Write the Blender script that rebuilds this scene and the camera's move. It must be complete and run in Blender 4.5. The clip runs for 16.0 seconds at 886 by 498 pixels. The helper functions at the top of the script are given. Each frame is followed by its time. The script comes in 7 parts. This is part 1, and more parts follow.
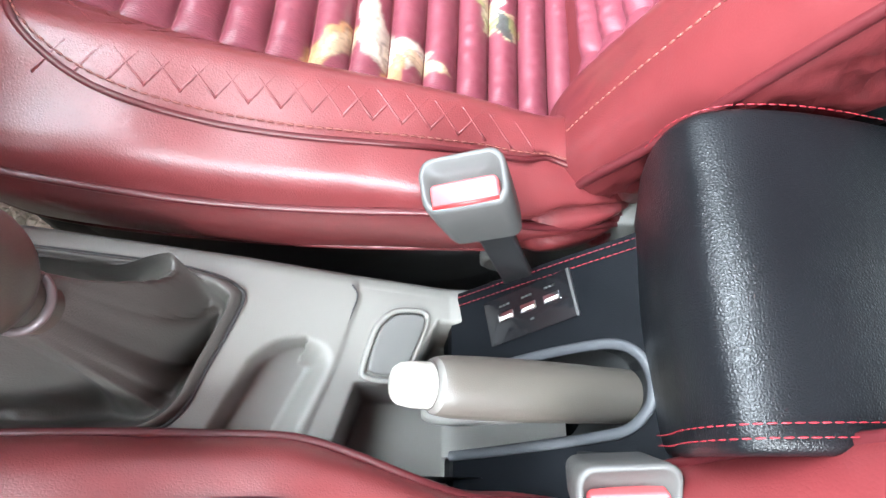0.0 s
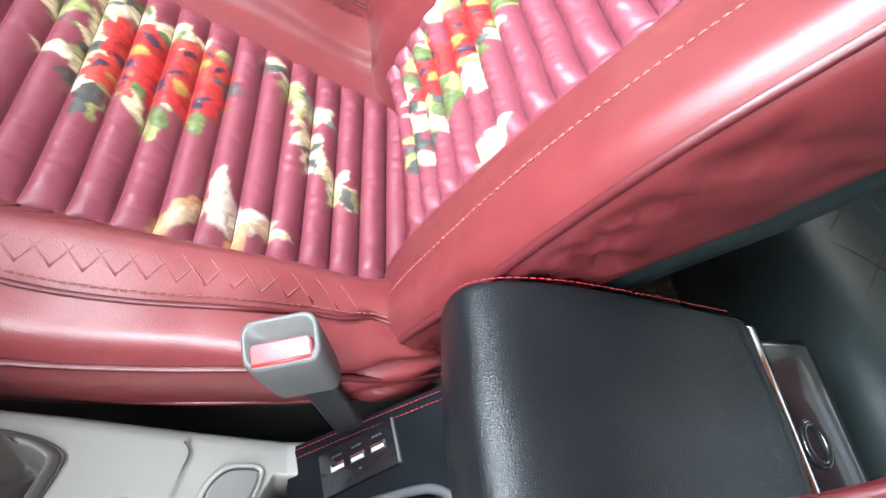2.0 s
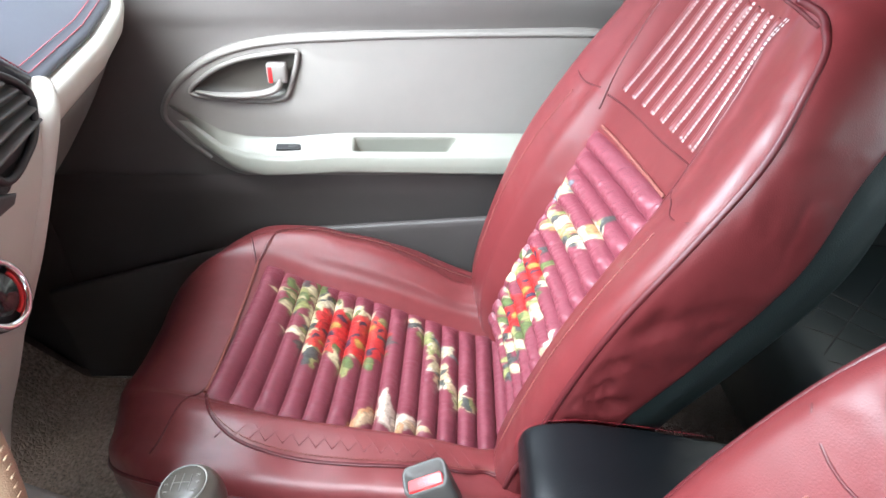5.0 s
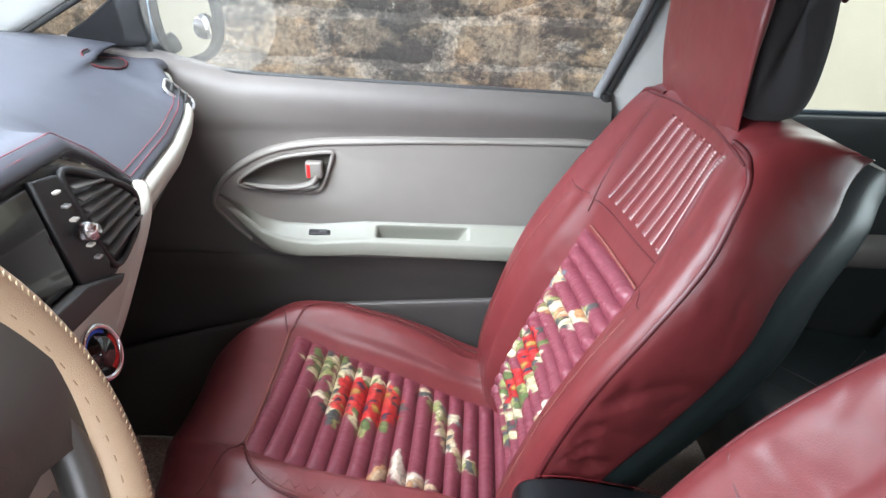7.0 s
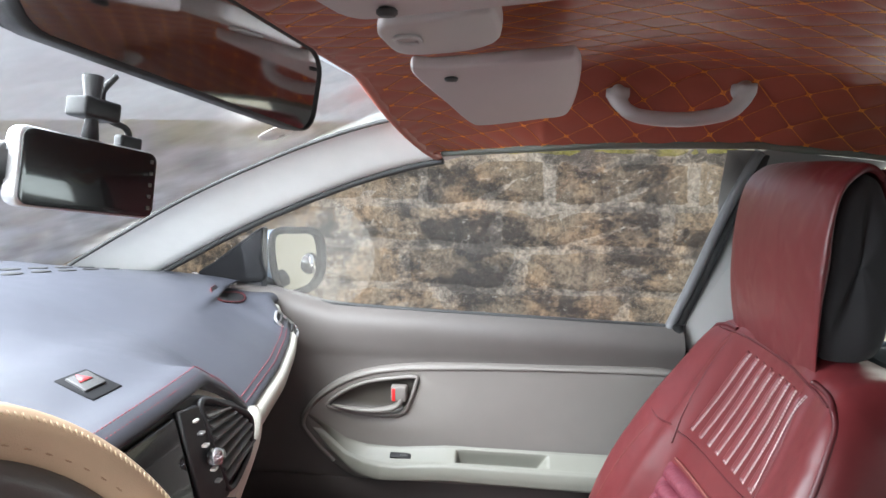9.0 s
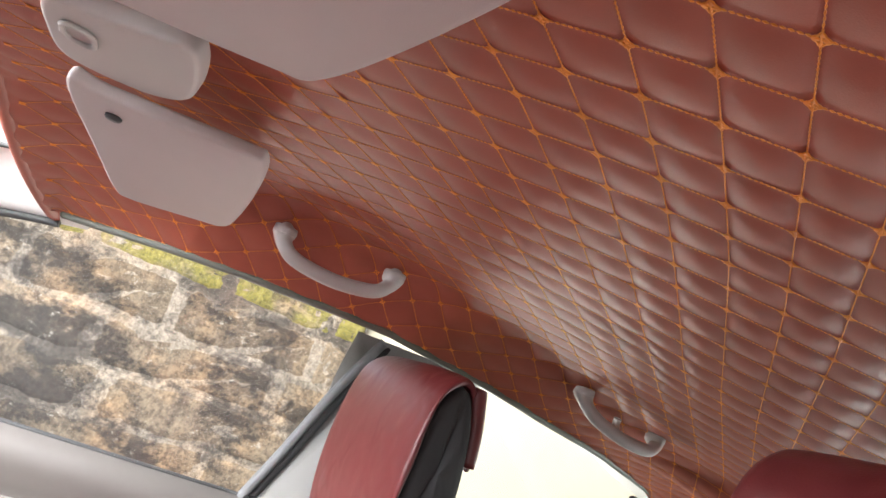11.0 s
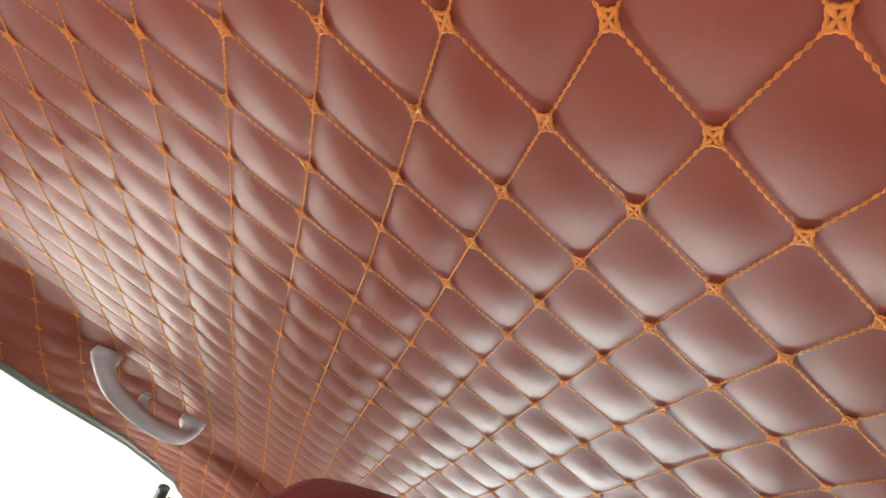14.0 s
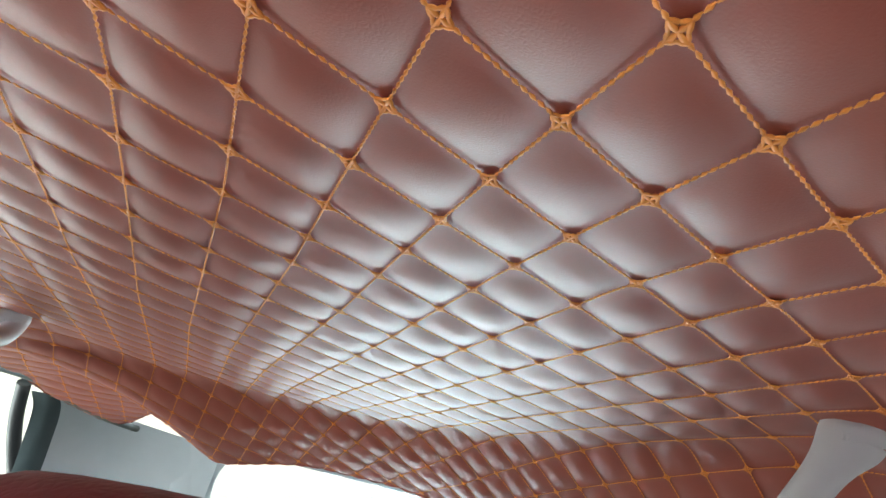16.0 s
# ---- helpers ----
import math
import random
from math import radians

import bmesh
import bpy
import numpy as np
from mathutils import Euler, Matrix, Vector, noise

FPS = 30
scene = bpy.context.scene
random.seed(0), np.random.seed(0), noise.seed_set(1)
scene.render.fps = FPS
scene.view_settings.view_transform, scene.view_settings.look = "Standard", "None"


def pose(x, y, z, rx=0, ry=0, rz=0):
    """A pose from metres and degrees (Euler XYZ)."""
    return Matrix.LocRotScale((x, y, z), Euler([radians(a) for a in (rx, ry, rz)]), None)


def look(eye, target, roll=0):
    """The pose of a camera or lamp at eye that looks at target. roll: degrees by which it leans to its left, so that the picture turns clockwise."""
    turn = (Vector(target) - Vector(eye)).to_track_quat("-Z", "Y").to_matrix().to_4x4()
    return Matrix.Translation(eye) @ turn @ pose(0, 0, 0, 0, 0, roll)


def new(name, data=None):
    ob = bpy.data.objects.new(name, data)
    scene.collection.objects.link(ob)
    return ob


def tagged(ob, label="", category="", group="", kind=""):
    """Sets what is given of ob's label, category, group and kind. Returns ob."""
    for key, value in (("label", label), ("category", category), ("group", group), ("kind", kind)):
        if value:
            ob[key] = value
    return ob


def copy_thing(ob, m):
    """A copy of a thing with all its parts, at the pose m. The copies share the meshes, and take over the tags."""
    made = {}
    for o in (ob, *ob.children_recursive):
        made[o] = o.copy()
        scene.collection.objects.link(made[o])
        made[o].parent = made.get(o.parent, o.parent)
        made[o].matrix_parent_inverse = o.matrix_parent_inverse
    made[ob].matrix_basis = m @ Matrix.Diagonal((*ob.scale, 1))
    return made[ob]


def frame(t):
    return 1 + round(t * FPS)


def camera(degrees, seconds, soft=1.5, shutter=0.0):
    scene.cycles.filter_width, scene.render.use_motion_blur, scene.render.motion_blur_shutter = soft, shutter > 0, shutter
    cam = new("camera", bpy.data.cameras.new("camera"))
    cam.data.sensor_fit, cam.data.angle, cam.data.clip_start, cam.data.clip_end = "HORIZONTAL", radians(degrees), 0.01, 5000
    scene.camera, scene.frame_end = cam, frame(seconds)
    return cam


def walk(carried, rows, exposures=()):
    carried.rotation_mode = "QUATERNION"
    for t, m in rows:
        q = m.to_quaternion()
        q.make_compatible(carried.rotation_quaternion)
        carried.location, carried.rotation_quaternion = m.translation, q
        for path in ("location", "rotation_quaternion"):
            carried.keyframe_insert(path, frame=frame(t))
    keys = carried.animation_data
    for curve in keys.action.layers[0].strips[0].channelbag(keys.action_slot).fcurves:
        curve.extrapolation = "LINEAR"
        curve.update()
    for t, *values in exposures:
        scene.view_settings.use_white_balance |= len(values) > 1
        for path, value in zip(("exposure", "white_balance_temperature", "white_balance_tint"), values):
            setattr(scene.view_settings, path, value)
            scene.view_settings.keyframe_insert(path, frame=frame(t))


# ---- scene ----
cam = camera(71.1, 16.0)
PATH = [
    (0, (0.245, -0.025, 0.77), (0.464, 0.659, -1.097), 18.6),
    (0.5, (0.266, -0.032, 0.78), (0.635, 0.733, -1.031), 25.1),
    (1, (0.299, -0.026, 0.804), (0.81, 0.8, -0.945), 28.4),
    (1.5, (0.297, -0.033, 0.811), (0.855, 0.913, -0.861), 28.2),
    (2, (0.281, -0.04, 0.822), (0.805, 1.043, -0.776), 25.1),
    (2.5, (0.258, -0.057, 0.832), (0.707, 1.202, -0.655), 20.5),
    (3, (0.231, -0.099, 0.85), (0.468, 1.298, -0.562), 12.1),
    (3.5, (0.235, -0.153, 0.9), (0.326, 1.339, -0.429), 5.4),
    (4, (0.241, -0.196, 0.927), (0.285, 1.347, -0.344), 2.2),
    (4.5, (0.26, -0.229, 0.957), (0.276, 1.358, -0.261), 0.2),
    (5, (0.292, -0.257, 1.0), (0.337, 1.407, -0.109), 0.8),
    (5.2, (0.302, -0.273, 1.018), (0.383, 1.424, -0.037), 2.3),
    (7.3, (0.278, -0.367, 1.075), (0.253, 1.45, 0.238), 1.8),
    (7.7, (0.264, -0.372, 1.086), (0.106, 1.499, 0.397), 0.5),
    (8.2, (0.253, -0.389, 1.113), (0.018, 1.548, 0.677), -0.1),
    (10.3, (0.295, -0.446, 1.114), (0.412, 1.549, 1.055), 8.8),
    (10.5, (0.299, -0.416, 1.117), (0.586, 1.563, 1.168), 11.9),
    (10.7, (0.277, -0.391, 1.103), (0.797, 1.53, 1.301), 14.8),
    (11, (0.272, -0.362, 1.088), (1.03, 1.432, 1.544), 21.2),
    (11.5, (0.297, -0.330, 1.082), (1.234, 1.063, 1.731), 26.3),
    (12, (0.328, -0.306, 1.078), (1.386, 0.950, 1.814), 30.0),
    (12.5, (0.350, -0.288, 1.084), (1.477, 0.882, 1.860), 31.2),
    (13, (0.376, -0.278, 1.092), (1.571, 0.815, 1.878), 29.7),
    (13.5, (0.397, -0.271, 1.110), (1.684, 0.716, 1.892), 26.6),
    (14, (0.421, -0.261, 1.123), (1.794, 0.629, 1.874), 23.6),
    (14.5, (0.446, -0.244, 1.130), (1.896, 0.568, 1.821), 21.2),
    (15, (0.477, -0.234, 1.140), (2.022, 0.455, 1.756), 18.0),
    (15.5, (0.502, -0.232, 1.143), (2.118, 0.365, 1.668), 15.1),
    (16, (0.500, -0.238, 1.154), (2.175, 0.279, 1.561), 11.1),
]
walk(cam, [(t, look(eye, target, roll)) for t, eye, target, roll in PATH],
     [(0, 1.45, 5900, 5), (1, 1.3, 5900, 5), (2, 1.15, 5900, 5), (3.4, 1.12, 5900, 5), (4, 0.95, 5900, 5), (5, 0.7, 5900, 6), (7.3, 0.0, 6000, 7), (8.2, -0.25, 6100, 8), (10.3, -0.2, 6200, 10), (10.7, 0.3, 6500, 11), (11, 0.6, 6600, 11), (12, 1.25, 6800, 10), (13, 1.25, 6800, 10), (14.5, 1.2, 6300, 6), (15.2, 1.15, 5900, 2), (16, 1.1, 5700, 0)])
# ---- world and large lights ----
world = bpy.data.worlds.new("overcast_sky")
scene.world = world
world.use_nodes = True
wn = world.node_tree
sky = wn.nodes.new("ShaderNodeTexSky")
sky.sky_type, sky.sun_disc = "NISHITA", False
sky.sun_elevation, sky.sun_rotation = radians(50), radians(200)
sky.air_density, sky.dust_density, sky.ozone_density = 1.0, 6.0, 1.0
hazy = wn.nodes.new("ShaderNodeMix")
hazy.data_type = "RGBA"
hazy.inputs[0].default_value = 0.55
hazy.inputs[7].default_value = (7.0, 7.1, 7.4, 1)
wn.links.new(sky.outputs[0], hazy.inputs[6])
wn.links.new(hazy.outputs[2], wn.nodes["Background"].inputs[0])
wn.nodes["Background"].inputs[1].default_value = 0.20

sun = new("sun", bpy.data.lights.new("sun", "SUN"))
sun.data.energy, sun.data.angle, sun.data.color = 1.9, radians(25), (1.0, 0.97, 0.92)
sun.matrix_world = look((0, -3, 5), (0.3, 0.3, 0.5))


def window_light(name, at, to, w, h, power, colour=(1, 1, 1), spread=180):
    """An area lamp that stands in for light through one of the car's openings."""
    lamp = new(name, bpy.data.lights.new(name, "AREA"))
    lamp.data.shape, lamp.data.size, lamp.data.size_y = "RECTANGLE", w, h
    lamp.data.energy, lamp.data.color = power, colour
    lamp.data.spread = radians(spread)
    lamp.matrix_world = look(at, to)
    return lamp


window_light("driver_window_skylight", (0.02, -1.02, 1.42), (0.18, 0.10, 0.50), 1.7, 0.6, 40.0, (0.94, 0.97, 1.0))
# added fill at the driver's window, aimed up to brighten the near headliner
window_light("driver_door_daylight", (0.15, -0.66, 0.92), (0.50, -0.05, 1.24), 1.0, 0.25, 0.45, (0.96, 0.98, 1.0))
window_light("rear_window_skylight", (1.70, 0.057, 0.87), (1.00, 0.0, 1.13), 0.80, 0.30, 2.1, (0.90, 1.0, 0.97), 90)
window_light("rear_side_window_skylight", (1.02, 0.84, 0.95), (0.95, 0.0, 1.08), 0.55, 0.25, 1.5, (0.97, 1.0, 0.94))
# added lamp low outside, in place of ground bounce, to lift the flat headliner
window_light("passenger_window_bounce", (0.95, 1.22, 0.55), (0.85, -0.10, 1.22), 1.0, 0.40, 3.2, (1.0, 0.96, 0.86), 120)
window_light("windscreen_skylight", (-0.50, 0.057, 1.50), (0.30, 0.057, 0.6), 1.0, 0.9, 105.0, (0.93, 0.97, 1.0))


# ---- materials ----
def mat(name, colour, rough=0.5, metal=0.0, vary=0.12, scale=30.0, grain=0.0, grain_scale=900.0, coat=0.0, sheen=0.0, spec=0.5, kind="voronoi", detail_scale=6.0, tint=None):
    m = bpy.data.materials.new(name)
    m.use_nodes = True
    n, l = m.node_tree.nodes, m.node_tree.links
    b = n["Principled BSDF"]
    tc = n.new("ShaderNodeTexCoord")
    big = n.new("ShaderNodeTexNoise")
    big.inputs["Scale"].default_value, big.inputs["Detail"].default_value = detail_scale, 4
    small = n.new("ShaderNodeTexNoise")
    small.inputs["Scale"].default_value, small.inputs["Detail"].default_value = scale, 6
    l.new(tc.outputs["Object"], big.inputs["Vector"])
    l.new(tc.outputs["Object"], small.inputs["Vector"])
    add = n.new("ShaderNodeMath")
    add.operation = "ADD"
    l.new(big.outputs["Fac"], add.inputs[0])
    l.new(small.outputs["Fac"], add.inputs[1])
    ramp = n.new("ShaderNodeMapRange")
    ramp.inputs["From Min"].default_value, ramp.inputs["From Max"].default_value = 0.6, 1.4
    l.new(add.outputs[0], ramp.inputs["Value"])
    mix = n.new("ShaderNodeMix")
    mix.data_type = "RGBA"
    other = tint or [c * (1 + vary) for c in colour]
    mix.inputs[6].default_value = (*[c * (1 - vary) for c in colour], 1)
    mix.inputs[7].default_value = (*other, 1)
    l.new(ramp.outputs[0], mix.inputs[0])
    l.new(mix.outputs[2], b.inputs["Base Color"])
    rr = n.new("ShaderNodeMapRange")
    rr.inputs["To Min"].default_value, rr.inputs["To Max"].default_value = max(rough - 0.07, 0.02), min(rough + 0.07, 1)
    l.new(small.outputs["Fac"], rr.inputs["Value"])
    l.new(rr.outputs[0], b.inputs["Roughness"])
    b.inputs["Metallic"].default_value = metal
    b.inputs["Specular IOR Level"].default_value = spec
    b.inputs["Coat Weight"].default_value = coat
    b.inputs["Coat Roughness"].default_value = 0.25
    b.inputs["Sheen Weight"].default_value = sheen
    if grain:
        bump = n.new("ShaderNodeBump")
        bump.inputs["Strength"].default_value, bump.inputs["Distance"].default_value = grain, 0.0006
        if kind == "voronoi":
            tex = n.new("ShaderNodeTexVoronoi")
            tex.feature = "DISTANCE_TO_EDGE"
            warp = n.new("ShaderNodeTexNoise")
            warp.inputs["Scale"].default_value = grain_scale * 0.3
            wm = n.new("ShaderNodeVectorMath")
            wm.operation = "MULTIPLY_ADD"
            wm.inputs[1].default_value = (0.002, 0.002, 0.002)
            l.new(tc.outputs["Object"], warp.inputs["Vector"])
            l.new(warp.outputs["Color"], wm.inputs[0])
            l.new(tc.outputs["Object"], wm.inputs[2])
            l.new(wm.outputs[0], tex.inputs["Vector"])
            tex.inputs["Scale"].default_value = grain_scale
            l.new(tex.outputs["Distance"], bump.inputs["Height"])
        else:
            tex = n.new("ShaderNodeTexNoise")
            tex.inputs["Scale"].default_value, tex.inputs["Detail"].default_value = grain_scale, 3
            l.new(tc.outputs["Object"], tex.inputs["Vector"])
            l.new(tex.outputs["Fac"], bump.inputs["Height"])
        l.new(bump.outputs[0], b.inputs["Normal"])
    return m


def clear_glass(name, dust, dust_colour=(0.8, 0.82, 0.85), gloss=1.0):
    """A thin pane: see-through, with a little gloss and a veil of dust."""
    m = bpy.data.materials.new(name)
    m.use_nodes = True
    n, l = m.node_tree.nodes, m.node_tree.links
    n.remove(n["Principled BSDF"])
    out = n["Material Output"]
    see, shine, veil = n.new("ShaderNodeBsdfTransparent"), n.new("ShaderNodeBsdfGlossy"), n.new("ShaderNodeBsdfDiffuse")
    shine.inputs["Roughness"].default_value = 0.02
    veil.inputs["Color"].default_value = (*dust_colour, 1)
    noise_ = n.new("ShaderNodeTexNoise")
    noise_.inputs["Scale"].default_value, noise_.inputs["Detail"].default_value = 9, 8
    tc = n.new("ShaderNodeTexCoord")
    l.new(tc.outputs["Object"], noise_.inputs["Vector"])
    span = n.new("ShaderNodeMapRange")
    span.inputs["From Min"].default_value, span.inputs["From Max"].default_value = 0.3, 0.7
    span.inputs["To Min"].default_value, span.inputs["To Max"].default_value = dust * 0.5, dust * 1.5
    l.new(noise_.outputs["Fac"], span.inputs["Value"])
    m1, m2, fr = n.new("ShaderNodeMixShader"), n.new("ShaderNodeMixShader"), n.new("ShaderNodeFresnel")
    fr.inputs["IOR"].default_value = 1.45
    fm = n.new("ShaderNodeMath")
    fm.operation = "MULTIPLY"
    fm.inputs[1].default_value = gloss
    l.new(fr.outputs[0], fm.inputs[0])
    l.new(span.outputs[0], m1.inputs[0])
    l.new(see.outputs[0], m1.inputs[1])
    l.new(veil.outputs[0], m1.inputs[2])
    l.new(fm.outputs[0], m2.inputs[0])
    l.new(m1.outputs[0], m2.inputs[1])
    l.new(shine.outputs[0], m2.inputs[2])
    l.new(m2.outputs[0], out.inputs["Surface"])
    return m


RED = mat("red_leather", (0.118, 0.0195, 0.0210), 0.36, vary=0.16, scale=70, grain=0.32, grain_scale=620, spec=0.55, coat=0.36)
RED_SIDE = mat("red_leather_smooth", (0.102, 0.0165, 0.0180), 0.35, coat=0.16, spec=0.34, vary=0.14, scale=45, grain=0.2, grain_scale=500)


def wrinkle(m, scale, depth):
    """Soft folds and sparse crease lines under a leather's grain."""
    n, l = m.node_tree.nodes, m.node_tree.links
    tc, fold, patch = n.new("ShaderNodeTexCoord"), n.new("ShaderNodeTexNoise"), n.new("ShaderNodeTexNoise")
    fold.inputs["Scale"].default_value, fold.inputs["Detail"].default_value, fold.inputs["Distortion"].default_value = scale, 1.5, 0.25
    patch.inputs["Scale"].default_value = scale * 0.35
    l.new(tc.outputs["Object"], fold.inputs["Vector"])
    l.new(tc.outputs["Object"], patch.inputs["Vector"])
    line = n.new("ShaderNodeMath")
    line.operation = "SUBTRACT"
    line.inputs[1].default_value = 0.5
    l.new(fold.outputs["Fac"], line.inputs[0])
    up = n.new("ShaderNodeMath")
    up.operation = "ABSOLUTE"
    l.new(line.outputs[0], up.inputs[0])
    soft_ = n.new("ShaderNodeMapRange")
    soft_.interpolation_type = "SMOOTHSTEP"
    soft_.inputs["From Max"].default_value = 0.22
    l.new(up.outputs[0], soft_.inputs["Value"])
    where_ = n.new("ShaderNodeMapRange")
    where_.inputs["From Min"].default_value, where_.inputs["From Max"].default_value = 0.42, 0.68
    where_.inputs["To Min"].default_value = 0.12
    l.new(patch.outputs["Fac"], where_.inputs["Value"])
    both = n.new("ShaderNodeMath")
    both.operation = "MULTIPLY"
    l.new(soft_.outputs[0], both.inputs[0])
    l.new(where_.outputs[0], both.inputs[1])
    bump = n.new("ShaderNodeBump")
    bump.inputs["Strength"].default_value, bump.inputs["Distance"].default_value = 0.55, depth
    l.new(both.outputs[0], bump.inputs["Height"])
    first = [k for k in n if k.type == "BUMP" and k != bump][0]
    l.new(bump.outputs[0], first.inputs["Normal"])


RED.node_tree.nodes["Principled BSDF"].inputs["Coat Roughness"].default_value = 0.42
RED_SIDE.node_tree.nodes["Principled BSDF"].inputs["Coat Roughness"].default_value = 0.38
wrinkle(RED, 22, 0.0013)
wrinkle(RED_SIDE, 18, 0.0030)
SEAM = mat("tan_thread", (0.15, 0.042, 0.032), 0.7, vary=0.2)
PIPING = mat("dark_red_piping", (0.062, 0.009, 0.011), 0.35)
WHITE_THREAD = mat("white_thread", (0.56, 0.49, 0.47), 0.7, vary=0.08)
RED_THREAD = mat("bright_red_thread", (0.20, 0.008, 0.016), 0.6, vary=0.1)
BLACK_LEATHER = mat("black_leather", (0.0045, 0.005, 0.006), 0.32, vary=0.2, scale=20, spec=0.29, grain=0.45, grain_scale=740)
BLACK_SMOOTH = mat("black_leather_smooth", (0.0035, 0.004, 0.005), 0.5, vary=0.2, scale=60, spec=0.06, grain=0.25, grain_scale=700)
BLACK_PLASTIC = mat("black_plastic", (0.012, 0.012, 0.013), 0.5, vary=0.2, grain=0.25, grain_scale=1500, kind="noise")
CHARCOAL = mat("charcoal_plastic", (0.040, 0.039, 0.039), 0.55, vary=0.12, grain=0.3, grain_scale=1600, kind="noise")
BLACK_FABRIC = mat("black_mesh_fabric", (0.012, 0.011, 0.012), 0.85, vary=0.3, grain=0.6, grain_scale=1400, sheen=0.1)
GLINT_GREY = mat("warm_grey_plastic", (0.085, 0.083, 0.078), 0.5, vary=0.07, grain=0.3, grain_scale=1700, kind="noise")
DOOR_PALE = mat("pale_door_plastic", (0.178, 0.162, 0.147), 0.5, vary=0.05, grain=0.25, grain_scale=1700, kind="noise")
LIGHT_GREY = mat("light_grey_plastic", (0.180, 0.172, 0.158), 0.45, vary=0.05, grain=0.25, grain_scale=1700, kind="noise")
CREAM = mat("cream_plastic", (0.52, 0.515, 0.455), 0.35, vary=0.05, grain=0.15, grain_scale=1700, kind="noise")
DOOR_GREY = mat("door_grey_plastic", (0.108, 0.096, 0.089), 0.52, vary=0.08, grain=0.4, grain_scale=1500, kind="noise")
DOOR_DARK = mat("door_dark_plastic", (0.060, 0.052, 0.049), 0.5, vary=0.1, grain=0.4, grain_scale=1500, kind="noise")
PILLAR = mat("pale_grey_trim", (0.52, 0.53, 0.525), 0.55, vary=0.05, grain=0.3, grain_scale=1500, kind="noise")
TAUPE = mat("taupe_plastic", (0.072, 0.063, 0.053), 0.42, vary=0.08, grain=0.3, grain_scale=1400, kind="noise")
BOOT = mat("grey_gaiter_leather", (0.070, 0.064, 0.057), 0.45, vary=0.12, grain=0.35, grain_scale=600)
VISOR = mat("visor_vinyl", (0.43, 0.375, 0.365), 0.6, vary=0.05, grain=0.3, grain_scale=1200)
GRAB = mat("grab_handle_plastic", (0.42, 0.39, 0.375), 0.5, vary=0.05)
WHITE_PLASTIC = mat("white_plastic", (0.66, 0.63, 0.58), 0.3, vary=0.03)
CHROME = mat("chrome", (0.75, 0.75, 0.76), 0.08, metal=1.0, vary=0.03)
SILVER = mat("silver_paint", (0.55, 0.55, 0.55), 0.3, metal=0.8, vary=0.05)
DASH_LEATHER = mat("dash_leather", (0.044, 0.046, 0.057), 0.42, vary=0.12, scale=40, grain=0.3, grain_scale=700)
GLOSS_BLACK = mat("gloss_black_glass", (0.006, 0.006, 0.007), 0.06, vary=0.05, coat=0.5)
BEIGE = mat("beige_wheel_cover", (0.36, 0.25, 0.16), 0.55, vary=0.08, grain=0.4, grain_scale=700)
BEIGE_THREAD = mat("beige_thread", (0.37, 0.27, 0.17), 0.7)
CEIL = mat("quilted_tan_leather", (0.29, 0.065, 0.037), 0.52, spec=0.62, vary=0.10, scale=60, grain=0.12, grain_scale=900)
ORANGE = mat("orange_thread", (0.74, 0.25, 0.03), 0.6, vary=0.15, scale=300)
REAR_LEATHER = mat("dark_green_black_leather", (0.018, 0.026, 0.026), 0.4, vary=0.2, scale=40, grain=0.4, grain_scale=420)
CARPET = mat("dark_floor_mat", (0.11, 0.085, 0.070), 0.95, vary=0.4, scale=400, grain=1.0, grain_scale=150)
for node in CARPET.node_tree.nodes:
    if node.type == "BUMP":
        node.inputs["Distance"].default_value = 0.005
WOVEN = mat("brown_woven_mat", (0.34, 0.26, 0.205), 0.9, vary=0.7, scale=150, grain=1.0, grain_scale=120)
for node in WOVEN.node_tree.nodes:
    if node.type == "BUMP":
        node.inputs["Distance"].default_value = 0.006
MATT_BLACK = mat("matt_black_plastic", (0.010, 0.010, 0.011), 0.85, vary=0.1, spec=0.12)
BODY = mat("body_trim_dark", (0.03, 0.03, 0.03), 0.6, vary=0.1)
MIRROR = mat("mirror_glass", (0.62, 0.62, 0.62), 0.01, metal=1.0, vary=0.0)
CAR_PAINT = mat("white_car_paint", (0.62, 0.64, 0.66), 0.25, vary=0.03, coat=0.6)
PINK = mat("red_release_plastic", (0.42, 0.065, 0.07), 0.35, vary=0.05)
RED_PLASTIC = mat("bright_red_plastic", (0.65, 0.02, 0.02), 0.4, vary=0.05)
BLUE_PLASTIC = mat("blue_dial_print", (0.02, 0.08, 0.6), 0.4, vary=0.05)
YELLOW_WALL = mat("pale_yellow_render", (0.52, 0.50, 0.38), 0.9, vary=0.06, scale=20, grain=0.3, grain_scale=200, kind="noise")
GROUND = mat("concrete_ground", (0.30, 0.29, 0.27), 0.9, vary=0.15, scale=8, grain=0.3, grain_scale=120, kind="noise")
MORTAR = mat("grey_mortar", (0.25, 0.222, 0.18), 0.95, vary=0.3, scale=20, grain=0.6, grain_scale=90, kind="noise")
GLASS = clear_glass("window_glass", 0.02)
SCREEN_GLASS = clear_glass("windscreen_glass", 0.55, (0.84, 0.86, 0.88), 0.10)
FILM = clear_glass("rain_film", 0.10, (0.95, 0.90, 0.80), 0.25)


# ---- mesh helpers ----
BASE = {}


def thing(name, at, label, category, group="", kind=""):
    ob = new(name)
    ob.location = at
    ob.empty_display_size = 0.05
    BASE[ob.name] = Matrix.Translation(at)
    return tagged(ob, label, category, group, kind)


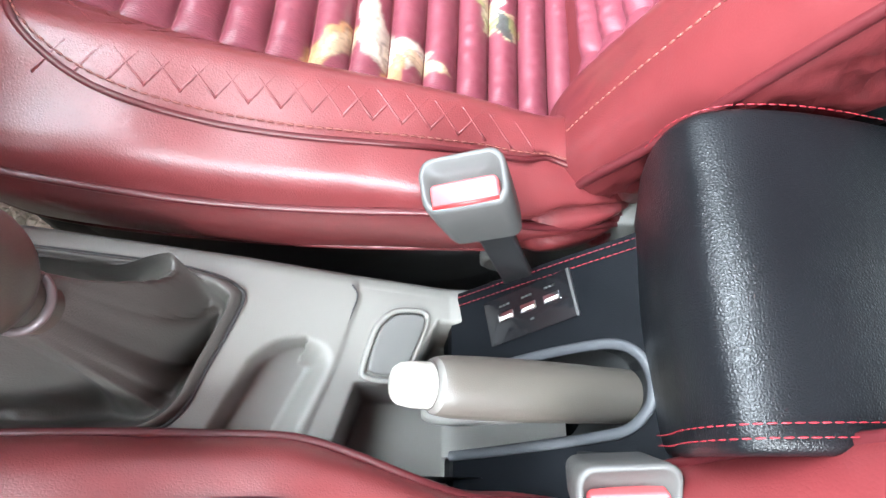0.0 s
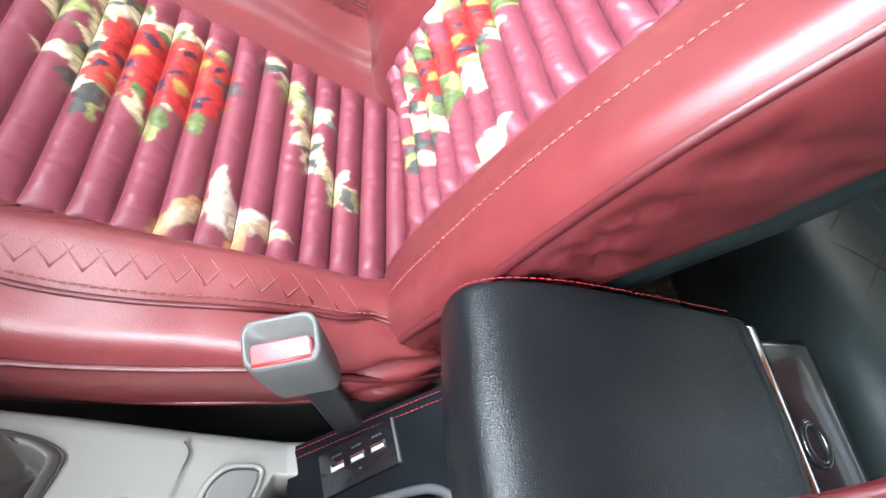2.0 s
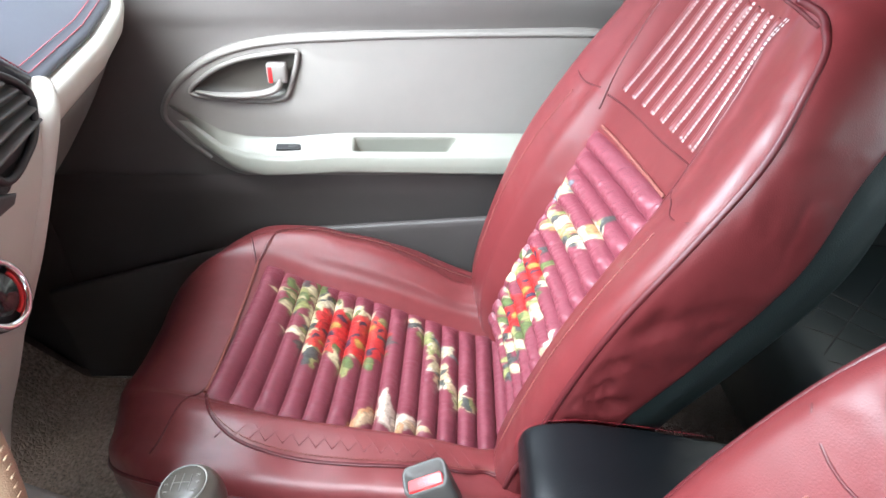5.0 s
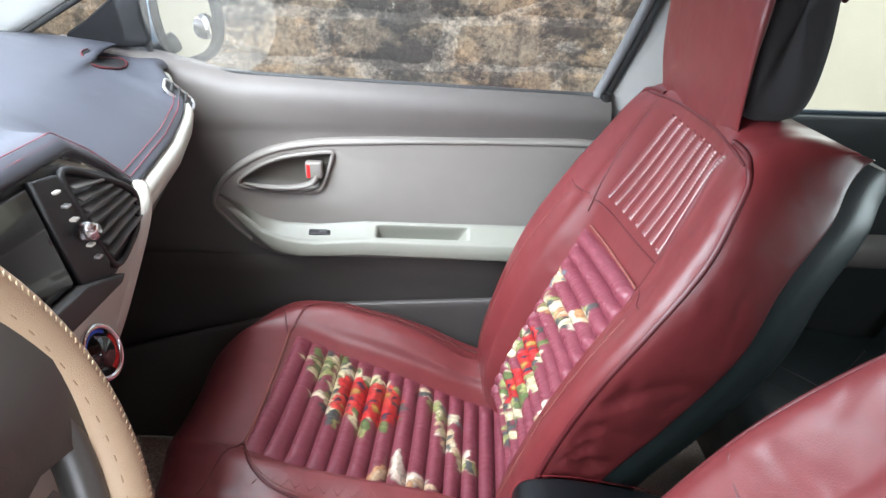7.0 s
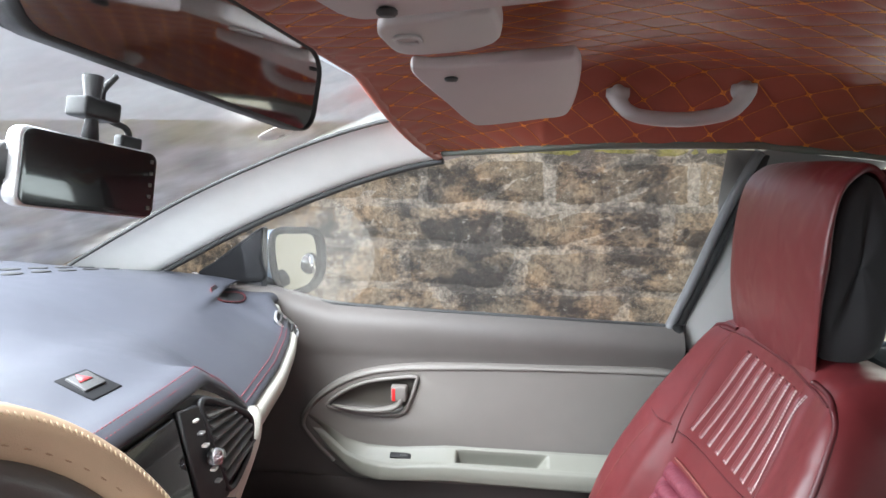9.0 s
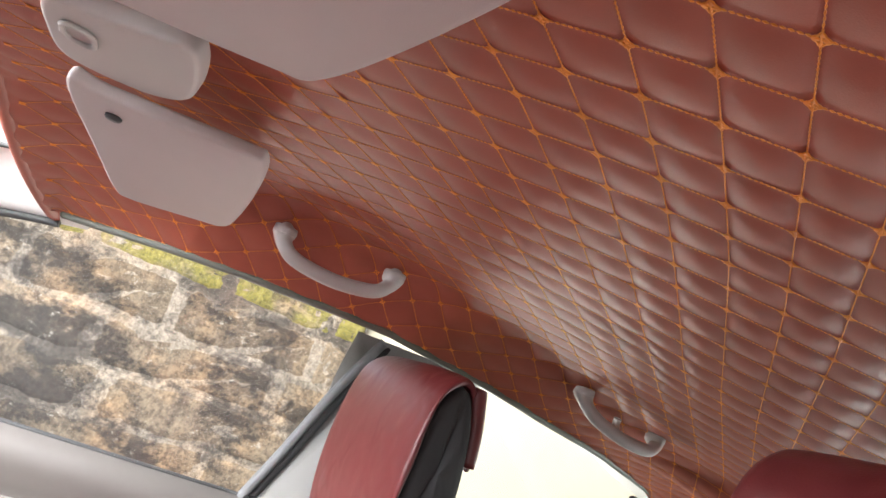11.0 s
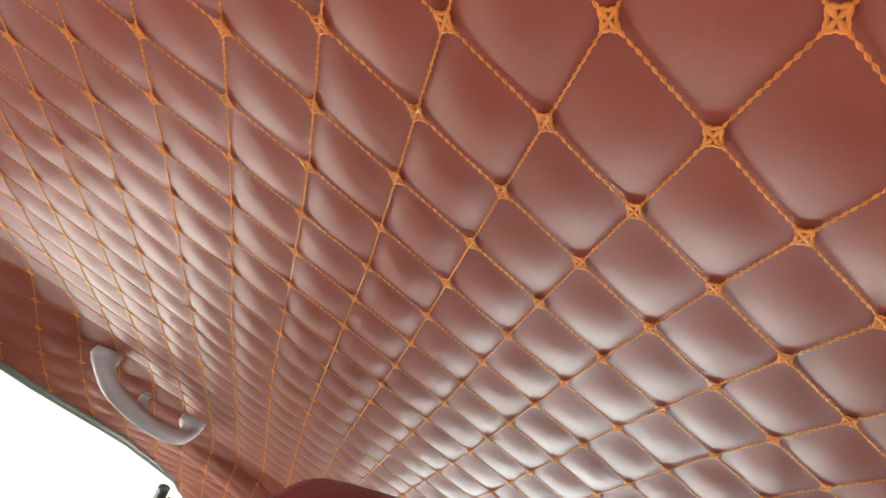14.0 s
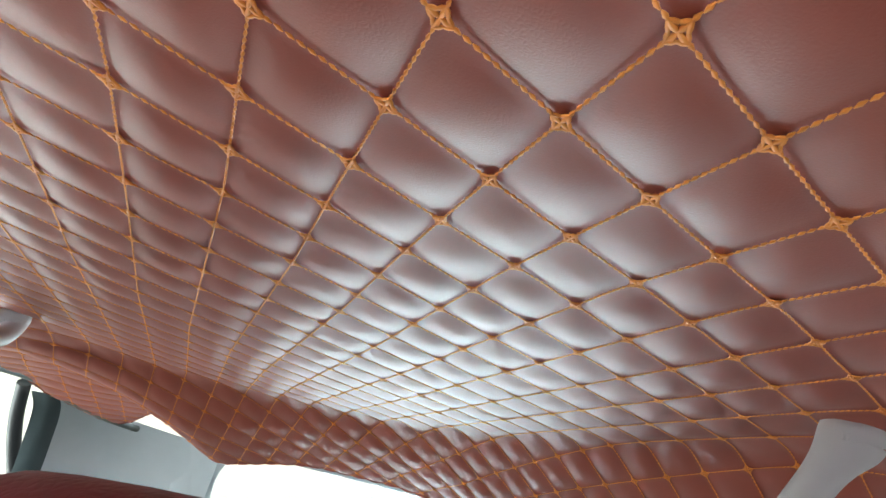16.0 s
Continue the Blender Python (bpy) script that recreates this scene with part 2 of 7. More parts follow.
def part(name, mesh, material, parent=None, label="", smooth=True):
    """Links a bmesh or a mesh as one object; its places are the world's."""
    if isinstance(mesh, bmesh.types.BMesh):
        bm = mesh
        mesh = bpy.data.meshes.new(name)
        bmesh.ops.recalc_face_normals(bm, faces=bm.faces[:])
        bm.to_mesh(mesh)
        bm.free()
    for p in mesh.polygons:
        p.use_smooth = smooth
    if material and not mesh.materials:
        mesh.materials.append(material)
    ob = new(name, mesh)
    if parent is not None:
        ob.parent = parent
        if parent.name in BASE:
            ob.matrix_parent_inverse = BASE[parent.name].inverted()
    if label:
        ob["label"] = label
    return ob


def structure(name, mesh, material, label, category, smooth=True):
    return tagged(part(name, mesh, material, None, "", smooth), label, category, "", "structure")


def from_grid(P, closed_u=False, closed_v=False, cap=False):
    """A mesh from an array of points (n, m, 3)."""
    P = np.asarray(P, float)
    n, m = P.shape[:2]
    i, j = np.meshgrid(np.arange(n if closed_u else n - 1), np.arange(m if closed_v else m - 1), indexing="ij")
    i, j = i.ravel(), j.ravel()
    a, b, c, d = i * m + j, ((i + 1) % n) * m + j, ((i + 1) % n) * m + (j + 1) % m, i * m + (j + 1) % m
    faces = np.stack([a, b, c, d], 1).tolist()
    if cap:
        faces.append([k for k in range(m)][::-1])
        faces.append([(n - 1) * m + k for k in range(m)])
    mesh = bpy.data.meshes.new("surface")
    mesh.from_pydata(P.reshape(-1, 3).tolist(), [], faces)
    return mesh


def to_bm(mesh):
    bm = bmesh.new()
    bm.from_mesh(mesh)
    bmesh.ops.recalc_face_normals(bm, faces=bm.faces[:])
    return bm


def spline(points, n, closed=False):
    """n points on a smooth curve through the given ones (rows of any length)."""
    p = np.asarray(points, float)
    k = len(p)
    if closed:
        p = np.vstack([p[-1], p, p[0], p[1]])
        t = np.linspace(0, k, n, endpoint=False)
    else:
        p = np.vstack([2 * p[0] - p[1], p, 2 * p[-1] - p[-2]])
        t = np.linspace(0, k - 1, n)
    i = np.minimum(t.astype(int), len(p) - 4)
    f = (t - i)[:, None]
    a, b, c, d = p[i], p[i + 1], p[i + 2], p[i + 3]
    return 0.5 * (2 * b + (c - a) * f + (2 * a - 5 * b + 4 * c - d) * f**2 + (3 * b - a - 3 * c + d) * f**3)


def tube(path, radius, sides=8, closed=False, flat=1.0):
    """A tube along a path; radius may be one value or one for each point."""
    p = np.asarray(path, float)
    n = len(p)
    if closed:
        tan = np.roll(p, -1, 0) - np.roll(p, 1, 0)
    else:
        tan = np.gradient(p, axis=0)
    tan /= np.linalg.norm(tan, axis=1)[:, None] + 1e-12
    r = np.broadcast_to(np.asarray(radius, float), (n,))
    up = np.array([0, 0, 1.0]) if abs(tan[0][2]) < 0.9 else np.array([1.0, 0, 0])
    rings = []
    for q, d, rad in zip(p, tan, r):
        side = np.cross(d, up)
        side /= np.linalg.norm(side) + 1e-12
        up = np.cross(side, d)
        a = np.linspace(0, 2 * math.pi, sides, endpoint=False)
        rings.append(q + rad * (np.cos(a)[:, None] * side + flat * np.sin(a)[:, None] * up))
    return from_grid(rings, closed_u=closed, closed_v=True, cap=not closed)


def box(lo, hi, bevel=0.0, seg=2):
    bm = bmesh.new()
    bmesh.ops.create_cube(bm, size=1)
    lo, hi = np.array(lo, float), np.array(hi, float)
    for v in bm.verts:
        v.co = Vector((lo + hi) / 2 + np.array(v.co) * (hi - lo))
    if bevel:
        bmesh.ops.bevel(bm, geom=bm.edges[:], offset=bevel, segments=seg, profile=0.6, affect="EDGES")
    return bm


def slab(outline, thickness, axis, bevel=0.0, seg=2):
    """A plate: an outline of 3D points, pushed along axis (a vector) by the thickness, with rounded rims."""
    bm = bmesh.new()
    vs = [bm.verts.new(p) for p in outline]
    f = bm.faces.new(vs)
    e = bmesh.ops.extrude_face_region(bm, geom=[f])
    bmesh.ops.translate(bm, verts=[v for v in e["geom"] if isinstance(v, bmesh.types.BMVert)], vec=Vector(axis).normalized() * thickness)
    if bevel:
        rim = [d for d in bm.edges if len(d.link_faces) == 2 and abs(d.link_faces[0].normal.dot(d.link_faces[1].normal)) < 0.5 and max(len(g.verts) for g in d.link_faces) > 4] if len(outline) > 4 else bm.edges[:]
        bmesh.ops.recalc_face_normals(bm, faces=bm.faces[:])
        bmesh.ops.bevel(bm, geom=rim, offset=bevel, segments=seg, profile=0.6, affect="EDGES")
    return bm


def rounded(w, h, r, n=5):
    """An outline in the plane: a rectangle w by h with round corners."""
    pts = []
    for cx, cy, a0 in ((w / 2 - r, h / 2 - r, 0), (-w / 2 + r, h / 2 - r, 90), (-w / 2 + r, -h / 2 + r, 180), (w / 2 - r, -h / 2 + r, 270)):
        for k in range(n + 1):
            a = radians(a0 + 90 * k / n)
            pts.append((cx + r * math.cos(a), cy + r * math.sin(a)))
    return pts


def placed(bm, m):
    bmesh.ops.transform(bm, matrix=m, verts=bm.verts[:])
    return bm


def joined(meshes):
    bm = bmesh.new()
    for me in meshes:
        if isinstance(me, bmesh.types.BMesh):
            tmp = bpy.data.meshes.new("piece")
            me.to_mesh(tmp)
            me.free()
            me = tmp
        bm.from_mesh(me)
    return bm


def stitches(path, pitch, length, radius, sides=5):
    """Separate stitches along a path, joined into one mesh."""
    p = np.asarray(path, float)
    seg = np.linalg.norm(np.diff(p, axis=0), axis=1)
    s = np.r_[0, np.cumsum(seg)]
    verts, faces = [], []
    for k in range(max(1, int(s[-1] / pitch))):
        a, b = k * pitch, k * pitch + length
        A, B = [np.array([np.interp(q, s, p[:, c]) for c in range(3)]) for q in (a, b)]
        d = B - A
        if np.linalg.norm(d) < 1e-6:
            continue
        d /= np.linalg.norm(d)
        u = np.cross(d, (0.3, 0.2, 0.93))
        u /= np.linalg.norm(u)
        v = np.cross(d, u)
        o = len(verts)
        for c, r in ((A, 0.35), (A + 0.25 * (B - A), 1), (A + 0.75 * (B - A), 1), (B, 0.35)):
            for q in range(sides):
                g = 2 * math.pi * q / sides
                verts.append(tuple(c + radius * r * (math.cos(g) * u + math.sin(g) * v)))
        for ring in range(3):
            for q in range(sides):
                faces.append((o + ring * sides + q, o + ring * sides + (q + 1) % sides, o + (ring + 1) * sides + (q + 1) % sides, o + (ring + 1) * sides + q))
    mesh = bpy.data.meshes.new("stitches")
    mesh.from_pydata(verts, [], faces)
    return mesh


# ---- the car's shell ----
MID = 0.057  # the car's centre line
DX, DY = 0.0579, 0.0408  # diagonals of a quilt diamond
NODE = (0.535, -0.2004)  # one crossing of the quilt seams
FRONT, HALF = 0.07, 0.575


def soft_step(u, k):
    """A ramp from nought that bends in over about k."""
    return k * math.log1p(math.exp(min(u / k, 40)))


def roof_base(x):
    """Height of the headliner on the centre line."""
    return 1.2505 - 0.095 * soft_step(x - 0.40, 0.02) - 0.105 * soft_step(x - 0.55, 0.04) - 0.30 * max(0.0, 0.33 - x) ** 2


def roof_edge(x):
    return float(np.interp(x, (0.08, 0.14, 0.37, 0.57, 0.73, 0.84, 1.0, 1.152, 1.206, 1.348, 1.5), (1.118, 1.141, 1.150, 1.151, 1.136, 1.121, 1.105, 1.078, 1.058, 1.020, 0.985)))


def roof_half(x, y):
    """Half width of the headliner from the centre line."""
    return float(np.interp(x, (0.14, 0.30, 0.5, 0.8, 0.95, 1.05, 1.2, 1.38, 1.5), (0.53, 0.41, 0.355, 0.342, 0.365, 0.395, 0.435, 0.475, 0.49))) if y > MID else HALF


def roof_fold(x, y):
    """Where the flat middle turns down to the side, from the centre line."""
    near = float(np.interp(x, (0.1, 0.3, 0.5, 0.57, 0.65, 0.9, 1.05, 1.2), (0.27, 0.29, 0.288, 0.272, 0.244, 0.240, 0.225, 0.20)))
    return near if y > MID else max(near, 0.40)


def rear_fold(y):
    """Where the headliner turns down towards the rear window."""
    return 1.145 - 1.2 * max(0.0, abs(y - MID) - 0.05) ** 1.5


def rear_end(y):
    return float(np.interp(abs(y - MID), (0.0, 0.2, 0.33, 0.45), (1.30, 1.30, 1.34, 1.42)))


def roof(s, y):
    """The headliner's bare surface: s runs to the rear along it."""
    back = soft_step(s - rear_fold(y), 0.006)
    x = s - 0.10 * back
    w, fold, base = abs(y - MID), roof_fold(x, y), roof_base(x)
    edge, half = roof_edge(x), roof_half(x, y)
    dome = float(np.interp(x, (0.2, 0.55, 0.72), (0.12, 0.12, 0.02)))
    slope = max(0.1, (base - dome * fold * fold - edge) / (half - fold))
    lean = max(0.0, 1 - soft_step(w - fold, 0.01) / 0.10)
    z = base - dome * min(w, fold) ** 2 - slope * soft_step(w - fold, 0.007)
    return x, z - 0.40 * back * lean


def front_edge(y):
    """Where the headliner ends above the windscreen."""
    return FRONT + 0.075 * (abs(y - MID) / HALF) ** 2.5


def quilt():
    """The padded diamonds and, apart, the seam lines and crossings."""
    n = 8
    keys, verts, faces = {}, [], []
    span = range(-16, 40)

    def spot(p, q):
        y = NODE[1] + DY * (p - q) / 2
        y = min(max(y + 0.011 * min(1.0, max(0.0, (y + 0.10) / 0.15)), MID - HALF), MID + roof_half(NODE[0] + DX * (p + q) / 2, 1.0))
        s = min(max(NODE[0] + DX * (p + q) / 2, front_edge(y)), rear_end(y))
        x, z = roof(s, y)
        return s, x, y, z

    seams, nodes = [], []
    for p in range(-20, 60):
        for q in range(-40, 60):
            s, y = NODE[0] + DX * (p + q + 1) / 2, NODE[1] + DY * (p - q) / 2
            if not (FRONT - DX < s < rear_end(y) + DX and MID - HALF - DY < y < MID + HALF + DY):
                continue
            puff = 0.0025 * random.uniform(0.88, 1.1)
            ids = {}
            for a in range(n + 1):
                for b in range(n + 1):
                    key = (p * n + a, q * n + b)
                    if key not in keys:
                        u, v = a / n, b / n
                        _, x, yy, z = spot(p + u, q + v)
                        h = puff * (1 - abs(2 * u - 1) ** 1.75) * (1 - abs(2 * v - 1) ** 1.75) if 0 < a < n and 0 < b < n else 0.0
                        keys[key] = len(verts)
                        lean = (1 if yy > MID else -1) * (0.5 if abs(yy - MID) > roof_fold(x, yy) else 0.0)
                        back = 0.45 if NODE[0] + DX * (p + q + u + v) / 2 > rear_fold(yy) else 0.0
                        verts.append((x - back * h, yy - lean * h, z - h * (1 - 0.5 * abs(lean) - 0.4 * back)))
                    ids[a, b] = keys[key]
            for a in range(n):
                for b in range(n):
                    f = (ids[a, b], ids[a + 1, b], ids[a + 1, b + 1], ids[a, b + 1])
                    pts = np.array([verts[k] for k in f])
                    if np.linalg.norm(np.cross(pts[2] - pts[0], pts[3] - pts[1])) > 2e-7:
                        faces.append(f)
            inside = front_edge(NODE[1] + DY * (p - q) / 2) < NODE[0] + DX * (p + q) / 2 < rear_end(NODE[1] + DY * (p - q) / 2) and -HALF < NODE[1] + DY * (p - q) / 2 - MID < roof_half(NODE[0] + DX * (p + q) / 2, 1.0)
            if inside:
                nodes.append((p, q))
                for dp, dq in ((1, 0), (0, 1)):
                    seams.append(((p, q), (p + dp, q + dq)))
    mesh = bpy.data.meshes.new("ceiling")
    mesh.from_pydata(verts, [], faces)
    return mesh, seams, nodes, spot


quilt_mesh, quilt_seams, quilt_nodes, quilt_spot = quilt()
ceiling = structure("ceiling", quilt_mesh, CEIL, "quilted red-brown leather headliner with orange diamond stitching", "ceiling")


def ceiling_threads():
    """Twisted orange stitches along every seam, and the small crossed squares where seams meet."""
    verts, faces = [], []

    def bar(A, B, r0, r1, sides=4, flat=0.7):
        d = B - A
        if np.linalg.norm(d) < 5e-4:
            return
        d = d / np.linalg.norm(d)
        u = np.cross(d, (0, 0, 1.0))
        u /= np.linalg.norm(u) + 1e-9
        v = np.cross(u, d)
        o = len(verts)
        for c, r in ((A, r0), ((A + B) / 2, r1), (B, r0)):
            for k in range(sides):
                g = 2 * math.pi * (k + 0.5) / sides
                verts.append(tuple(c + r * (math.cos(g) * u + flat * math.sin(g) * v)))
        for ring in range(2):
            for k in range(sides):
                faces.append((o + ring * sides + k, o + ring * sides + (k + 1) % sides, o + (ring + 1) * sides + (k + 1) % sides, o + (ring + 1) * sides + k))

    low = np.array([0, 0, -0.0006])
    for (p, q), (p2, q2) in quilt_seams:
        m = 11
        pts = []
        for k in range(m + 1):
            f = 0.075 + 0.85 * k / m
            _, x, y, z = quilt_spot(p + (p2 - p) * f, q + (q2 - q) * f)
            pts.append(np.array([x, y, z]) + low)
        for k in range(m):
            bow = np.array([0, 0, -0.0010 if p2 > p else -0.0007])
            a, b = pts[k], pts[k + 1]
            e = (b - a) * 0.06
            bar(a + e, b - e + bow * 0.4, 0.00020, 0.00064)
    for p, q in quilt_nodes:
        arm = 0.092
        c = [np.array(quilt_spot(p + a, q + b)[1:]) + low * 1.6 for a, b in ((arm, 0), (0, arm), (-arm, 0), (0, -arm))]
        mid = sum(c) / 4
        for k in range(4):
            inner = (c[k] + c[(k + 1) % 4]) / 2 * 0.84 + mid * 0.16
            bar(c[k], inner, 0.0005, 0.0007)
            bar(inner, c[(k + 1) % 4], 0.0005, 0.0007)
            bar(c[k], mid, 0.0005, 0.0008)
    mesh = bpy.data.meshes.new("stitching")
    mesh.from_pydata(verts, [], faces)
    return mesh


tagged(part("stitching", ceiling_threads(), ORANGE, ceiling, "orange twisted thread in diamond seams"), kind="stuff")

# outer roof skin over the headliner, closing the car above
roof_skin = np.array([[(x, MID + w, 1.30 - 0.10 * max(0, x - 0.5) - 0.12 * abs(w / 0.6) ** 3) for w in np.linspace(-0.60, 0.60, 13)] for x in np.linspace(0.07, 1.62, 12)])
structure("roof", from_grid(roof_skin), CAR_PAINT, "white painted steel roof above the headliner", "roof")

# floor
floor_grid = np.array([[(x, y, 0.05 + 0.008 * noise.noise(Vector((x * 6, y * 6, 0))) + (0.0 if x > -0.42 else (-0.42 - x) * 1.1)) for y in np.linspace(-0.75, 0.86, 60)] for x in np.linspace(-0.75, 1.7, 80)])
structure("floor", from_grid(floor_grid), CARPET, "dark woven floor mat and carpet", "floor")


mat_rows = [[(x, y, 0.074 + 0.002 * noise.noise(Vector((x * 9, y * 9, 3))) + (0.0 if x > -0.40 else (-0.40 - x) * 1.1)) for y in np.linspace(0.13, 0.66, 40)] for x in np.linspace(-0.56, 0.10, 40)]
floor_mat = thing("floor_mat", (-0.2, 0.38, 0.06), "brown woven loop floor mat in the passenger footwell", "floor mat")
part("mat_sheet", from_grid(np.array(mat_rows)), WOVEN, floor_mat, "brown woven loop sheet")
part("mat_edge", tube([(0.10, y, 0.075) for y in np.linspace(0.13, 0.66, 12)], 0.006, 8), BODY, floor_mat, "black bound edge")


# ---- passenger door ----
def ramp(u):
    u = min(1.0, max(0.0, u))
    return u * u * (3 - 2 * u)


door = thing("door_1", (0.15, 0.72, 0.06), "grey plastic passenger door with pale insert panel, closed", "car door", "", "structure")
# main skin: dark below, grey upper roll with rounded shoulder
xs = np.linspace(-0.36, 0.575, 40)
upper = []
for x in xs:
    crest = float(np.interp(x, (-0.36, -0.2, -0.07, 0.1, 0.575), (0.905, 0.885, 0.853, 0.847, 0.834)))
    upper.append(spline([(x, 0.735, crest), (x, 0.722, crest + 0.001), (x, 0.700, crest - 0.012), (x, 0.692, crest - 0.035), (x, 0.698, 0.775), (x, 0.7065, 0.74), (x, 0.7065, 0.62), (x, 0.708, 0.50), (x, 0.712, 0.42)], 26))
part("upper_panel", from_grid(np.array(upper)), DOOR_GREY, door, "warm grey moulded upper door panel")
lower = [spline([(x, 0.690, 0.52), (x, 0.688, 0.49), (x, 0.700, 0.44), (x, 0.705, 0.36), (x, 0.700, 0.22), (x, 0.700, 0.08)], 14) for x in np.linspace(-0.42, 0.58, 24)]
part("lower_panel", from_grid(np.array(lower)), DOOR_DARK, door, "dark grey lower door panel")
pale = spline([(-0.136, 0.627), (-0.105, 0.678), (-0.04, 0.722), (0.05, 0.745), (0.174, 0.754), (0.36, 0.758), (0.52, 0.762), (0.585, 0.755), (0.588, 0.64), (0.585, 0.526), (0.50, 0.521), (0.25, 0.516), (0.06, 0.512), (-0.02, 0.518), (-0.07, 0.545), (-0.115, 0.59)], 110, True)
cup = spline([(-0.078, 0.664), (-0.045, 0.694), (0.0, 0.714), (0.05, 0.724), (0.09, 0.728), (0.092, 0.715), (0.080, 0.680), (0.066, 0.657), (0.03, 0.651), (-0.03, 0.654)], 120, True)
cup_c = np.array([0.02, 0.688])


def polar(curve, angles):
    """Radius of a closed outline about the handle's middle."""
    d = curve - cup_c
    a, r = np.arctan2(d[:, 1], d[:, 0]), np.hypot(d[:, 0], d[:, 1])
    o = np.argsort(a)
    return np.interp(angles, np.r_[a[o] - 2 * math.pi, a[o], a[o] + 2 * math.pi], np.r_[r[o], r[o], r[o]])


spin = np.linspace(-math.pi, math.pi, 260, endpoint=False)
r_in, r_out = polar(cup, spin), polar(pale, spin)
panel = []
for f, y in ((0.0, 0.700), (0.002, 0.692), (0.01, 0.690), (0.25, 0.690), (0.5, 0.690), (0.75, 0.690), (0.96, 0.690), (0.985, 0.692), (1.0, 0.698), (1.003, 0.708)):
    rr = r_in * (1 - f) + r_out * f
    panel.append([(cup_c[0] + r * math.cos(a), y, cup_c[1] + r * math.sin(a)) for r, a in zip(rr, spin)])
part("insert_panel", from_grid(np.array(panel), closed_v=True), DOOR_PALE, door, "pale grey insert panel with raised rim")
rim_line = spline([(0.575, 0.7545), (0.45, 0.7545), (0.30, 0.752), (0.174, 0.7475), (0.05, 0.739), (-0.035, 0.717), (-0.098, 0.675), (-0.128, 0.627), (-0.108, 0.592), (-0.068, 0.551)], 90)
part("insert_rim", tube([(a, 0.691, b) for a, b in rim_line], 0.0045, 8), DOOR_PALE, door)
ARM_PALE = mat("pale_armrest_plastic", (0.205, 0.202, 0.172), 0.42, vary=0.05, grain=0.2, grain_scale=1700, kind="noise")
# armrest: ledge that sweeps up at its front end
arm = []
for k, x in enumerate(np.linspace(-0.115, 0.585, 220)):
    lift = float(np.interp(x, (-0.115, -0.085, -0.04, 0.0, 0.06, 0.15), (0.050, 0.034, 0.004, -0.006, -0.008, 0.0)))
    out = float(np.interp(x, (-0.115, -0.09, -0.04, 0.03, 0.4), (0.693, 0.684, 0.667, 0.650, 0.646)))
    low = float(np.interp(x, (-0.115, -0.07, -0.02, 0.02, 0.15, 0.42), (0.612, 0.572, 0.540, 0.536, 0.543, 0.540)))
    top = 0.577 + lift
    ex = (x - 0.256) / 0.086
    cut = ramp((1 - abs(ex)) / (0.10 if ex < 0 else 0.28))
    row = []
    for t in np.concatenate([[1.06, 1.03], np.linspace(1.0, 0.0, 44)]):
        y = out + 0.008 + t * (0.6735 - out)
        z = top + 0.0185 * t ** 1.15 + (0.002 if t > 1.0 else 0.0)
        deep = 0.030 * ramp((t - 0.08) / 0.08) * ramp((0.94 - t) / 0.10)
        row.append((x, y + 0.35 * cut * deep, z - cut * deep))
    front = spline([(x, out + 0.005, top - 0.0005), (x, out, top - 0.006), (x, out - 0.001, max(top - 0.024, low + 0.008)), (x, out + 0.006, low), (x, 0.694, low - 0.002)], 30)
    arm.append(row + [tuple(p) for p in front])
part("armrest", from_grid(np.array(arm)), ARM_PALE, door, "pale cream door armrest with a sweeping front end")
sw = part("window_switch", placed(box((-0.020, -0.006, -0.006), (0.020, 0.006, 0.002), 0.0015), Matrix.Translation((0.066, 0.671, 0.5795)) @ pose(0, 0, 0, 25, 0, 0)), BLACK_PLASTIC, door, "black power window switch")
part("switch_rocker", placed(box((0.0, -0.004, 0.0), (0.014, 0.004, 0.0045), 0.001), Matrix.Translation((0.066, 0.671, 0.5795)) @ pose(0, 0, 0, 25, 0, 0)), CHARCOAL, sw)
# inner handle: teardrop cup, lever and lock tab
rings = [[(c[0] * f + cup_c[0] * (1 - f), y, c[1] * f + cup_c[1] * (1 - f)) for c in cup] for f, y in ((1.0, 0.692), (0.97, 0.700), (0.92, 0.7035), (0.5, 0.7045), (0.0, 0.7045))]
hb = part("door_handle", from_grid(np.array(rings), closed_v=True), TAUPE, door, "grey teardrop handle recess")
part("handle_rim", tube([(c[0], 0.6865, c[1]) for c in cup], 0.0038, 8, closed=True), DOOR_PALE, hb)
lever = spline([(-0.068, 0.6835, 0.667), (-0.03, 0.678, 0.663), (0.02, 0.676, 0.664), (0.055, 0.679, 0.672), (0.066, 0.683, 0.69)], 26)
part("lever", tube(lever, np.interp(np.arange(26), (0, 5, 18, 25), (0.003, 0.0065, 0.009, 0.010)), 10, flat=0.6), DOOR_PALE, hb, "pale grey pull lever")
part("lock_tab", box((0.046, 0.674, 0.682), (0.076, 0.692, 0.712), 0.004), DOOR_PALE, hb)
part("lock_mark", box((0.049, 0.6728, 0.684), (0.055, 0.676, 0.708), 0.001), RED_PLASTIC, hb, "red unlocked mark")
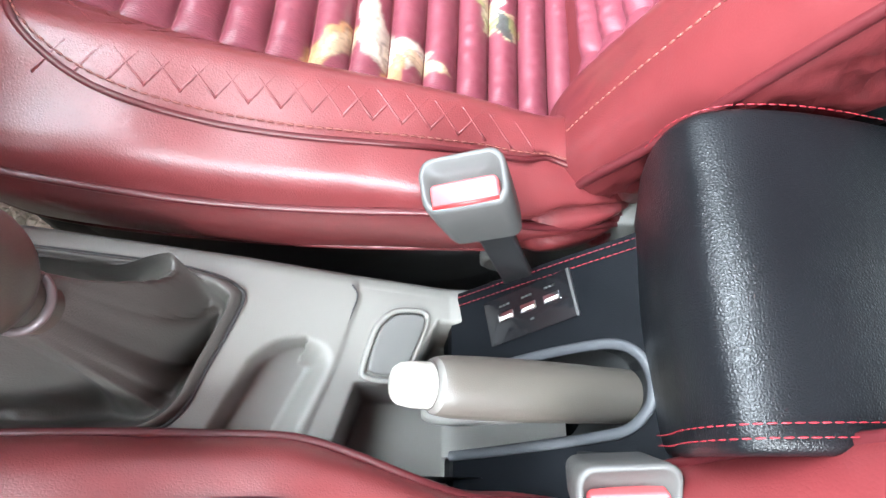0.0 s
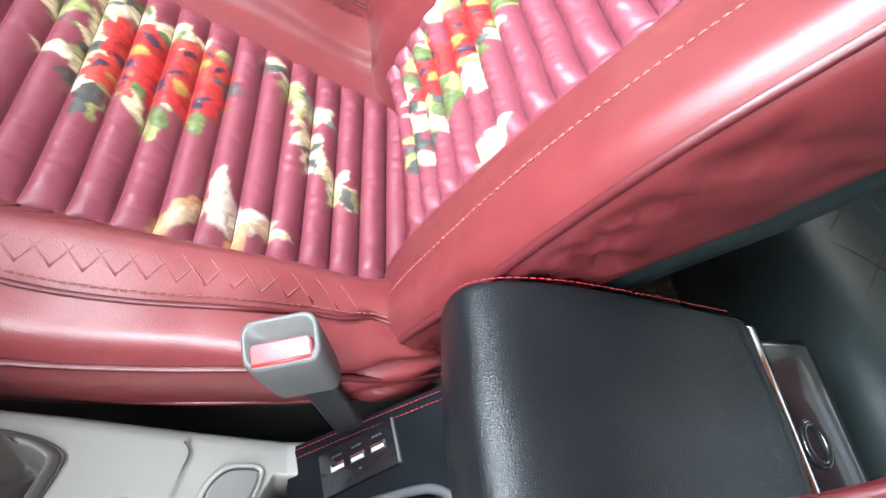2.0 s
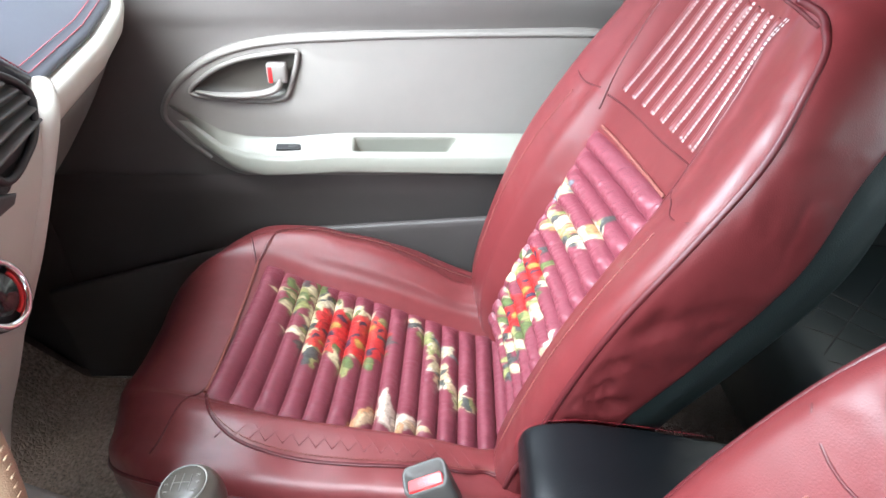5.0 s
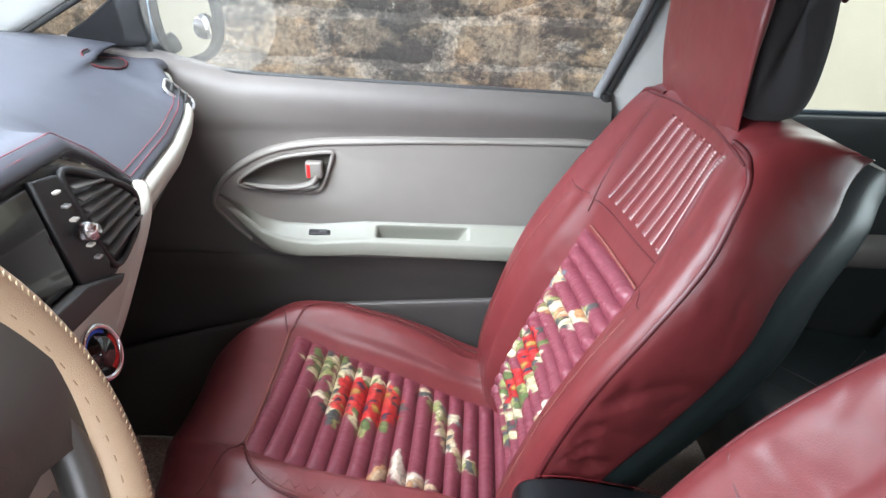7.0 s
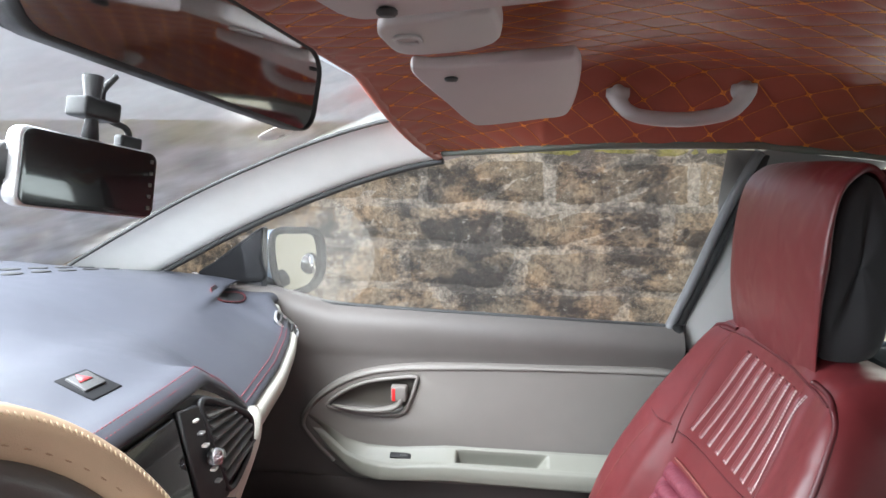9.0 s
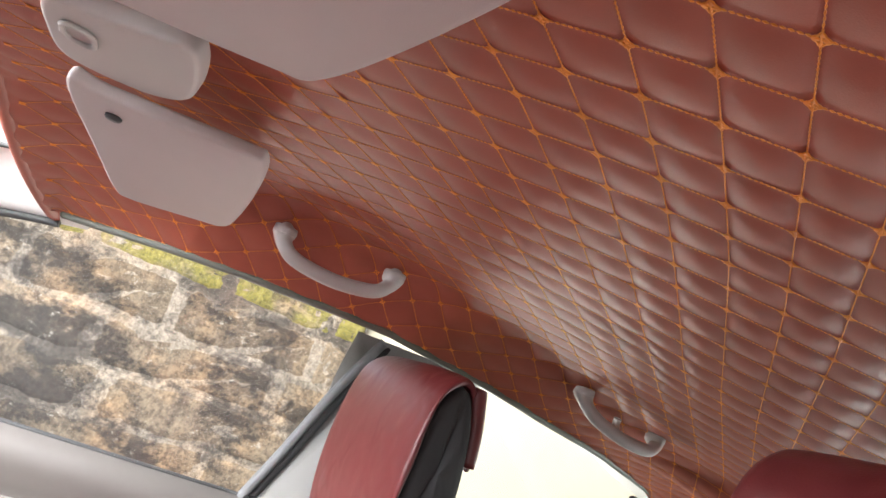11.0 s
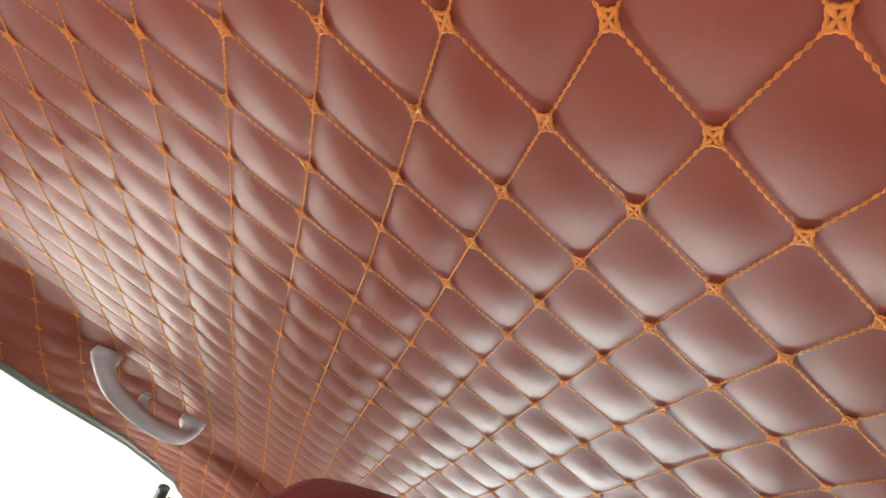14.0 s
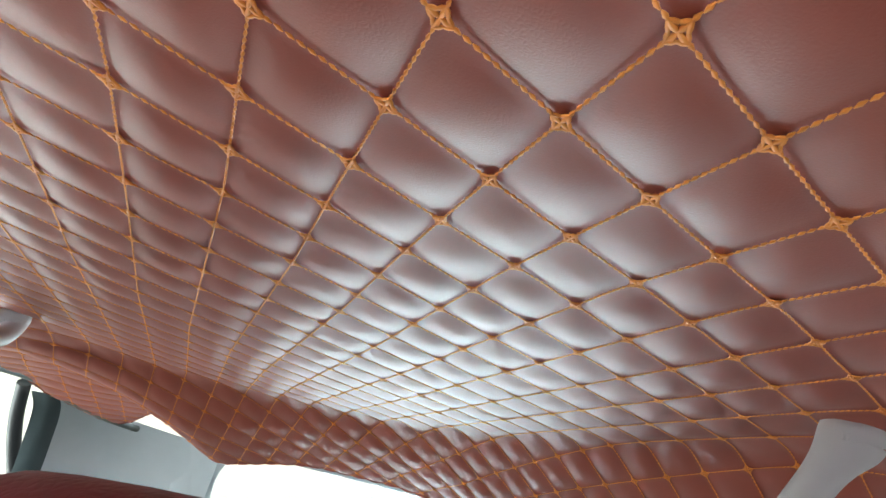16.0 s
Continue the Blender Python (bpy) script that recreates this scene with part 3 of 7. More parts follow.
# map pocket along the door's foot
pocket_wall = []
for x in np.linspace(-0.40, 0.58, 40):
    edge = float(np.interp(x, (-0.40, -0.21, 0.083, 0.40, 0.58), (0.30, 0.354, 0.436, 0.458, 0.462)))
    pocket_wall.append(spline([(x, 0.668, edge - 0.012), (x, 0.663, edge - 0.002), (x, 0.655, edge), (x, 0.650, edge - 0.008), (x, 0.652, edge - 0.06), (x, 0.66, 0.2), (x, 0.67, 0.07)], 18))
part("map_pocket", from_grid(np.array(pocket_wall)), DOOR_DARK, door, "dark grey map pocket moulding")
part("window_seal", tube(spline([(-0.10, 0.722, 0.8585), (0.0, 0.722, 0.8515), (0.25, 0.722, 0.8435), (0.548, 0.722, 0.835)], 30), 0.004, 8), BODY, door, "black rubber window seal")
# window frame: front corner panel, rear upright
frame_up = spline([(0.552, 0.722, 0.832), (0.585, 0.700, 0.93), (0.62, 0.668, 1.05), (0.652, 0.628, 1.148)], 20)
part("window_frame", tube(frame_up, 0.0085, 10), mat("frame_grey", (0.17, 0.17, 0.175), 0.45, vary=0.05), door, "grey rear upright of the window frame")
part("door_seal", tube(frame_up + np.array([0.014, 0.006, -0.003]), 0.010, 8), BODY, door, "black rubber door seal")
part("door_seal", tube(spline([(0.566, 0.715, 0.84), (0.572, 0.712, 0.75), (0.578, 0.708, 0.60), (0.585, 0.705, 0.40)], 16), 0.010, 8), BODY, door)
tri = spline([(-0.335, 0.905), (-0.30, 0.935), (-0.25, 0.972), (-0.213, 0.998), (-0.206, 0.99), (-0.212, 0.94), (-0.215, 0.895)], 40, True)
part("mirror_corner", slab([(a, 0.722, b) for a, b in tri], 0.02, (0, -1, 0), 0.004), MATT_BLACK, door, "black triangular corner trim at the door mirror")
part("window_frame", tube([(-0.212, 0.72, 0.885), (-0.209, 0.718, 0.94), (-0.205, 0.712, 1.0)], 0.006, 8), BODY, door)

# passenger window pane, with the round rain film on its outer face
pane = np.array([[(x, float(np.interp(z, (0.83, 1.16), (0.722, 0.632))), z) for z in np.linspace(0.82, 1.17, 10)] for x in np.linspace(-0.24, 0.665, 16)])
win = structure("window_1", from_grid(pane), GLASS, "clear passenger side window pane, closed", "window")
win.visible_shadow = False
disc = []
for r in np.linspace(0.0, 1.0, 6):
    row = []
    for a in np.linspace(0, 2 * math.pi, 48, endpoint=False):
        x, z = -0.095 + 0.108 * r * math.cos(a), 0.955 + 0.108 * r * math.sin(a)
        row.append((x, float(np.interp(z, (0.83, 1.16), (0.722, 0.632))) + 0.004, z))
    disc.append(row)
film = part("rain_film", from_grid(np.array(disc), closed_v=True), FILM, win, "round pale anti-rain film on the glass")
film.visible_shadow = False

# pillars
a_rows = []
for t, (x, z, y) in zip(np.linspace(0, 1, 30), spline([(-0.52, 0.905, 0.66), (-0.40, 0.970, 0.645), (-0.25, 1.045, 0.624), (-0.08, 1.115, 0.606), (0.05, 1.156, 0.592), (0.165, 1.178, 0.575)], 30)):
    w = 0.036 + 0.006 * (1 - t)
    a_rows.append(spline([(x - 0.018, y - 0.050, z + w * 0.62), (x - 0.008, y - 0.044, z + w * 0.58), (x + 0.003, y - 0.026, z + 0.36 * w), (x + 0.012, y + 0.002, z - 0.25 * w), (x + 0.016, y + 0.030, z - 0.95 * w), (x + 0.014, y + 0.055, z - 1.2 * w)], 16))
structure("trim_1", from_grid(np.array(a_rows)), mat("off_white_trim", (0.74, 0.74, 0.71), 0.5, vary=0.05, grain=0.3, grain_scale=1500, kind="noise"), "off-white plastic windscreen pillar trim", "pillar trim")
seal = [(r[-3][0] + 0.004, r[-3][1] + 0.004, r[-3][2] - 0.004) for r in a_rows[:-2]]
structure("trim_2", tube(seal, 0.006, 8), BODY, "black rubber seal along the windscreen pillar", "door seal")
seal = [(r[1][0] - 0.002, r[1][1], r[1][2] + 0.001) for r in a_rows]
structure("trim_3", tube(seal, 0.0035, 6), BODY, "black seal along the windscreen edge", "seal")
b_rows = []
for x, z, y in spline([(0.60, 0.30, 0.715), (0.605, 0.60, 0.715), (0.615, 0.80, 0.712), (0.655, 0.95, 0.69), (0.70, 1.06, 0.66), (0.745, 1.150, 0.615)], 24):
    wd = float(np.interp(z, (0.3, 0.8, 1.15), (0.05, 0.05, 0.085)))
    ahead = float(np.interp(z, (1.0, 1.15), (0.055, 0.14)))
    b_rows.append(spline([(x - ahead, y + 0.022, z), (x - 0.55 * ahead, y + 0.006, z), (x + 0.02, y - 0.020, z), (x + wd, y - 0.016, z), (x + wd + 0.03, y + 0.006, z), (x + wd + 0.034, y + 0.03, z)], 14))
structure("trim_4", from_grid(np.array(b_rows)), mat("grey_pillar_plastic", (0.27, 0.26, 0.25), 0.55, vary=0.05, grain=0.3, grain_scale=1500, kind="noise"), "pale grey door pillar trim between the side windows", "pillar trim")
dark_rows = [[(p[0] - 0.001, p[1] - 0.0025, p[2]) for p in r] for r in b_rows if r[0][2] < 0.80]
structure("trim_5", from_grid(np.array(dark_rows)), DOOR_DARK, "dark grey lower door pillar cover", "pillar trim")
# headliner edge bead along the side windows
bead = [(x, MID + roof_half(x, 1.0) + 0.002, roof(x, MID + roof_half(x, 1.0))[1] - 0.002) for x in np.linspace(0.15, 1.46, 60)]
structure("trim_6", tube(bead, 0.0055, 8), mat("edge_bead", (0.10, 0.105, 0.085), 0.5), "grey-green rubber bead along the headliner edge", "trim")
rail = [[(x, y + (0.66 - y) * f, z + 0.004 + 0.022 * f) for f in np.linspace(0, 1, 6)] for x, y, z in bead]
structure("trim_19", from_grid(np.array(rail)), PILLAR, "pale painted roof rail above the side windows", "roof rail")
structure("trim_7", tube([(x, MID - HALF - 0.004, roof(x, MID - HALF)[1]) for x in np.linspace(0.15, 1.45, 40)], 0.006, 8), BODY, "dark edge of the headliner on the driver side", "trim")
# front edge roll of the headliner
roll = [(front_edge(y) - 0.004, y, roof(front_edge(y), y)[1] + 0.006) for y in np.linspace(MID - HALF, MID + HALF, 50)]
structure("trim_8", tube(roll, 0.009, 10), CEIL, "rolled leather front edge of the headliner", "trim")
# rear door, rear pillar and rear window surround on the passenger side
rear_door = thing("door_2", (1.0, 0.74, 0.06), "dark grey rear passenger door, closed", "car door", "", "structure")
rd = [spline([(x, 0.735, 0.815), (x, 0.715, 0.815), (x, 0.700, 0.80), (x, 0.70, 0.70), (x, 0.69, 0.62), (x, 0.70, 0.5), (x, 0.70, 0.08)], 20) for x in np.linspace(0.66, 1.36, 16)]
part("rear_panel", from_grid(np.array(rd)), mat("rear_door_plastic", (0.03, 0.036, 0.036), 0.45, vary=0.1, grain=0.3, grain_scale=1500, kind="noise"), rear_door, "dark grey-green rear door panel")
ra = [spline([(x, 0.70, 0.60), (x, 0.66, 0.598), (x, 0.645, 0.585), (x, 0.65, 0.55), (x, 0.70, 0.54)], 14) for x in np.linspace(0.74, 1.22, 12)]
part("armrest", from_grid(np.array(ra)), LIGHT_GREY, rear_door, "pale grey rear door armrest")
part("window_seal", tube([(x, 0.722, 0.818) for x in np.linspace(0.68, 1.33, 12)], 0.005, 8), mat("rear_seal", (0.05, 0.07, 0.085), 0.4), rear_door, "dark rubber window seal")
pr = np.array([[(x, float(np.interp(z, (0.80, 1.16), (0.73, 0.64))), z) for z in np.linspace(0.80, 1.15, 8)] for x in np.linspace(0.70, 1.62, 12)])
w2 = structure("window_2", from_grid(pr), GLASS, "clear rear passenger side window", "window")
w2.visible_shadow = False
bar_path = spline([(1.44, 0.712, 0.83), (1.38, 0.692, 0.905), (1.335, 0.672, 0.985), (1.305, 0.648, 1.05)], 14)
part("divider", tube(bar_path, 0.011, 8), BODY, rear_door, "black upright dividing the rear side glass")
q_rows = []
for x, z, y in spline([(1.325, 1.040, 0.620), (1.350, 1.01, 0.632), (1.368, 0.95, 0.650), (1.385, 0.86, 0.672), (1.395, 0.75, 0.690)], 18):
    q_rows.append([(x - 0.014, y + 0.016, z), (x - 0.008, y + 0.002, z), (x, y - 0.006, z), (x + 0.016, y - 0.01, z)])
structure("trim_9", from_grid(np.array(q_rows)), mat("seal_green_grey", (0.06, 0.075, 0.075), 0.4), "dark rubber seal round the rear side glass", "seal")
c_rows = []
for k, u in enumerate(np.linspace(0, 1, 16)):
    row = []
    for v in np.linspace(0, 1, 14):
        x = 1.375 + u * (0.17 - 0.02 * v) + 0.03 * v
        top = float(np.interp(u, (0, 0.5, 1), (1.046, 1.015, 0.985)))
        z = top - v * (top - 0.62)
        y = MID + 0.585 - 0.05 * u**2 - 0.17 * u**3 + 0.055 * v
        row.append((x, y, z))
    c_rows.append(row)
structure("trim_10", from_grid(np.array(c_rows)), PILLAR, "pale grey rear pillar trim", "pillar trim")
# tailgate and its glass
gate_out = [(1.545, MID + a, 0.82 + b) for a, b in rounded(0.90, 0.38, 0.10, 8)]
gate_in = [(1.560, MID + a, 0.82 + b) for a, b in rounded(0.76, 0.29, 0.07, 8)]
ring = []
for f, x in ((0, 1.535), (0.15, 1.528), (0.55, 1.535), (0.9, 1.548), (1.0, 1.570)):
    ring.append([(x, o[1] * (1 - f) + i[1] * f, (o[2] * (1 - f) + i[2] * f) + 0.02) for o, i in zip(gate_out, gate_in)])
structure("trim_11", from_grid(np.array(ring), closed_v=True), PILLAR, "pale grey tailgate trim round the rear window", "tailgate trim")
gp = np.array([[(1.568, MID + w, z) for z in np.linspace(0.68, 1.0, 5)] for w in np.linspace(-0.48, 0.48, 9)])
w3 = structure("window_3", from_grid(gp), GLASS, "clear rear window, bright sky outside", "window")
w3.visible_shadow = False
low_gate = box((1.50, MID - 0.60, 0.05), (1.54, MID + 0.60, 0.66), 0.01)
structure("trim_12", low_gate, DOOR_DARK, "dark lower tailgate lining behind the rear seat", "tailgate trim")

# driver's door, seen by nothing but the mirrors and the light
dd = [spline([(x, MID - 0.70, 0.85), (x, MID - 0.665, 0.845), (x, MID - 0.64, 0.80), (x, MID - 0.64, 0.60), (x, MID - 0.60, 0.57), (x, MID - 0.64, 0.5), (x, MID - 0.64, 0.08)], 18) for x in np.linspace(-0.42, 1.36, 24)]
structure("door_3", from_grid(np.array(dd)), DOOR_GREY, "grey driver side door lining", "car door")
cap = structure("trim_13", box((-0.62, MID - 0.70, 0.05), (-0.58, MID + 0.70, 0.86), 0.01), BLACK_PLASTIC, "black firewall lining under the dashboard", "lining")
structure("trim_14", box((0.62, MID - 0.69, 0.08), (0.70, MID - 0.62, 1.14), 0.015), PILLAR, "pale grey driver side door pillar", "pillar trim")
structure("trim_15", box((1.33, MID - 0.66, 0.6), (1.54, MID - 0.56, 1.03), 0.02), PILLAR, "pale grey driver side rear pillar", "pillar trim")
al = [tuple(Vector(p)) for p in spline([(-0.56, 2 * MID - 0.64, 0.90), (-0.25, 2 * MID - 0.622, 1.045), (0.05, 2 * MID - 0.592, 1.156), (0.155, 2 * MID - 0.575, 1.178)], 20)]
structure("trim_16", tube(al, 0.032, 10), PILLAR, "pale grey driver side windscreen pillar trim", "pillar trim")

structure("trim_17", box((-0.62, 0.700, 0.05), (-0.38, 0.735, 0.90), 0.01), DOOR_DARK, "dark kick panel ahead of the passenger door", "lining")
structure("trim_18", box((-0.62, MID - 0.70, 0.05), (-0.40, MID - 0.66, 0.86), 0.01), DOOR_DARK, "dark kick panel ahead of the driver door", "lining")
# windscreen
ws = []
for v in np.linspace(0, 1, 14):
    row = []
    for u in np.linspace(-1, 1, 17):
        x = -0.60 + v * 0.70 - 0.07 * (1 - u * u) * (1 - 0.4 * v)
        row.append((x, MID + u * (0.60 - 0.05 * v), 0.925 + 0.30 * v ** 0.92 - 0.010 * u * u))
    ws.append(row)
w4 = structure("window_4", from_grid(np.array(ws)), SCREEN_GLASS, "dusty windscreen with faint marks", "windscreen")
w4.visible_shadow = False
part("inspection_sticker", slab([(-0.03 + 0.02 * a, 0.33 + 0.05 * b, 1.155 + 0.010 * a + 0.0) for a, b in rounded(1.6, 1.4, 0.6, 5)], 0.001, (1, 0, -1)), WHITE_PLASTIC, w4, "pale round sticker on the windscreen")

# ---- dashboard ----
dash = thing("dashboard", (-0.3, MID, 0.30), "grey dashboard with black leather top cover and cream trim", "dashboard")


def lip(y):
    """The rear edge of the dash top: x and z at y."""
    x = float(np.interp(y, (-0.62, -0.30, -0.14, 0.10, 0.175, 0.296, 0.45, 0.59, 0.66), (-0.06, -0.03, -0.035, -0.04, -0.05, -0.058, -0.080, -0.112, -0.17)))
    z = float(np.interp(y, (-0.62, -0.2, -0.06, 0.10, 0.175, 0.235, 0.296, 0.45, 0.56, 0.60, 0.66), (0.86, 0.90, 0.897, 0.897, 0.893, 0.858, 0.812, 0.816, 0.822, 0.84, 0.868)))
    return x, z


ys = np.r_[np.linspace(-0.60, 0.15, 40), np.linspace(0.16, 0.32, 28), np.linspace(0.33, 0.685, 30)]
top = []
for y in ys:
    x, z = lip(y)
    crown = float(np.interp(y, (-0.62, 0.0, 0.175, 0.30, 0.5, 0.69), (0.925, 0.935, 0.925, 0.905, 0.895, 0.895)))
    back = 0.992 - 0.082 * abs((y - MID) / 0.63) ** 2.4
    top.append(spline([(x - 0.006, y, z - 0.008), (x, y, z), (x - 0.014, y, z + 0.012), (x - 0.055, y, z + (crown - z) * 0.45), (x - 0.12, y, z + (crown - z) * 0.85), (-0.25, y, crown + 0.006), (-0.40, y, (crown + back) / 2 + 0.012), (-0.57, y, back)], 40))
part("dash_cover", from_grid(np.array(top)), DASH_LEATHER, dash, "black leather dash cover with red edge stitching")
for off in (0.0085, 0.0150):
    line = []
    for y in np.linspace(-0.5, 0.585, 260):
        x, z = lip(y)
        line.append((x - off * 0.75, y, z + off * 0.72 + 0.0016))
    line = np.array(line)
    if off > 0.012:
        line = np.array([[a - 0.002, b, c + 0.001] for a, b, c in line])
    part("edge_stitching", stitches(line, 0.0052, 0.0040, 0.0007), mat("dark_red_thread", (0.17, 0.014, 0.022), 0.6), dash, "red double stitching along the cover's edge")
# cream strip under the cover's edge on the passenger side, down the centre stack
strip = []
for y in np.linspace(0.292, 0.665, 40):
    x, z = lip(y)
    strip.append(spline([(x - 0.006, y, z - 0.004), (x + 0.006, y + 0.002, z - 0.008), (x + 0.010, y + 0.004, z - 0.020), (x + 0.002, y + 0.004, z - 0.040), (x - 0.02, y + 0.002, z - 0.055)], 14))
part("cream_strip", from_grid(np.array(strip)), CREAM, dash, "cream trim strip under the dash cover")
side = spline([(-0.056, 0.294, 0.812), (-0.050, 0.280, 0.800), (-0.048, 0.260, 0.780), (-0.062, 0.240, 0.730), (-0.082, 0.226, 0.675), (-0.104, 0.214, 0.625), (-0.134, 0.201, 0.56), (-0.164, 0.188, 0.48), (-0.19, 0.18, 0.40)], 40)
part("cream_strip", tube(side, np.interp(np.arange(40), (0, 6, 20, 39), (0.010, 0.013, 0.015, 0.016)), 14), CREAM, dash, "cream trim down the side of the centre stack")
# glovebox side below the strip
glove = []
for y in np.linspace(0.285, 0.69, 30):
    x, z = lip(y)
    glove.append(spline([(x - 0.012, y, z - 0.045), (x - 0.020, y, z - 0.07), (x - 0.075, y, z - 0.15), (x - 0.14, y, z - 0.22), (x - 0.20, y, z - 0.30), (x - 0.30, y, z - 0.36), (-0.58, y, 0.36)], 20))
part("glovebox", from_grid(np.array(glove)), DOOR_GREY, dash, "grey glovebox panel under the dash")
stack_side = [[(-0.060, 0.275, 0.80), (-0.16, 0.295, 0.80), (-0.30, 0.30, 0.80)], [(-0.068, 0.242, 0.73), (-0.16, 0.262, 0.73), (-0.30, 0.29, 0.73)], [(-0.104, 0.216, 0.64), (-0.2, 0.24, 0.64), (-0.34, 0.27, 0.64)], [(-0.194, 0.182, 0.40), (-0.28, 0.20, 0.40), (-0.4, 0.23, 0.40)], [(-0.26, 0.17, 0.06), (-0.36, 0.18, 0.06), (-0.45, 0.20, 0.06)]]
part("stack_side", from_grid(np.array(stack_side)), DOOR_DARK, dash, "dark side panel of the centre stack")
# centre stack face
face = []
for x, z, hw in spline([(-0.056, 0.892, 0.10), (-0.046, 0.855, 0.165), (-0.034, 0.80, 0.215), (-0.034, 0.755, 0.190), (-0.052, 0.70, 0.175), (-0.077, 0.63, 0.160), (-0.107, 0.55, 0.146), (-0.14, 0.47, 0.132), (-0.15, 0.40, 0.122)], 30):
    face.append([(x - 0.012 * abs(u) ** 3, MID + u * hw, z) for u in np.linspace(-1, 1, 21)])
part("stack_face", from_grid(np.array(face)), CREAM, dash, "cream centre stack fascia")


def on_face(y, z, out=0.0):
    x = float(np.interp(-z, (-0.900, -0.86, -0.80, -0.755, -0.70, -0.63, -0.55), (-0.052, -0.040, -0.030, -0.030, -0.050, -0.075, -0.105)))
    return (x - 0.012 * abs((y - MID) / 0.235) ** 3 + out, y, z)


def face_plate(name, pts, out, thick, material, parent, label="", bevel=0.002):
    ring = [on_face(y, z, out) for y, z in pts]
    return part(name, slab(ring, thick, (1, 0, 0.1), bevel), material, parent, label)


surround = [(-0.17, 0.893), (0.115, 0.895), (0.15, 0.885), (0.205, 0.858), (0.238, 0.832), (0.236, 0.812), (0.205, 0.787), (0.165, 0.770), (0.12, 0.768), (-0.05, 0.768), (-0.19, 0.768), (-0.19, 0.85)]
radio = face_plate("radio_surround", surround, -0.004, 0.010, BLACK_PLASTIC, dash, "matt black radio and vent surround", 0.004)
face_plate("screen", [(-0.085, 0.800), (0.090, 0.800), (0.090, 0.886), (-0.085, 0.886)], 0.004, 0.006, GLOSS_BLACK, radio, "glossy black screen, switched off")
face_plate("button_column", [(0.096, 0.788), (0.138, 0.780), (0.144, 0.794), (0.126, 0.884), (0.094, 0.889)], 0.005, 0.008, BLACK_PLASTIC, radio, "black button column")
for k in range(6):
    if k == 3:
        continue
    z = 0.874 - k * 0.0135
    y = 0.114 + 0.0032 * k
    bm = box((-0.003, -0.0036, -0.0012), (0.003, 0.0036, 0.0012), 0.0006)
    part("button", placed(bm, Matrix.Translation(on_face(y, z, 0.012))), WHITE_PLASTIC if k % 2 == 0 else SILVER, radio)
kn = bmesh.new()
bmesh.ops.create_cone(kn, cap_ends=True, segments=24, radius1=0.0085, radius2=0.0075, depth=0.014)
bmesh.ops.bevel(kn, geom=[e for e in kn.edges if len(e.link_faces) == 2], offset=0.0012, segments=2, affect="EDGES")
part("volume_knob", placed(kn, Matrix.Translation(on_face(0.125, 0.834, 0.018)) @ pose(0, 0, 0, 0, 90, 0)), CHROME, radio, "small chrome volume knob")
face_plate("screen_ledge", [(-0.10, 0.772), (0.145, 0.770), (0.152, 0.776), (0.092, 0.797), (-0.10, 0.797)], 0.004, 0.016, CHARCOAL, radio)
# centre vent with slats
vent = thing("air_vent", on_face(0.20, 0.82), "black dashboard air vent with slanting slats", "air vent")
vback = [(0.134, 0.880), (0.186, 0.860), (0.230, 0.831), (0.228, 0.812), (0.200, 0.790), (0.152, 0.788)]
part("backing", slab([on_face(y, z, 0.0065) for y, z in vback], 0.001, (1, 0, 0)), BODY, vent)
part("vent_frame", tube([on_face(y, z, 0.009) for y, z in spline(vback, 50, True)], 0.0035, 8, closed=True), BLACK_PLASTIC, vent)
for k in range(7):
    f = (k + 0.6) / 7
    a = np.array(on_face(0.136 + 0.016 * f, 0.876 - 0.082 * f, 0.011))
    b = np.array(on_face(min(0.176 + 0.078 * f, 0.226), 0.866 - 0.064 * f, 0.011))
    d = (b - a)
    bm = box((-0.008, 0, -0.0011), (0.003, 1, 0.0011), 0.0006, 1)
    M = Matrix(((1, d[0], 0, a[0]), (0, d[1], 0, a[1]), (-0.35, d[2], 1, a[2]), (0, 0, 0, 1)))
    # slats coloured grey to carry the glint along their tops
    part("slat", placed(bm, M), GLINT_GREY, vent)
# climate dial
dial = thing("climate_dial", on_face(0.116, 0.706), "black climate dial with chrome ring and red-blue scale", "dial")
c0 = Matrix.Translation(on_face(0.118, 0.706, 0.006)) @ pose(0, 0, 0, 0, 72, 0)


def disc_mesh(radius, depth, bevel=0.001, seg=40):
    bm = bmesh.new()
    bmesh.ops.create_cone(bm, cap_ends=True, segments=seg, radius1=radius, radius2=radius, depth=depth)
    if bevel:
        bmesh.ops.bevel(bm, geom=[e for e in bm.edges if any(len(f.verts) > 4 for f in e.link_faces)], offset=bevel, segments=2, affect="EDGES")
    return bm


part("dial_base", placed(disc_mesh(0.029, 0.02, 0.003), c0), BLACK_PLASTIC, dial)
part("dial_ring", placed(to_bm(tube([(0.0255 * math.cos(a), 0.0255 * math.sin(a), 0.012) for a in np.linspace(0, 2 * math.pi, 48, endpoint=False)], 0.003, 8, closed=True)), c0), CHROME, dial, "chrome ring")
part("dial_cap", placed(disc_mesh(0.0175, 0.03, 0.003), c0), GLOSS_BLACK, dial)
for lo, hi, m_ in ((10, 110, RED_PLASTIC), (130, 230, BLUE_PLASTIC)):
    arc = [(0.0208 * math.cos(radians(a)), 0.0208 * math.sin(radians(a)), 0.0105) for a in np.linspace(lo, hi, 20)]
    part("scale_mark", placed(to_bm(tube(arc, 0.0018, 6)), c0), m_, dial)
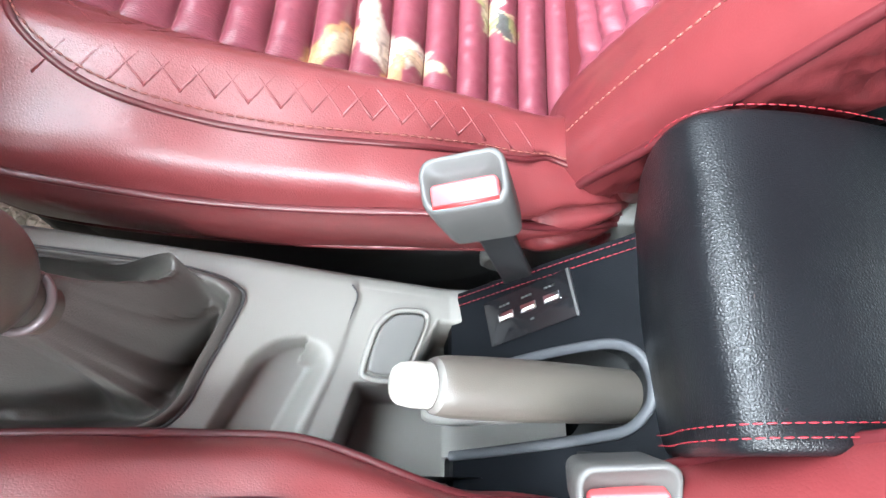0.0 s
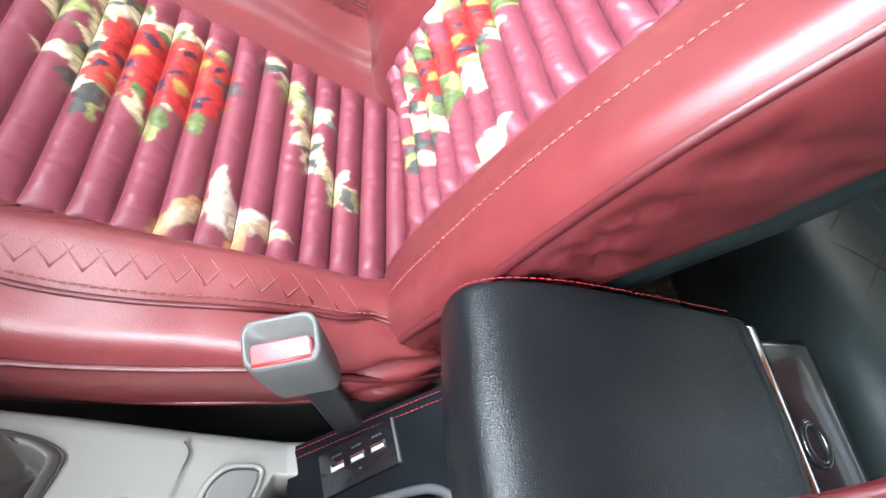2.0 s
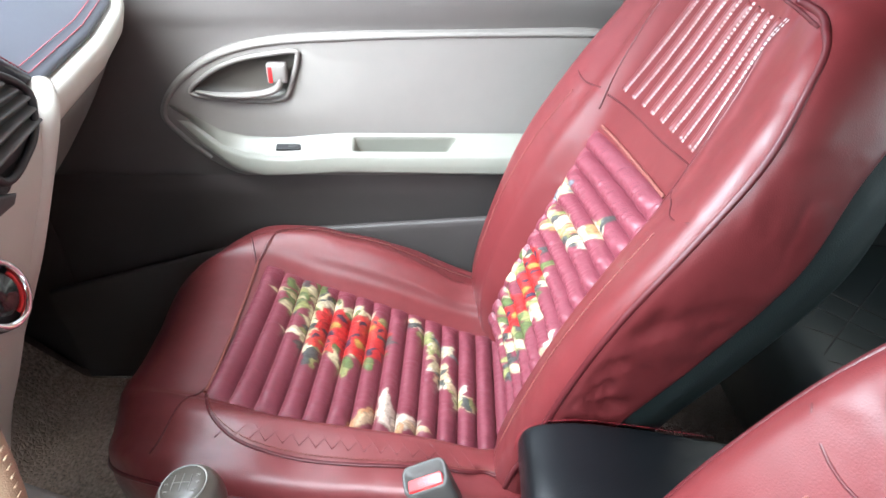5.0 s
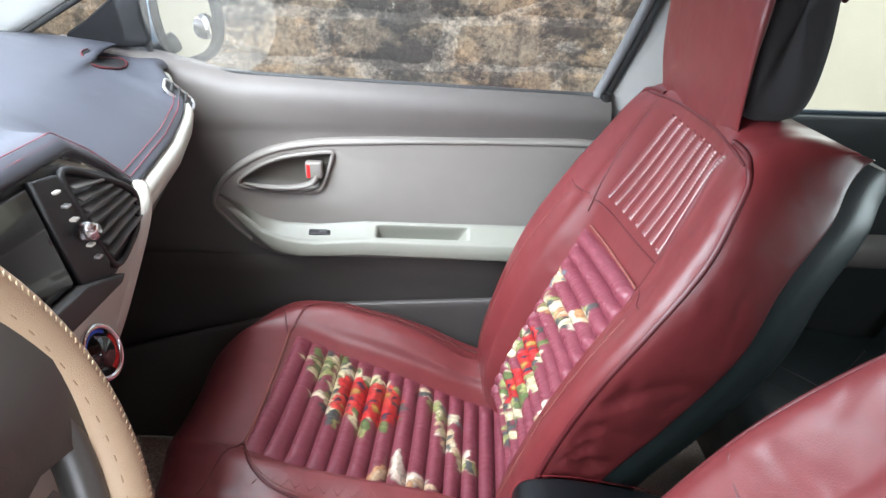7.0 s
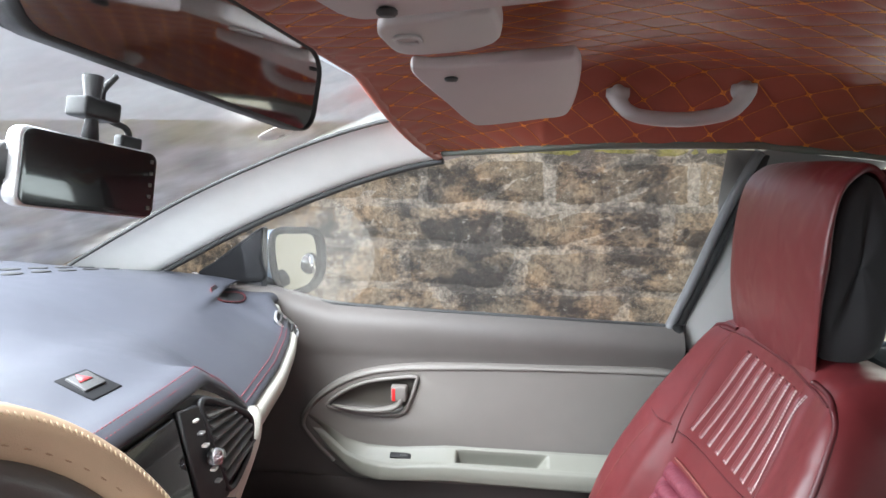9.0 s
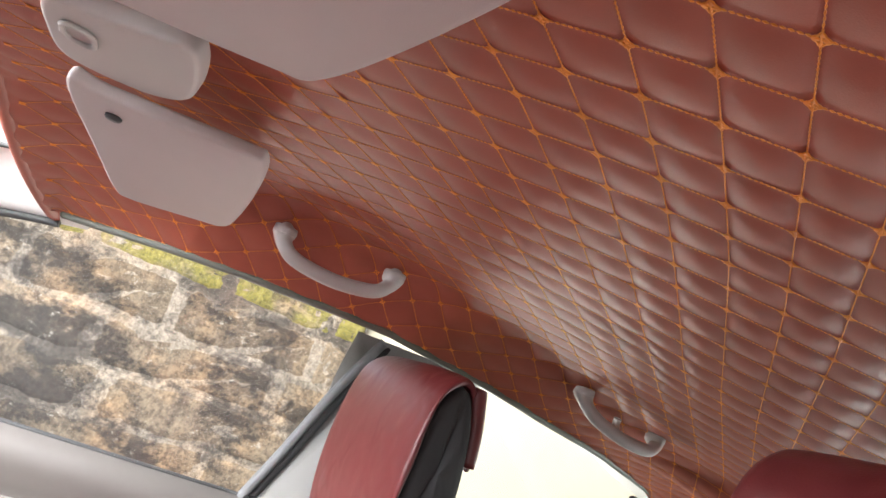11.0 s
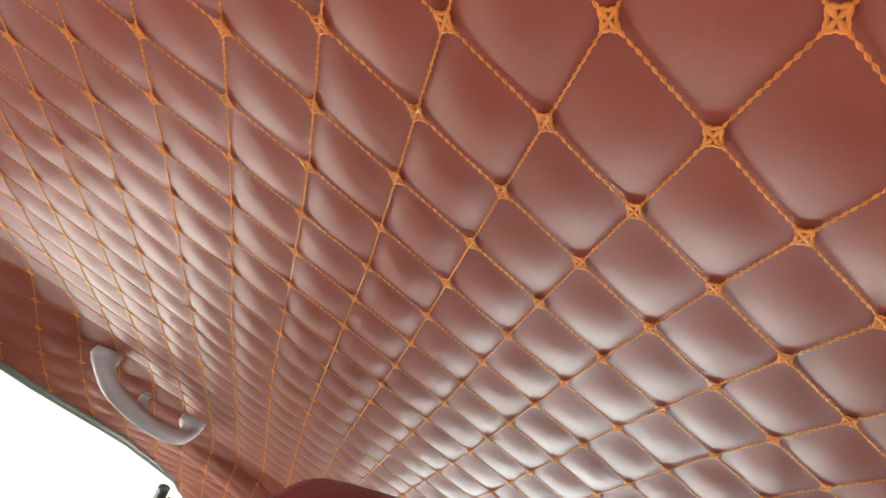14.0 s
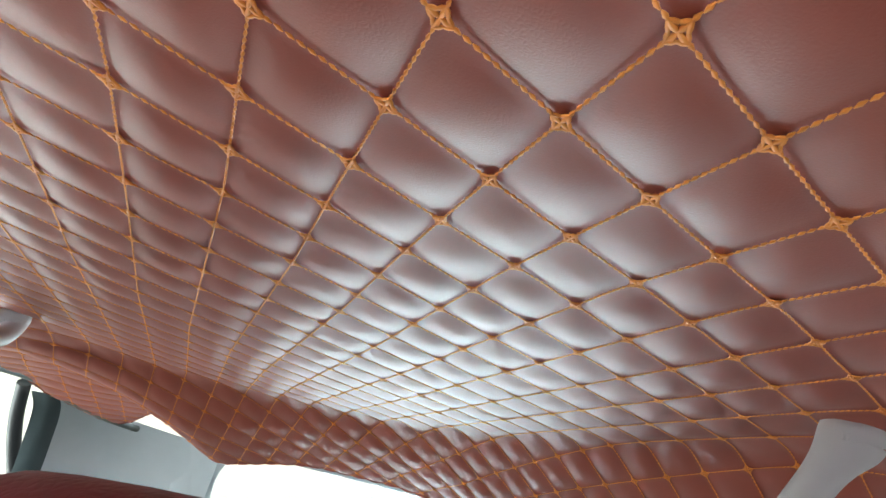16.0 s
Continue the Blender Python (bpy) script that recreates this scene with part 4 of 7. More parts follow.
# passenger end vent, speaker grille, defroster slots, hazard switch
ev = thing("end_vent", (-0.14, 0.60, 0.84), "small black air outlet at the dash end", "air vent")
em = Matrix.Translation((-0.128, 0.600, 0.838)) @ pose(0, 0, 0, 0, 52, 0) @ pose(0, 0, 0, 0, 0, 24)
part("outlet", placed(slab([(a, b, 0) for a, b in rounded(0.05, 0.028, 0.008)], 0.006, (0, 0, 1), 0.001), em), BLACK_PLASTIC, ev)
part("outlet_frame", placed(to_bm(tube([(a, b, 0.006) for a, b in rounded(0.054, 0.032, 0.009)], 0.0025, 6, closed=True)), em), SILVER, ev, "silver outlet frame")
for k in (-1, 0, 1):
    part("slat", placed(box((-0.004 + k * 0.013, -0.012, 0.004), (0.0 + k * 0.013, 0.012, 0.010), 0.001), em), CHARCOAL, ev)


def dash_height(x, y):
    lx, lz = lip(y)
    crown = float(np.interp(y, (-0.62, 0.0, 0.175, 0.30, 0.5, 0.69), (0.925, 0.935, 0.925, 0.905, 0.895, 0.895)))
    back = 0.992 - 0.082 * abs((y - MID) / 0.63) ** 2.4
    return float(np.interp(-x, (-lx, -lx + 0.055, -lx + 0.12, 0.25, 0.40, 0.57), (lz, lz + (crown - lz) * 0.45, lz + (crown - lz) * 0.85, crown + 0.006, (crown + back) / 2 + 0.012, back)))


sp = [(-0.235 + 0.030 * a, 0.615 + 0.055 * b) for a, b in rounded(1.6, 1.6, 0.8, 8)]
ring_ = [(x, y, dash_height(x, y) + 0.001) for x, y in sp]
part("speaker_grille", from_grid(np.array([[(-0.235 + (x + 0.235) * f, 0.615 + (y - 0.615) * f, dash_height(-0.235 + (x + 0.235) * f, 0.615 + (y - 0.615) * f) + 0.0012 * f) for x, y in sp] for f in (0.0, 0.4, 0.7, 0.95)]), closed_v=True), BLACK_PLASTIC, dash, "oval tweeter opening at the dash end")
part("speaker_rim", tube(ring_, 0.0016, 6, closed=True), PIPING, dash)
for row in range(2):
    for k in range(11):
        y = 0.02 + k * 0.055 + row * 0.027
        x = -0.47 + 0.028 * row
        o = [(x + 0.006 * a, y + 0.019 * b) for a, b in rounded(2, 2, 0.9, 4)]
        part("defroster_slot", slab([(a, b, dash_height(a, b) - 0.002) for a, b in o], 0.005, (0, 0, 1), 0.0008), BODY, dash)
hz = [(-0.142, 0.070), (-0.142, 0.112), (-0.094, 0.096), (-0.094, 0.056)]
hs = part("hazard_switch", slab([(a, b, dash_height(a, b) - 0.005) for a, b in hz], 0.0065, (0.45, 0, 1), 0.0015), MATT_BLACK, dash, "hazard switch in a black bezel")
inner = [(-0.134, 0.076), (-0.134, 0.104), (-0.106, 0.092), (-0.106, 0.064)]
part("switch_cap", slab([(a, b, dash_height(a, b) - 0.001) for a, b in inner], 0.0048, (0.45, 0, 1), 0.0012), CHARCOAL, hs, "smoky clear switch cap")
part("hazard_mark", slab([(a, b, dash_height(a, b) + 0.0040) for a, b in ((-0.130, 0.086), (-0.116, 0.090), (-0.117, 0.074))], 0.0008, (0.45, 0, 1)), PINK, hs, "red warning triangle")
# ---- seats ----
SEAT = 0.355  # the passenger seat's middle
# x, insert, crest, seam, piping, hem, half width
CUSHION = [
    (0.43, 0.355, 0.4, 0.39, 0.37, 0.33, 0.205), (0.4, 0.352, 0.425, 0.42, 0.4, 0.35, 0.222),
    (0.35, 0.364, 0.44, 0.437, 0.415, 0.352, 0.232), (0.288, 0.387, 0.462, 0.455, 0.437, 0.353, 0.235),
    (0.224, 0.412, 0.476, 0.466, 0.438, 0.353, 0.236), (0.165, 0.434, 0.487, 0.474, 0.443, 0.36, 0.237),
    (0.116, 0.451, 0.497, 0.486, 0.453, 0.368, 0.237), (0.06, 0.476, 0.505, 0.492, 0.466, 0.375, 0.234),
    (0.02, 0.486, 0.5, 0.488, 0.464, 0.37, 0.224), (-0.025, 0.48, 0.482, 0.47, 0.446, 0.355, 0.2),
    (-0.06, 0.455, 0.452, 0.44, 0.418, 0.335, 0.166), (-0.08, 0.42, 0.416, 0.408, 0.39, 0.315, 0.128),
    (-0.089, 0.375, 0.372, 0.37, 0.358, 0.3, 0.09), (-0.09, 0.32, 0.32, 0.32, 0.31, 0.28, 0.06),
]
CUSH = spline(CUSHION, 150)
# insert surface x and z, half width, forward reach of crest, seam, piping, hem
BACK = [
    (0.395, 0.34, 0.195, 0.025, 0.03, 0.025, -0.03), (0.408, 0.42, 0.212, 0.04, 0.048, 0.045, -0.02),
    (0.447, 0.54, 0.224, 0.045, 0.055, 0.053, -0.024), (0.485, 0.637, 0.229, 0.041, 0.052, 0.053, -0.044),
    (0.525, 0.735, 0.228, 0.026, 0.036, 0.038, -0.062), (0.553, 0.81, 0.214, 0.016, 0.022, 0.022, -0.065),
    (0.575, 0.872, 0.190, 0.008, 0.012, 0.010, -0.085), (0.590, 0.903, 0.168, 0.0, 0.0, -0.006, -0.09),
    (0.612, 0.918, 0.155, -0.012, -0.015, -0.02, -0.085), (0.640, 0.918, 0.15, -0.02, -0.025, -0.03, -0.07),
]
BK = spline(BACK, 120)
NORMAL = np.array([-0.93, 0.0, 0.37])


def cushion_half(r):
    x, zi, zc, zs, zp, zb, hw = r
    k = hw / 0.236
    return [(0, zi), (0.055 * k, zi + 0.0005), (0.130 * k, zi + 0.007), (0.152 * k, (zi + zc) / 2 + 0.008), (0.172 * k, zc), (0.202 * k, zs), (0.226 * k, (zs + zp) / 2 + 0.006), (hw, zp), (hw + 0.003, zp - 0.03), (hw - 0.004, zb + 0.012), (hw - 0.014, zb)]


PROFILES = {}


def far_drop(x, w):
    """The door-side bolster falls away towards the hinge."""
    u, v = min(1.0, max(0.0, (x - 0.19) / 0.17)), min(1.0, max(0.0, (w - 0.125) / 0.045))
    hump = 0.008 * math.exp(-((x - 0.13) / 0.07) ** 2) * v
    return hump - 0.034 * u * u * (3 - 2 * u) * v * v * (3 - 2 * v)


def cushion_point(x, w, lift=0.0):
    """A place on the cushion: x along, w across from the middle."""
    key = round(x, 4)
    if key not in PROFILES:
        r = np.array([np.interp(-x, -CUSH[:, 0], CUSH[:, c]) for c in range(7)])
        h = spline(cushion_half(r), 34)
        PROFILES[key] = h[:int(np.argmax(h[:, 0])) + 1]
    h = PROFILES[key]
    return np.array([x, SEAT + w, np.interp(abs(w), h[:, 0], h[:, 1]) + lift + far_drop(x, w)])


def back_half(r):
    x, z, hw, fc, fs, fp, fe = r
    k = hw / 0.229
    return [(0, 0), (0.055 * k, 0.0005), (0.106 * k, 0.005), (0.138 * k, fc * 0.72 + 0.004), (0.156 * k, fc), (0.184 * k, fs), (0.212 * k, fp + 0.004), (hw, fp - 0.008), (hw + 0.004, fp * 0.6 + fe * 0.4), (hw - 0.002, fe + 0.006), (hw - 0.012, fe)]


def back_point(s, w, lift=0.0):
    """A place on the backrest: s is the height z of its middle line."""
    r = np.array([np.interp(s, BK[:92, 1], BK[:92, c]) for c in range(7)])
    h = np.array(back_half(r))
    f = np.interp(abs(w), h[:8, 0], h[:8, 1])
    return np.array([r[0], SEAT + w, r[1]]) + NORMAL * (f + lift)


def crease(x, y, z):
    """Loose folds of the cover that fan out from the seat's hinge corner."""
    out = max(0.0, abs(y - SEAT) - 0.135)
    d = ramp(out / 0.05) * math.exp(-((x - 0.370) / 0.056) ** 2)
    across = z - 0.43 - (abs(y - SEAT) - 0.23)
    fan = math.atan2(across, 0.435 - x) + 0.16 * noise.noise(Vector((x * 30, y * 18, z * 30)))
    ridge = abs(math.sin(7.5 * fan + 0.6))
    return 0.0085 * d * (0.35 - (1 - ridge) ** 1.6) + 0.0012 * noise.noise(Vector((x * 14, y * 14, z * 14)))


def seat_cover():
    rows = []
    for r in CUSH:
        h = spline(cushion_half(r), 90)
        ring = [(-w, z) for w, z in h[::-1]] + [(w, z + far_drop(r[0], w)) for w, z in h[1:]]
        rows.append([(r[0] + 0.3 * crease(r[0], SEAT + w, z), SEAT + w + (1 if w > 0 else -1) * crease(r[0], SEAT + w, z), z + 0.5 * crease(r[0], SEAT + w, z)) for w, z in ring])
    return from_grid(np.array(rows))


def back_cover():
    rows = []
    for r in BK:
        h = spline(back_half(r), 64)
        ring = [(-w, f) for w, f in h[::-1]] + [(w, f) for w, f in h[1:]]
        c = np.array([r[0], SEAT, r[1]])
        row = []
        for w, f in ring:
            q = c + NORMAL * f + np.array([0, w, 0])
            side = min(1.0, max(0.0, (r[5] - 0.012 - f) / 0.022)) if abs(w) > 0.8 * r[2] else 0.0
            along, out_ = 0.37 * q[0] + 0.93 * q[2], 0.93 * q[0] - 0.37 * q[2]
            fan = noise.noise(Vector((along * 34 - out_ * 30, out_ * 16, 3)))
            fine = noise.noise(Vector((along * 75 - out_ * 50, out_ * 30, 8)))
            low_ = min(1.0, max(0.0, (0.74 - r[1]) / 0.10))
            wr = side * low_ * min(1.0, max(0.0, (f - r[6] - 0.004) / 0.025)) * (0.0028 * noise.noise(Vector((q[0] * 14, q[1] * 6, q[2] * 16))) - 0.0100 * max(0.0, 0.15 - abs(fan)) / 0.15 - 0.0040 * max(0.0, 0.2 - abs(fine)) / 0.2)
            q = q + np.array([0, 1 if w > 0 else -1, 0]) * wr
            row.append(q)
        rows.append(row)
    return from_grid(np.array(rows))


# floral print on the ribs: petals and leaves, each (along, across, angle, length, width, colour)
def blossom(cx, cy, size, seed, hue):
    rng = random.Random(seed)
    out = []
    for k in range(9):
        a = k * 40 + rng.uniform(-12, 12)
        d = size * rng.uniform(0.35, 0.62)
        shade = rng.uniform(0.75, 1.15)
        out.append((cx + d * math.cos(radians(a)), cy + d * math.sin(radians(a)), a, size * rng.uniform(0.42, 0.6), size * 0.36, [c * shade for c in hue]))
    for k in range(4):
        a = rng.uniform(0, 360)
        out.append((cx + size * 0.5 * math.cos(radians(a)), cy + size * 0.5 * math.sin(radians(a)), a + 70, size * 0.25, size * 0.10, (0.02, 0.025, 0.05)))
    out.append((cx, cy, 0, size * 0.22, size * 0.2, (0.42, 0.26, 0.05)))
    return out


def leaves(cx, cy, reach, seed, count, colours, spread=360, start=0):
    rng = random.Random(seed)
    out = []
    for k in range(count):
        a = start + spread * k / count + rng.uniform(-14, 14)
        d = reach * rng.uniform(0.45, 1.05)
        out.append((cx + d * math.cos(radians(a)), cy + d * math.sin(radians(a)), a + rng.uniform(-35, 35), rng.uniform(0.011, 0.019), rng.uniform(0.005, 0.008), rng.choice(colours)))
    return out


GREENS = [(0.10, 0.17, 0.05), (0.30, 0.33, 0.12), (0.62, 0.55, 0.33), (0.05, 0.08, 0.07), (0.70, 0.62, 0.42)]
CREAMS = [(0.62, 0.46, 0.29), (0.68, 0.58, 0.47), (0.50, 0.27, 0.12)]
SCARLET = (0.62, 0.03, 0.025)
WINE = (0.150, 0.034, 0.048)


def small_bird(cx, cy, turn_, size, body, wing):
    c, s = math.cos(radians(turn_)), math.sin(radians(turn_))
    spots = [(0, 0, 10, 0.5, 0.26, body), (0.42, 0.16, 30, 0.22, 0.18, wing), (-0.5, -0.1, 15, 0.36, 0.10, wing), (0.05, -0.22, -40, 0.34, 0.13, body), (-0.12, 0.24, 70, 0.30, 0.12, body)]
    return [(cx + size * (a * c - b * s), cy + size * (a * s + b * c), g + turn_, size * l, size * w, col) for a, b, g, l, w, col in spots]


def twig(points, seed, count, colours):
    """Leaves strung along a branch."""
    rng = random.Random(seed)
    out = []
    for k, (u, v) in enumerate(spline(points, count)):
        g = rng.uniform(0, 360)
        out.append((u + rng.uniform(-0.007, 0.007), v + rng.uniform(-0.007, 0.007), g, rng.uniform(0.009, 0.016), rng.uniform(0.0035, 0.006), rng.choice(colours)))
    return out


PRINT_CUSHION = (
    leaves(0.172, 0.020, 0.064, 3, 50, GREENS) + leaves(0.128, 0.070, 0.040, 4, 22, GREENS, 200, 40)
    + blossom(0.165, 0.035, 0.036, 5, SCARLET) + blossom(0.200, 0.012, 0.034, 6, SCARLET) + blossom(0.212, 0.052, 0.024, 8, (0.66, 0.06, 0.04)) + blossom(0.150, 0.000, 0.020, 9, (0.66, 0.06, 0.04))
    + twig([(0.268, 0.088), (0.290, 0.060), (0.300, 0.02), (0.312, -0.01), (0.330, -0.035), (0.345, -0.050)], 11, 44, GREENS[1:] + CREAMS[:2]) + small_bird(0.318, 0.045, -60, 0.030, (0.62, 0.55, 0.38), (0.20, 0.26, 0.24))
    + [(0.212, -0.112, 58, 0.028, 0.008, CREAMS[2]), (0.218, -0.110, 55, 0.022, 0.006, CREAMS[0]), (0.240, -0.092, 105, 0.028, 0.013, CREAMS[1]), (0.237, -0.070, 80, 0.015, 0.007, CREAMS[1]), (0.262, -0.102, 30, 0.020, 0.012, CREAMS[1]), (0.278, -0.106, -10, 0.018, 0.006, CREAMS[0]), (0.254, -0.122, 75, 0.018, 0.006, CREAMS[2])]
)
PRINT_BACK = (
    leaves(0.480, 0.047, 0.066, 23, 50, GREENS) + leaves(0.435, -0.01, 0.034, 24, 16, GREENS)
    + blossom(0.495, 0.04, 0.036, 25, SCARLET) + blossom(0.455, 0.045, 0.030, 26, SCARLET) + blossom(0.522, 0.060, 0.028, 28, SCARLET)
    + small_bird(0.615, 0.098, 120, 0.042, (0.66, 0.50, 0.30), (0.16, 0.22, 0.24)) + twig([(0.575, 0.100), (0.585, 0.070), (0.598, 0.035), (0.600, 0.0), (0.625, -0.020), (0.648, -0.048)], 31, 46, GREENS[1:] + CREAMS)
    + leaves(0.512, -0.100, 0.014, 35, 6, CREAMS[:2], 300, 20)
)


def print_colour(u, v, motif):
    """The fabric's colour at u along and v across."""
    wob = 0.004
    u2 = u + wob * noise.noise(Vector((u * 90, v * 90, 1.0)))
    v2 = v + wob * noise.noise(Vector((u * 90, v * 90, 7.0)))
    col = WINE
    for cx, cy, a, l, w, c in motif:
        du, dv = u2 - cx, v2 - cy
        if du * du + dv * dv > l * l * 1.3:
            continue
        ca, sa = math.cos(radians(a)), math.sin(radians(a))
        p, q = (du * ca + dv * sa) / l, (-du * sa + dv * ca) / w
        taper = 1 - 0.45 * p
        if p * p + (q / max(taper, 0.3)) ** 2 < 1:
            f = 0.74 + 0.4 * noise.noise(Vector((u * 260, v * 260, a))) + 0.26 * (1 - abs(q))
            f *= 0.6 if abs(q) < 0.07 or p * p + (q / max(taper, 0.3)) ** 2 > 0.82 else 1.12 if q > 0 else 0.85
            col = tuple(max(0, x * f * 0.8 * 0.85 + 0.15 * w) for x, w in zip(c, WINE))
    return col


def satin(name):
    m = bpy.data.materials.new(name)
    m.use_nodes = True
    n, l = m.node_tree.nodes, m.node_tree.links
    b = n["Principled BSDF"]
    at = n.new("ShaderNodeAttribute")
    at.attribute_name = "dye"
    tc, tex, bump = n.new("ShaderNodeTexCoord"), n.new("ShaderNodeTexNoise"), n.new("ShaderNodeBump")
    mp = n.new("ShaderNodeMapping")
    mp.inputs["Scale"].default_value = (300, 1400, 300)
    tex.inputs["Scale"].default_value, tex.inputs["Detail"].default_value = 1.0, 3
    l.new(tc.outputs["Object"], mp.inputs["Vector"])
    l.new(mp.outputs[0], tex.inputs["Vector"])
    l.new(tex.outputs["Fac"], bump.inputs["Height"])
    bump.inputs["Strength"].default_value, bump.inputs["Distance"].default_value = 0.5, 0.0008
    lint = n.new("ShaderNodeMix")
    lint.data_type, lint.blend_type = "RGBA", "MULTIPLY"
    span = n.new("ShaderNodeMapRange")
    span.inputs["To Min"].default_value, span.inputs["To Max"].default_value = 0.72, 1.25
    l.new(tex.outputs["Fac"], span.inputs["Value"])
    lint.inputs[0].default_value = 1.0
    l.new(at.outputs["Color"], lint.inputs[6])
    l.new(span.outputs[0], lint.inputs[7])
    l.new(lint.outputs[2], b.inputs["Base Color"])
    l.new(bump.outputs[0], b.inputs["Normal"])
    b.inputs["Roughness"].default_value = 0.36
    b.inputs["Sheen Weight"].default_value = 0.0
    b.inputs["Sheen Tint"].default_value = (0.9, 0.5, 0.6, 1)
    return m


SATIN = satin("printed_wine_satin")


def rib(where, s0, s1, half0, half1, height, motif, tilt=0.0):
    """One padded rib of the insert, with its stretch of the print."""
    na, nb = 190, 14
    P, cols = [], []
    for i in range(na + 1):
        v = -half0 + (half0 + half1) * i / na
        endf = min(1, 9 * min(i / na, 1 - i / na)) ** 0.5
        row = []
        for j in range(nb + 1):
            u = s0 + (s1 - s0) * j / nb
            uu = u + tilt * v
            arch = height * (math.sin(math.pi * j / nb) ** 0.62) * endf
            arch *= 1 + 0.10 * noise.noise(Vector((v * 30, s0 * 50, 2))) + 0.09 * noise.noise(Vector((v * 150, u * 70, 5)))
            row.append(where(uu, v, arch - 0.001))
            cols.append(print_colour(uu, v, motif))
        P.append(row)
    mesh = from_grid(np.array(P))
    dye = mesh.color_attributes.new("dye", "FLOAT_COLOR", "POINT")
    dye.data.foreach_set("color", np.c_[np.array(cols), np.ones(len(cols))].ravel())
    return mesh


seat = thing("car_seat", (0.2, SEAT, 0.06), "red leather passenger seat with wine floral ribbed insert", "car seat", "front seats")
cushion = part("cushion", seat_cover(), RED, seat, "red leather seat cushion cover")
backrest = part("backrest", back_cover(), RED_SIDE, seat, "red leather backrest cover, reclined")
N1 = 14
for k in range(N1):
    a, b = 0.052 + (0.408 - 0.052) * k / N1, 0.052 + (0.408 - 0.052) * (k + 1) / N1
    part("rib", rib(cushion_point, a, b, 0.136, 0.124 - 0.0015 * k, 0.0125, PRINT_CUSHION, 0.05), SATIN, cushion)
N2 = 13
for k in range(N2):
    a, b = 0.385 + (0.705 - 0.385) * k / N2, 0.385 + (0.705 - 0.385) * (k + 1) / N2
    part("rib", rib(back_point, a, b, 0.112, 0.112, 0.015, PRINT_BACK, -0.10), SATIN, backrest)


def cushion_line(pts, n, lift):
    line = []
    for x, w in spline(pts, n):
        p = cushion_point(x, w, lift)
        c = crease(*p)
        line.append(p + np.array([0.3 * c, c if w > 0 else -c, 0.5 * c]))
    return line


def back_line(pts, n, lift):
    return [back_point(s, w, lift) for s, w in spline(pts, n)]


for sgn in (-1, 1):
    pts = [(0.395, 0.190), (0.30, 0.198), (0.20, 0.202), (0.12, 0.197), (0.075, 0.175), (0.052, 0.135), (0.046, 0.115)]
    part("top_seam", stitches(cushion_line([(x, sgn * w) for x, w in pts], 120, 0.0020), 0.0052, 0.0042, 0.0007), SEAM, cushion, "tan top stitching")
    part("seam_fold", tube(cushion_line([(x, sgn * (w + 0.005)) for x, w in pts], 80, 0.0006), 0.0020, 6), PIPING, cushion)
    low = [(r[0], SEAT + sgn * (r[6] + 0.001), r[4] + (far_drop(r[0], r[6]) if sgn > 0 else 0)) for r in CUSH[9:133]]
    part("piping", tube(low, 0.0026, 8), PIPING, cushion, "dark red piping")
    hem = [(r[0], SEAT + sgn * (r[6] - 0.008), r[5] + 0.004 + (far_drop(r[0], r[6]) if sgn > 0 else 0)) for r in CUSH[4:142]]
    part("hem", tube(hem, 0.003, 8), RED, cushion)
    part("front_seam", tube(cushion_line([(0.047, sgn * 0.112), (0.035, sgn * 0.15), (0.022, sgn * 0.185), (0.012, sgn * 0.205)], 24, 0.0002), 0.0013, 6), PIPING, cushion)
    bs = [(0.40, 0.176), (0.48, 0.180), (0.56, 0.182), (0.64, 0.181), (0.715, 0.176)]
    part("top_seam", stitches(back_line([(s, sgn * w) for s, w in bs], 120, 0.0006), 0.0056, 0.0044, 0.0009), SEAM, backrest, "tan top stitching")
    bp_ = [back_point(s, sgn * w, 0.0005) for s, w in spline([(0.40, 0.207), (0.48, 0.219), (0.56, 0.224), (0.64, 0.226), (0.735, 0.224), (0.80, 0.214), (0.855, 0.193), (0.880, 0.176), (0.892, 0.15), (0.895, 0.11)], 80)]
    part("piping", tube(bp_, 0.0032, 8), PIPING, backrest, "dark red piping")
    part("shoulder_seam", tube(back_line([(0.735, sgn * 0.135), (0.728, sgn * 0.17), (0.735, sgn * 0.20), (0.748, sgn * 0.222)], 24, -0.0004), 0.0014, 6), PIPING, backrest)
    part("panel_seam", tube(back_line([(0.715, sgn * 0.122), (0.76, sgn * 0.128), (0.82, sgn * 0.125), (0.875, sgn * 0.112)], 30, -0.0003), 0.0012, 6), PIPING, backrest)
part("insert_border", tube(cushion_line([(0.047, -0.130), (0.047, 0.0), (0.047, 0.124)], 40, 0.002), 0.0022, 8), SEAM, cushion, "tan piping at the insert's front")
part("insert_border", tube(back_line([(0.718, -0.106), (0.712, -0.04), (0.705, 0.06), (0.702, 0.106)], 40, 0.0012), 0.0020, 8), SEAM, backrest, "tan piping above the insert")
part("panel_border", tube(back_line([(0.755, -0.125), (0.745, -0.04), (0.738, 0.06), (0.733, 0.122)], 40, -0.0004), 0.0012, 6), PIPING, backrest)
part("top_border", tube(back_line([(0.885, -0.16), (0.893, -0.08), (0.895, 0.0), (0.893, 0.08), (0.885, 0.16)], 40, 0.0), 0.0018, 8), PIPING, backrest, "dark piping at the top edge")
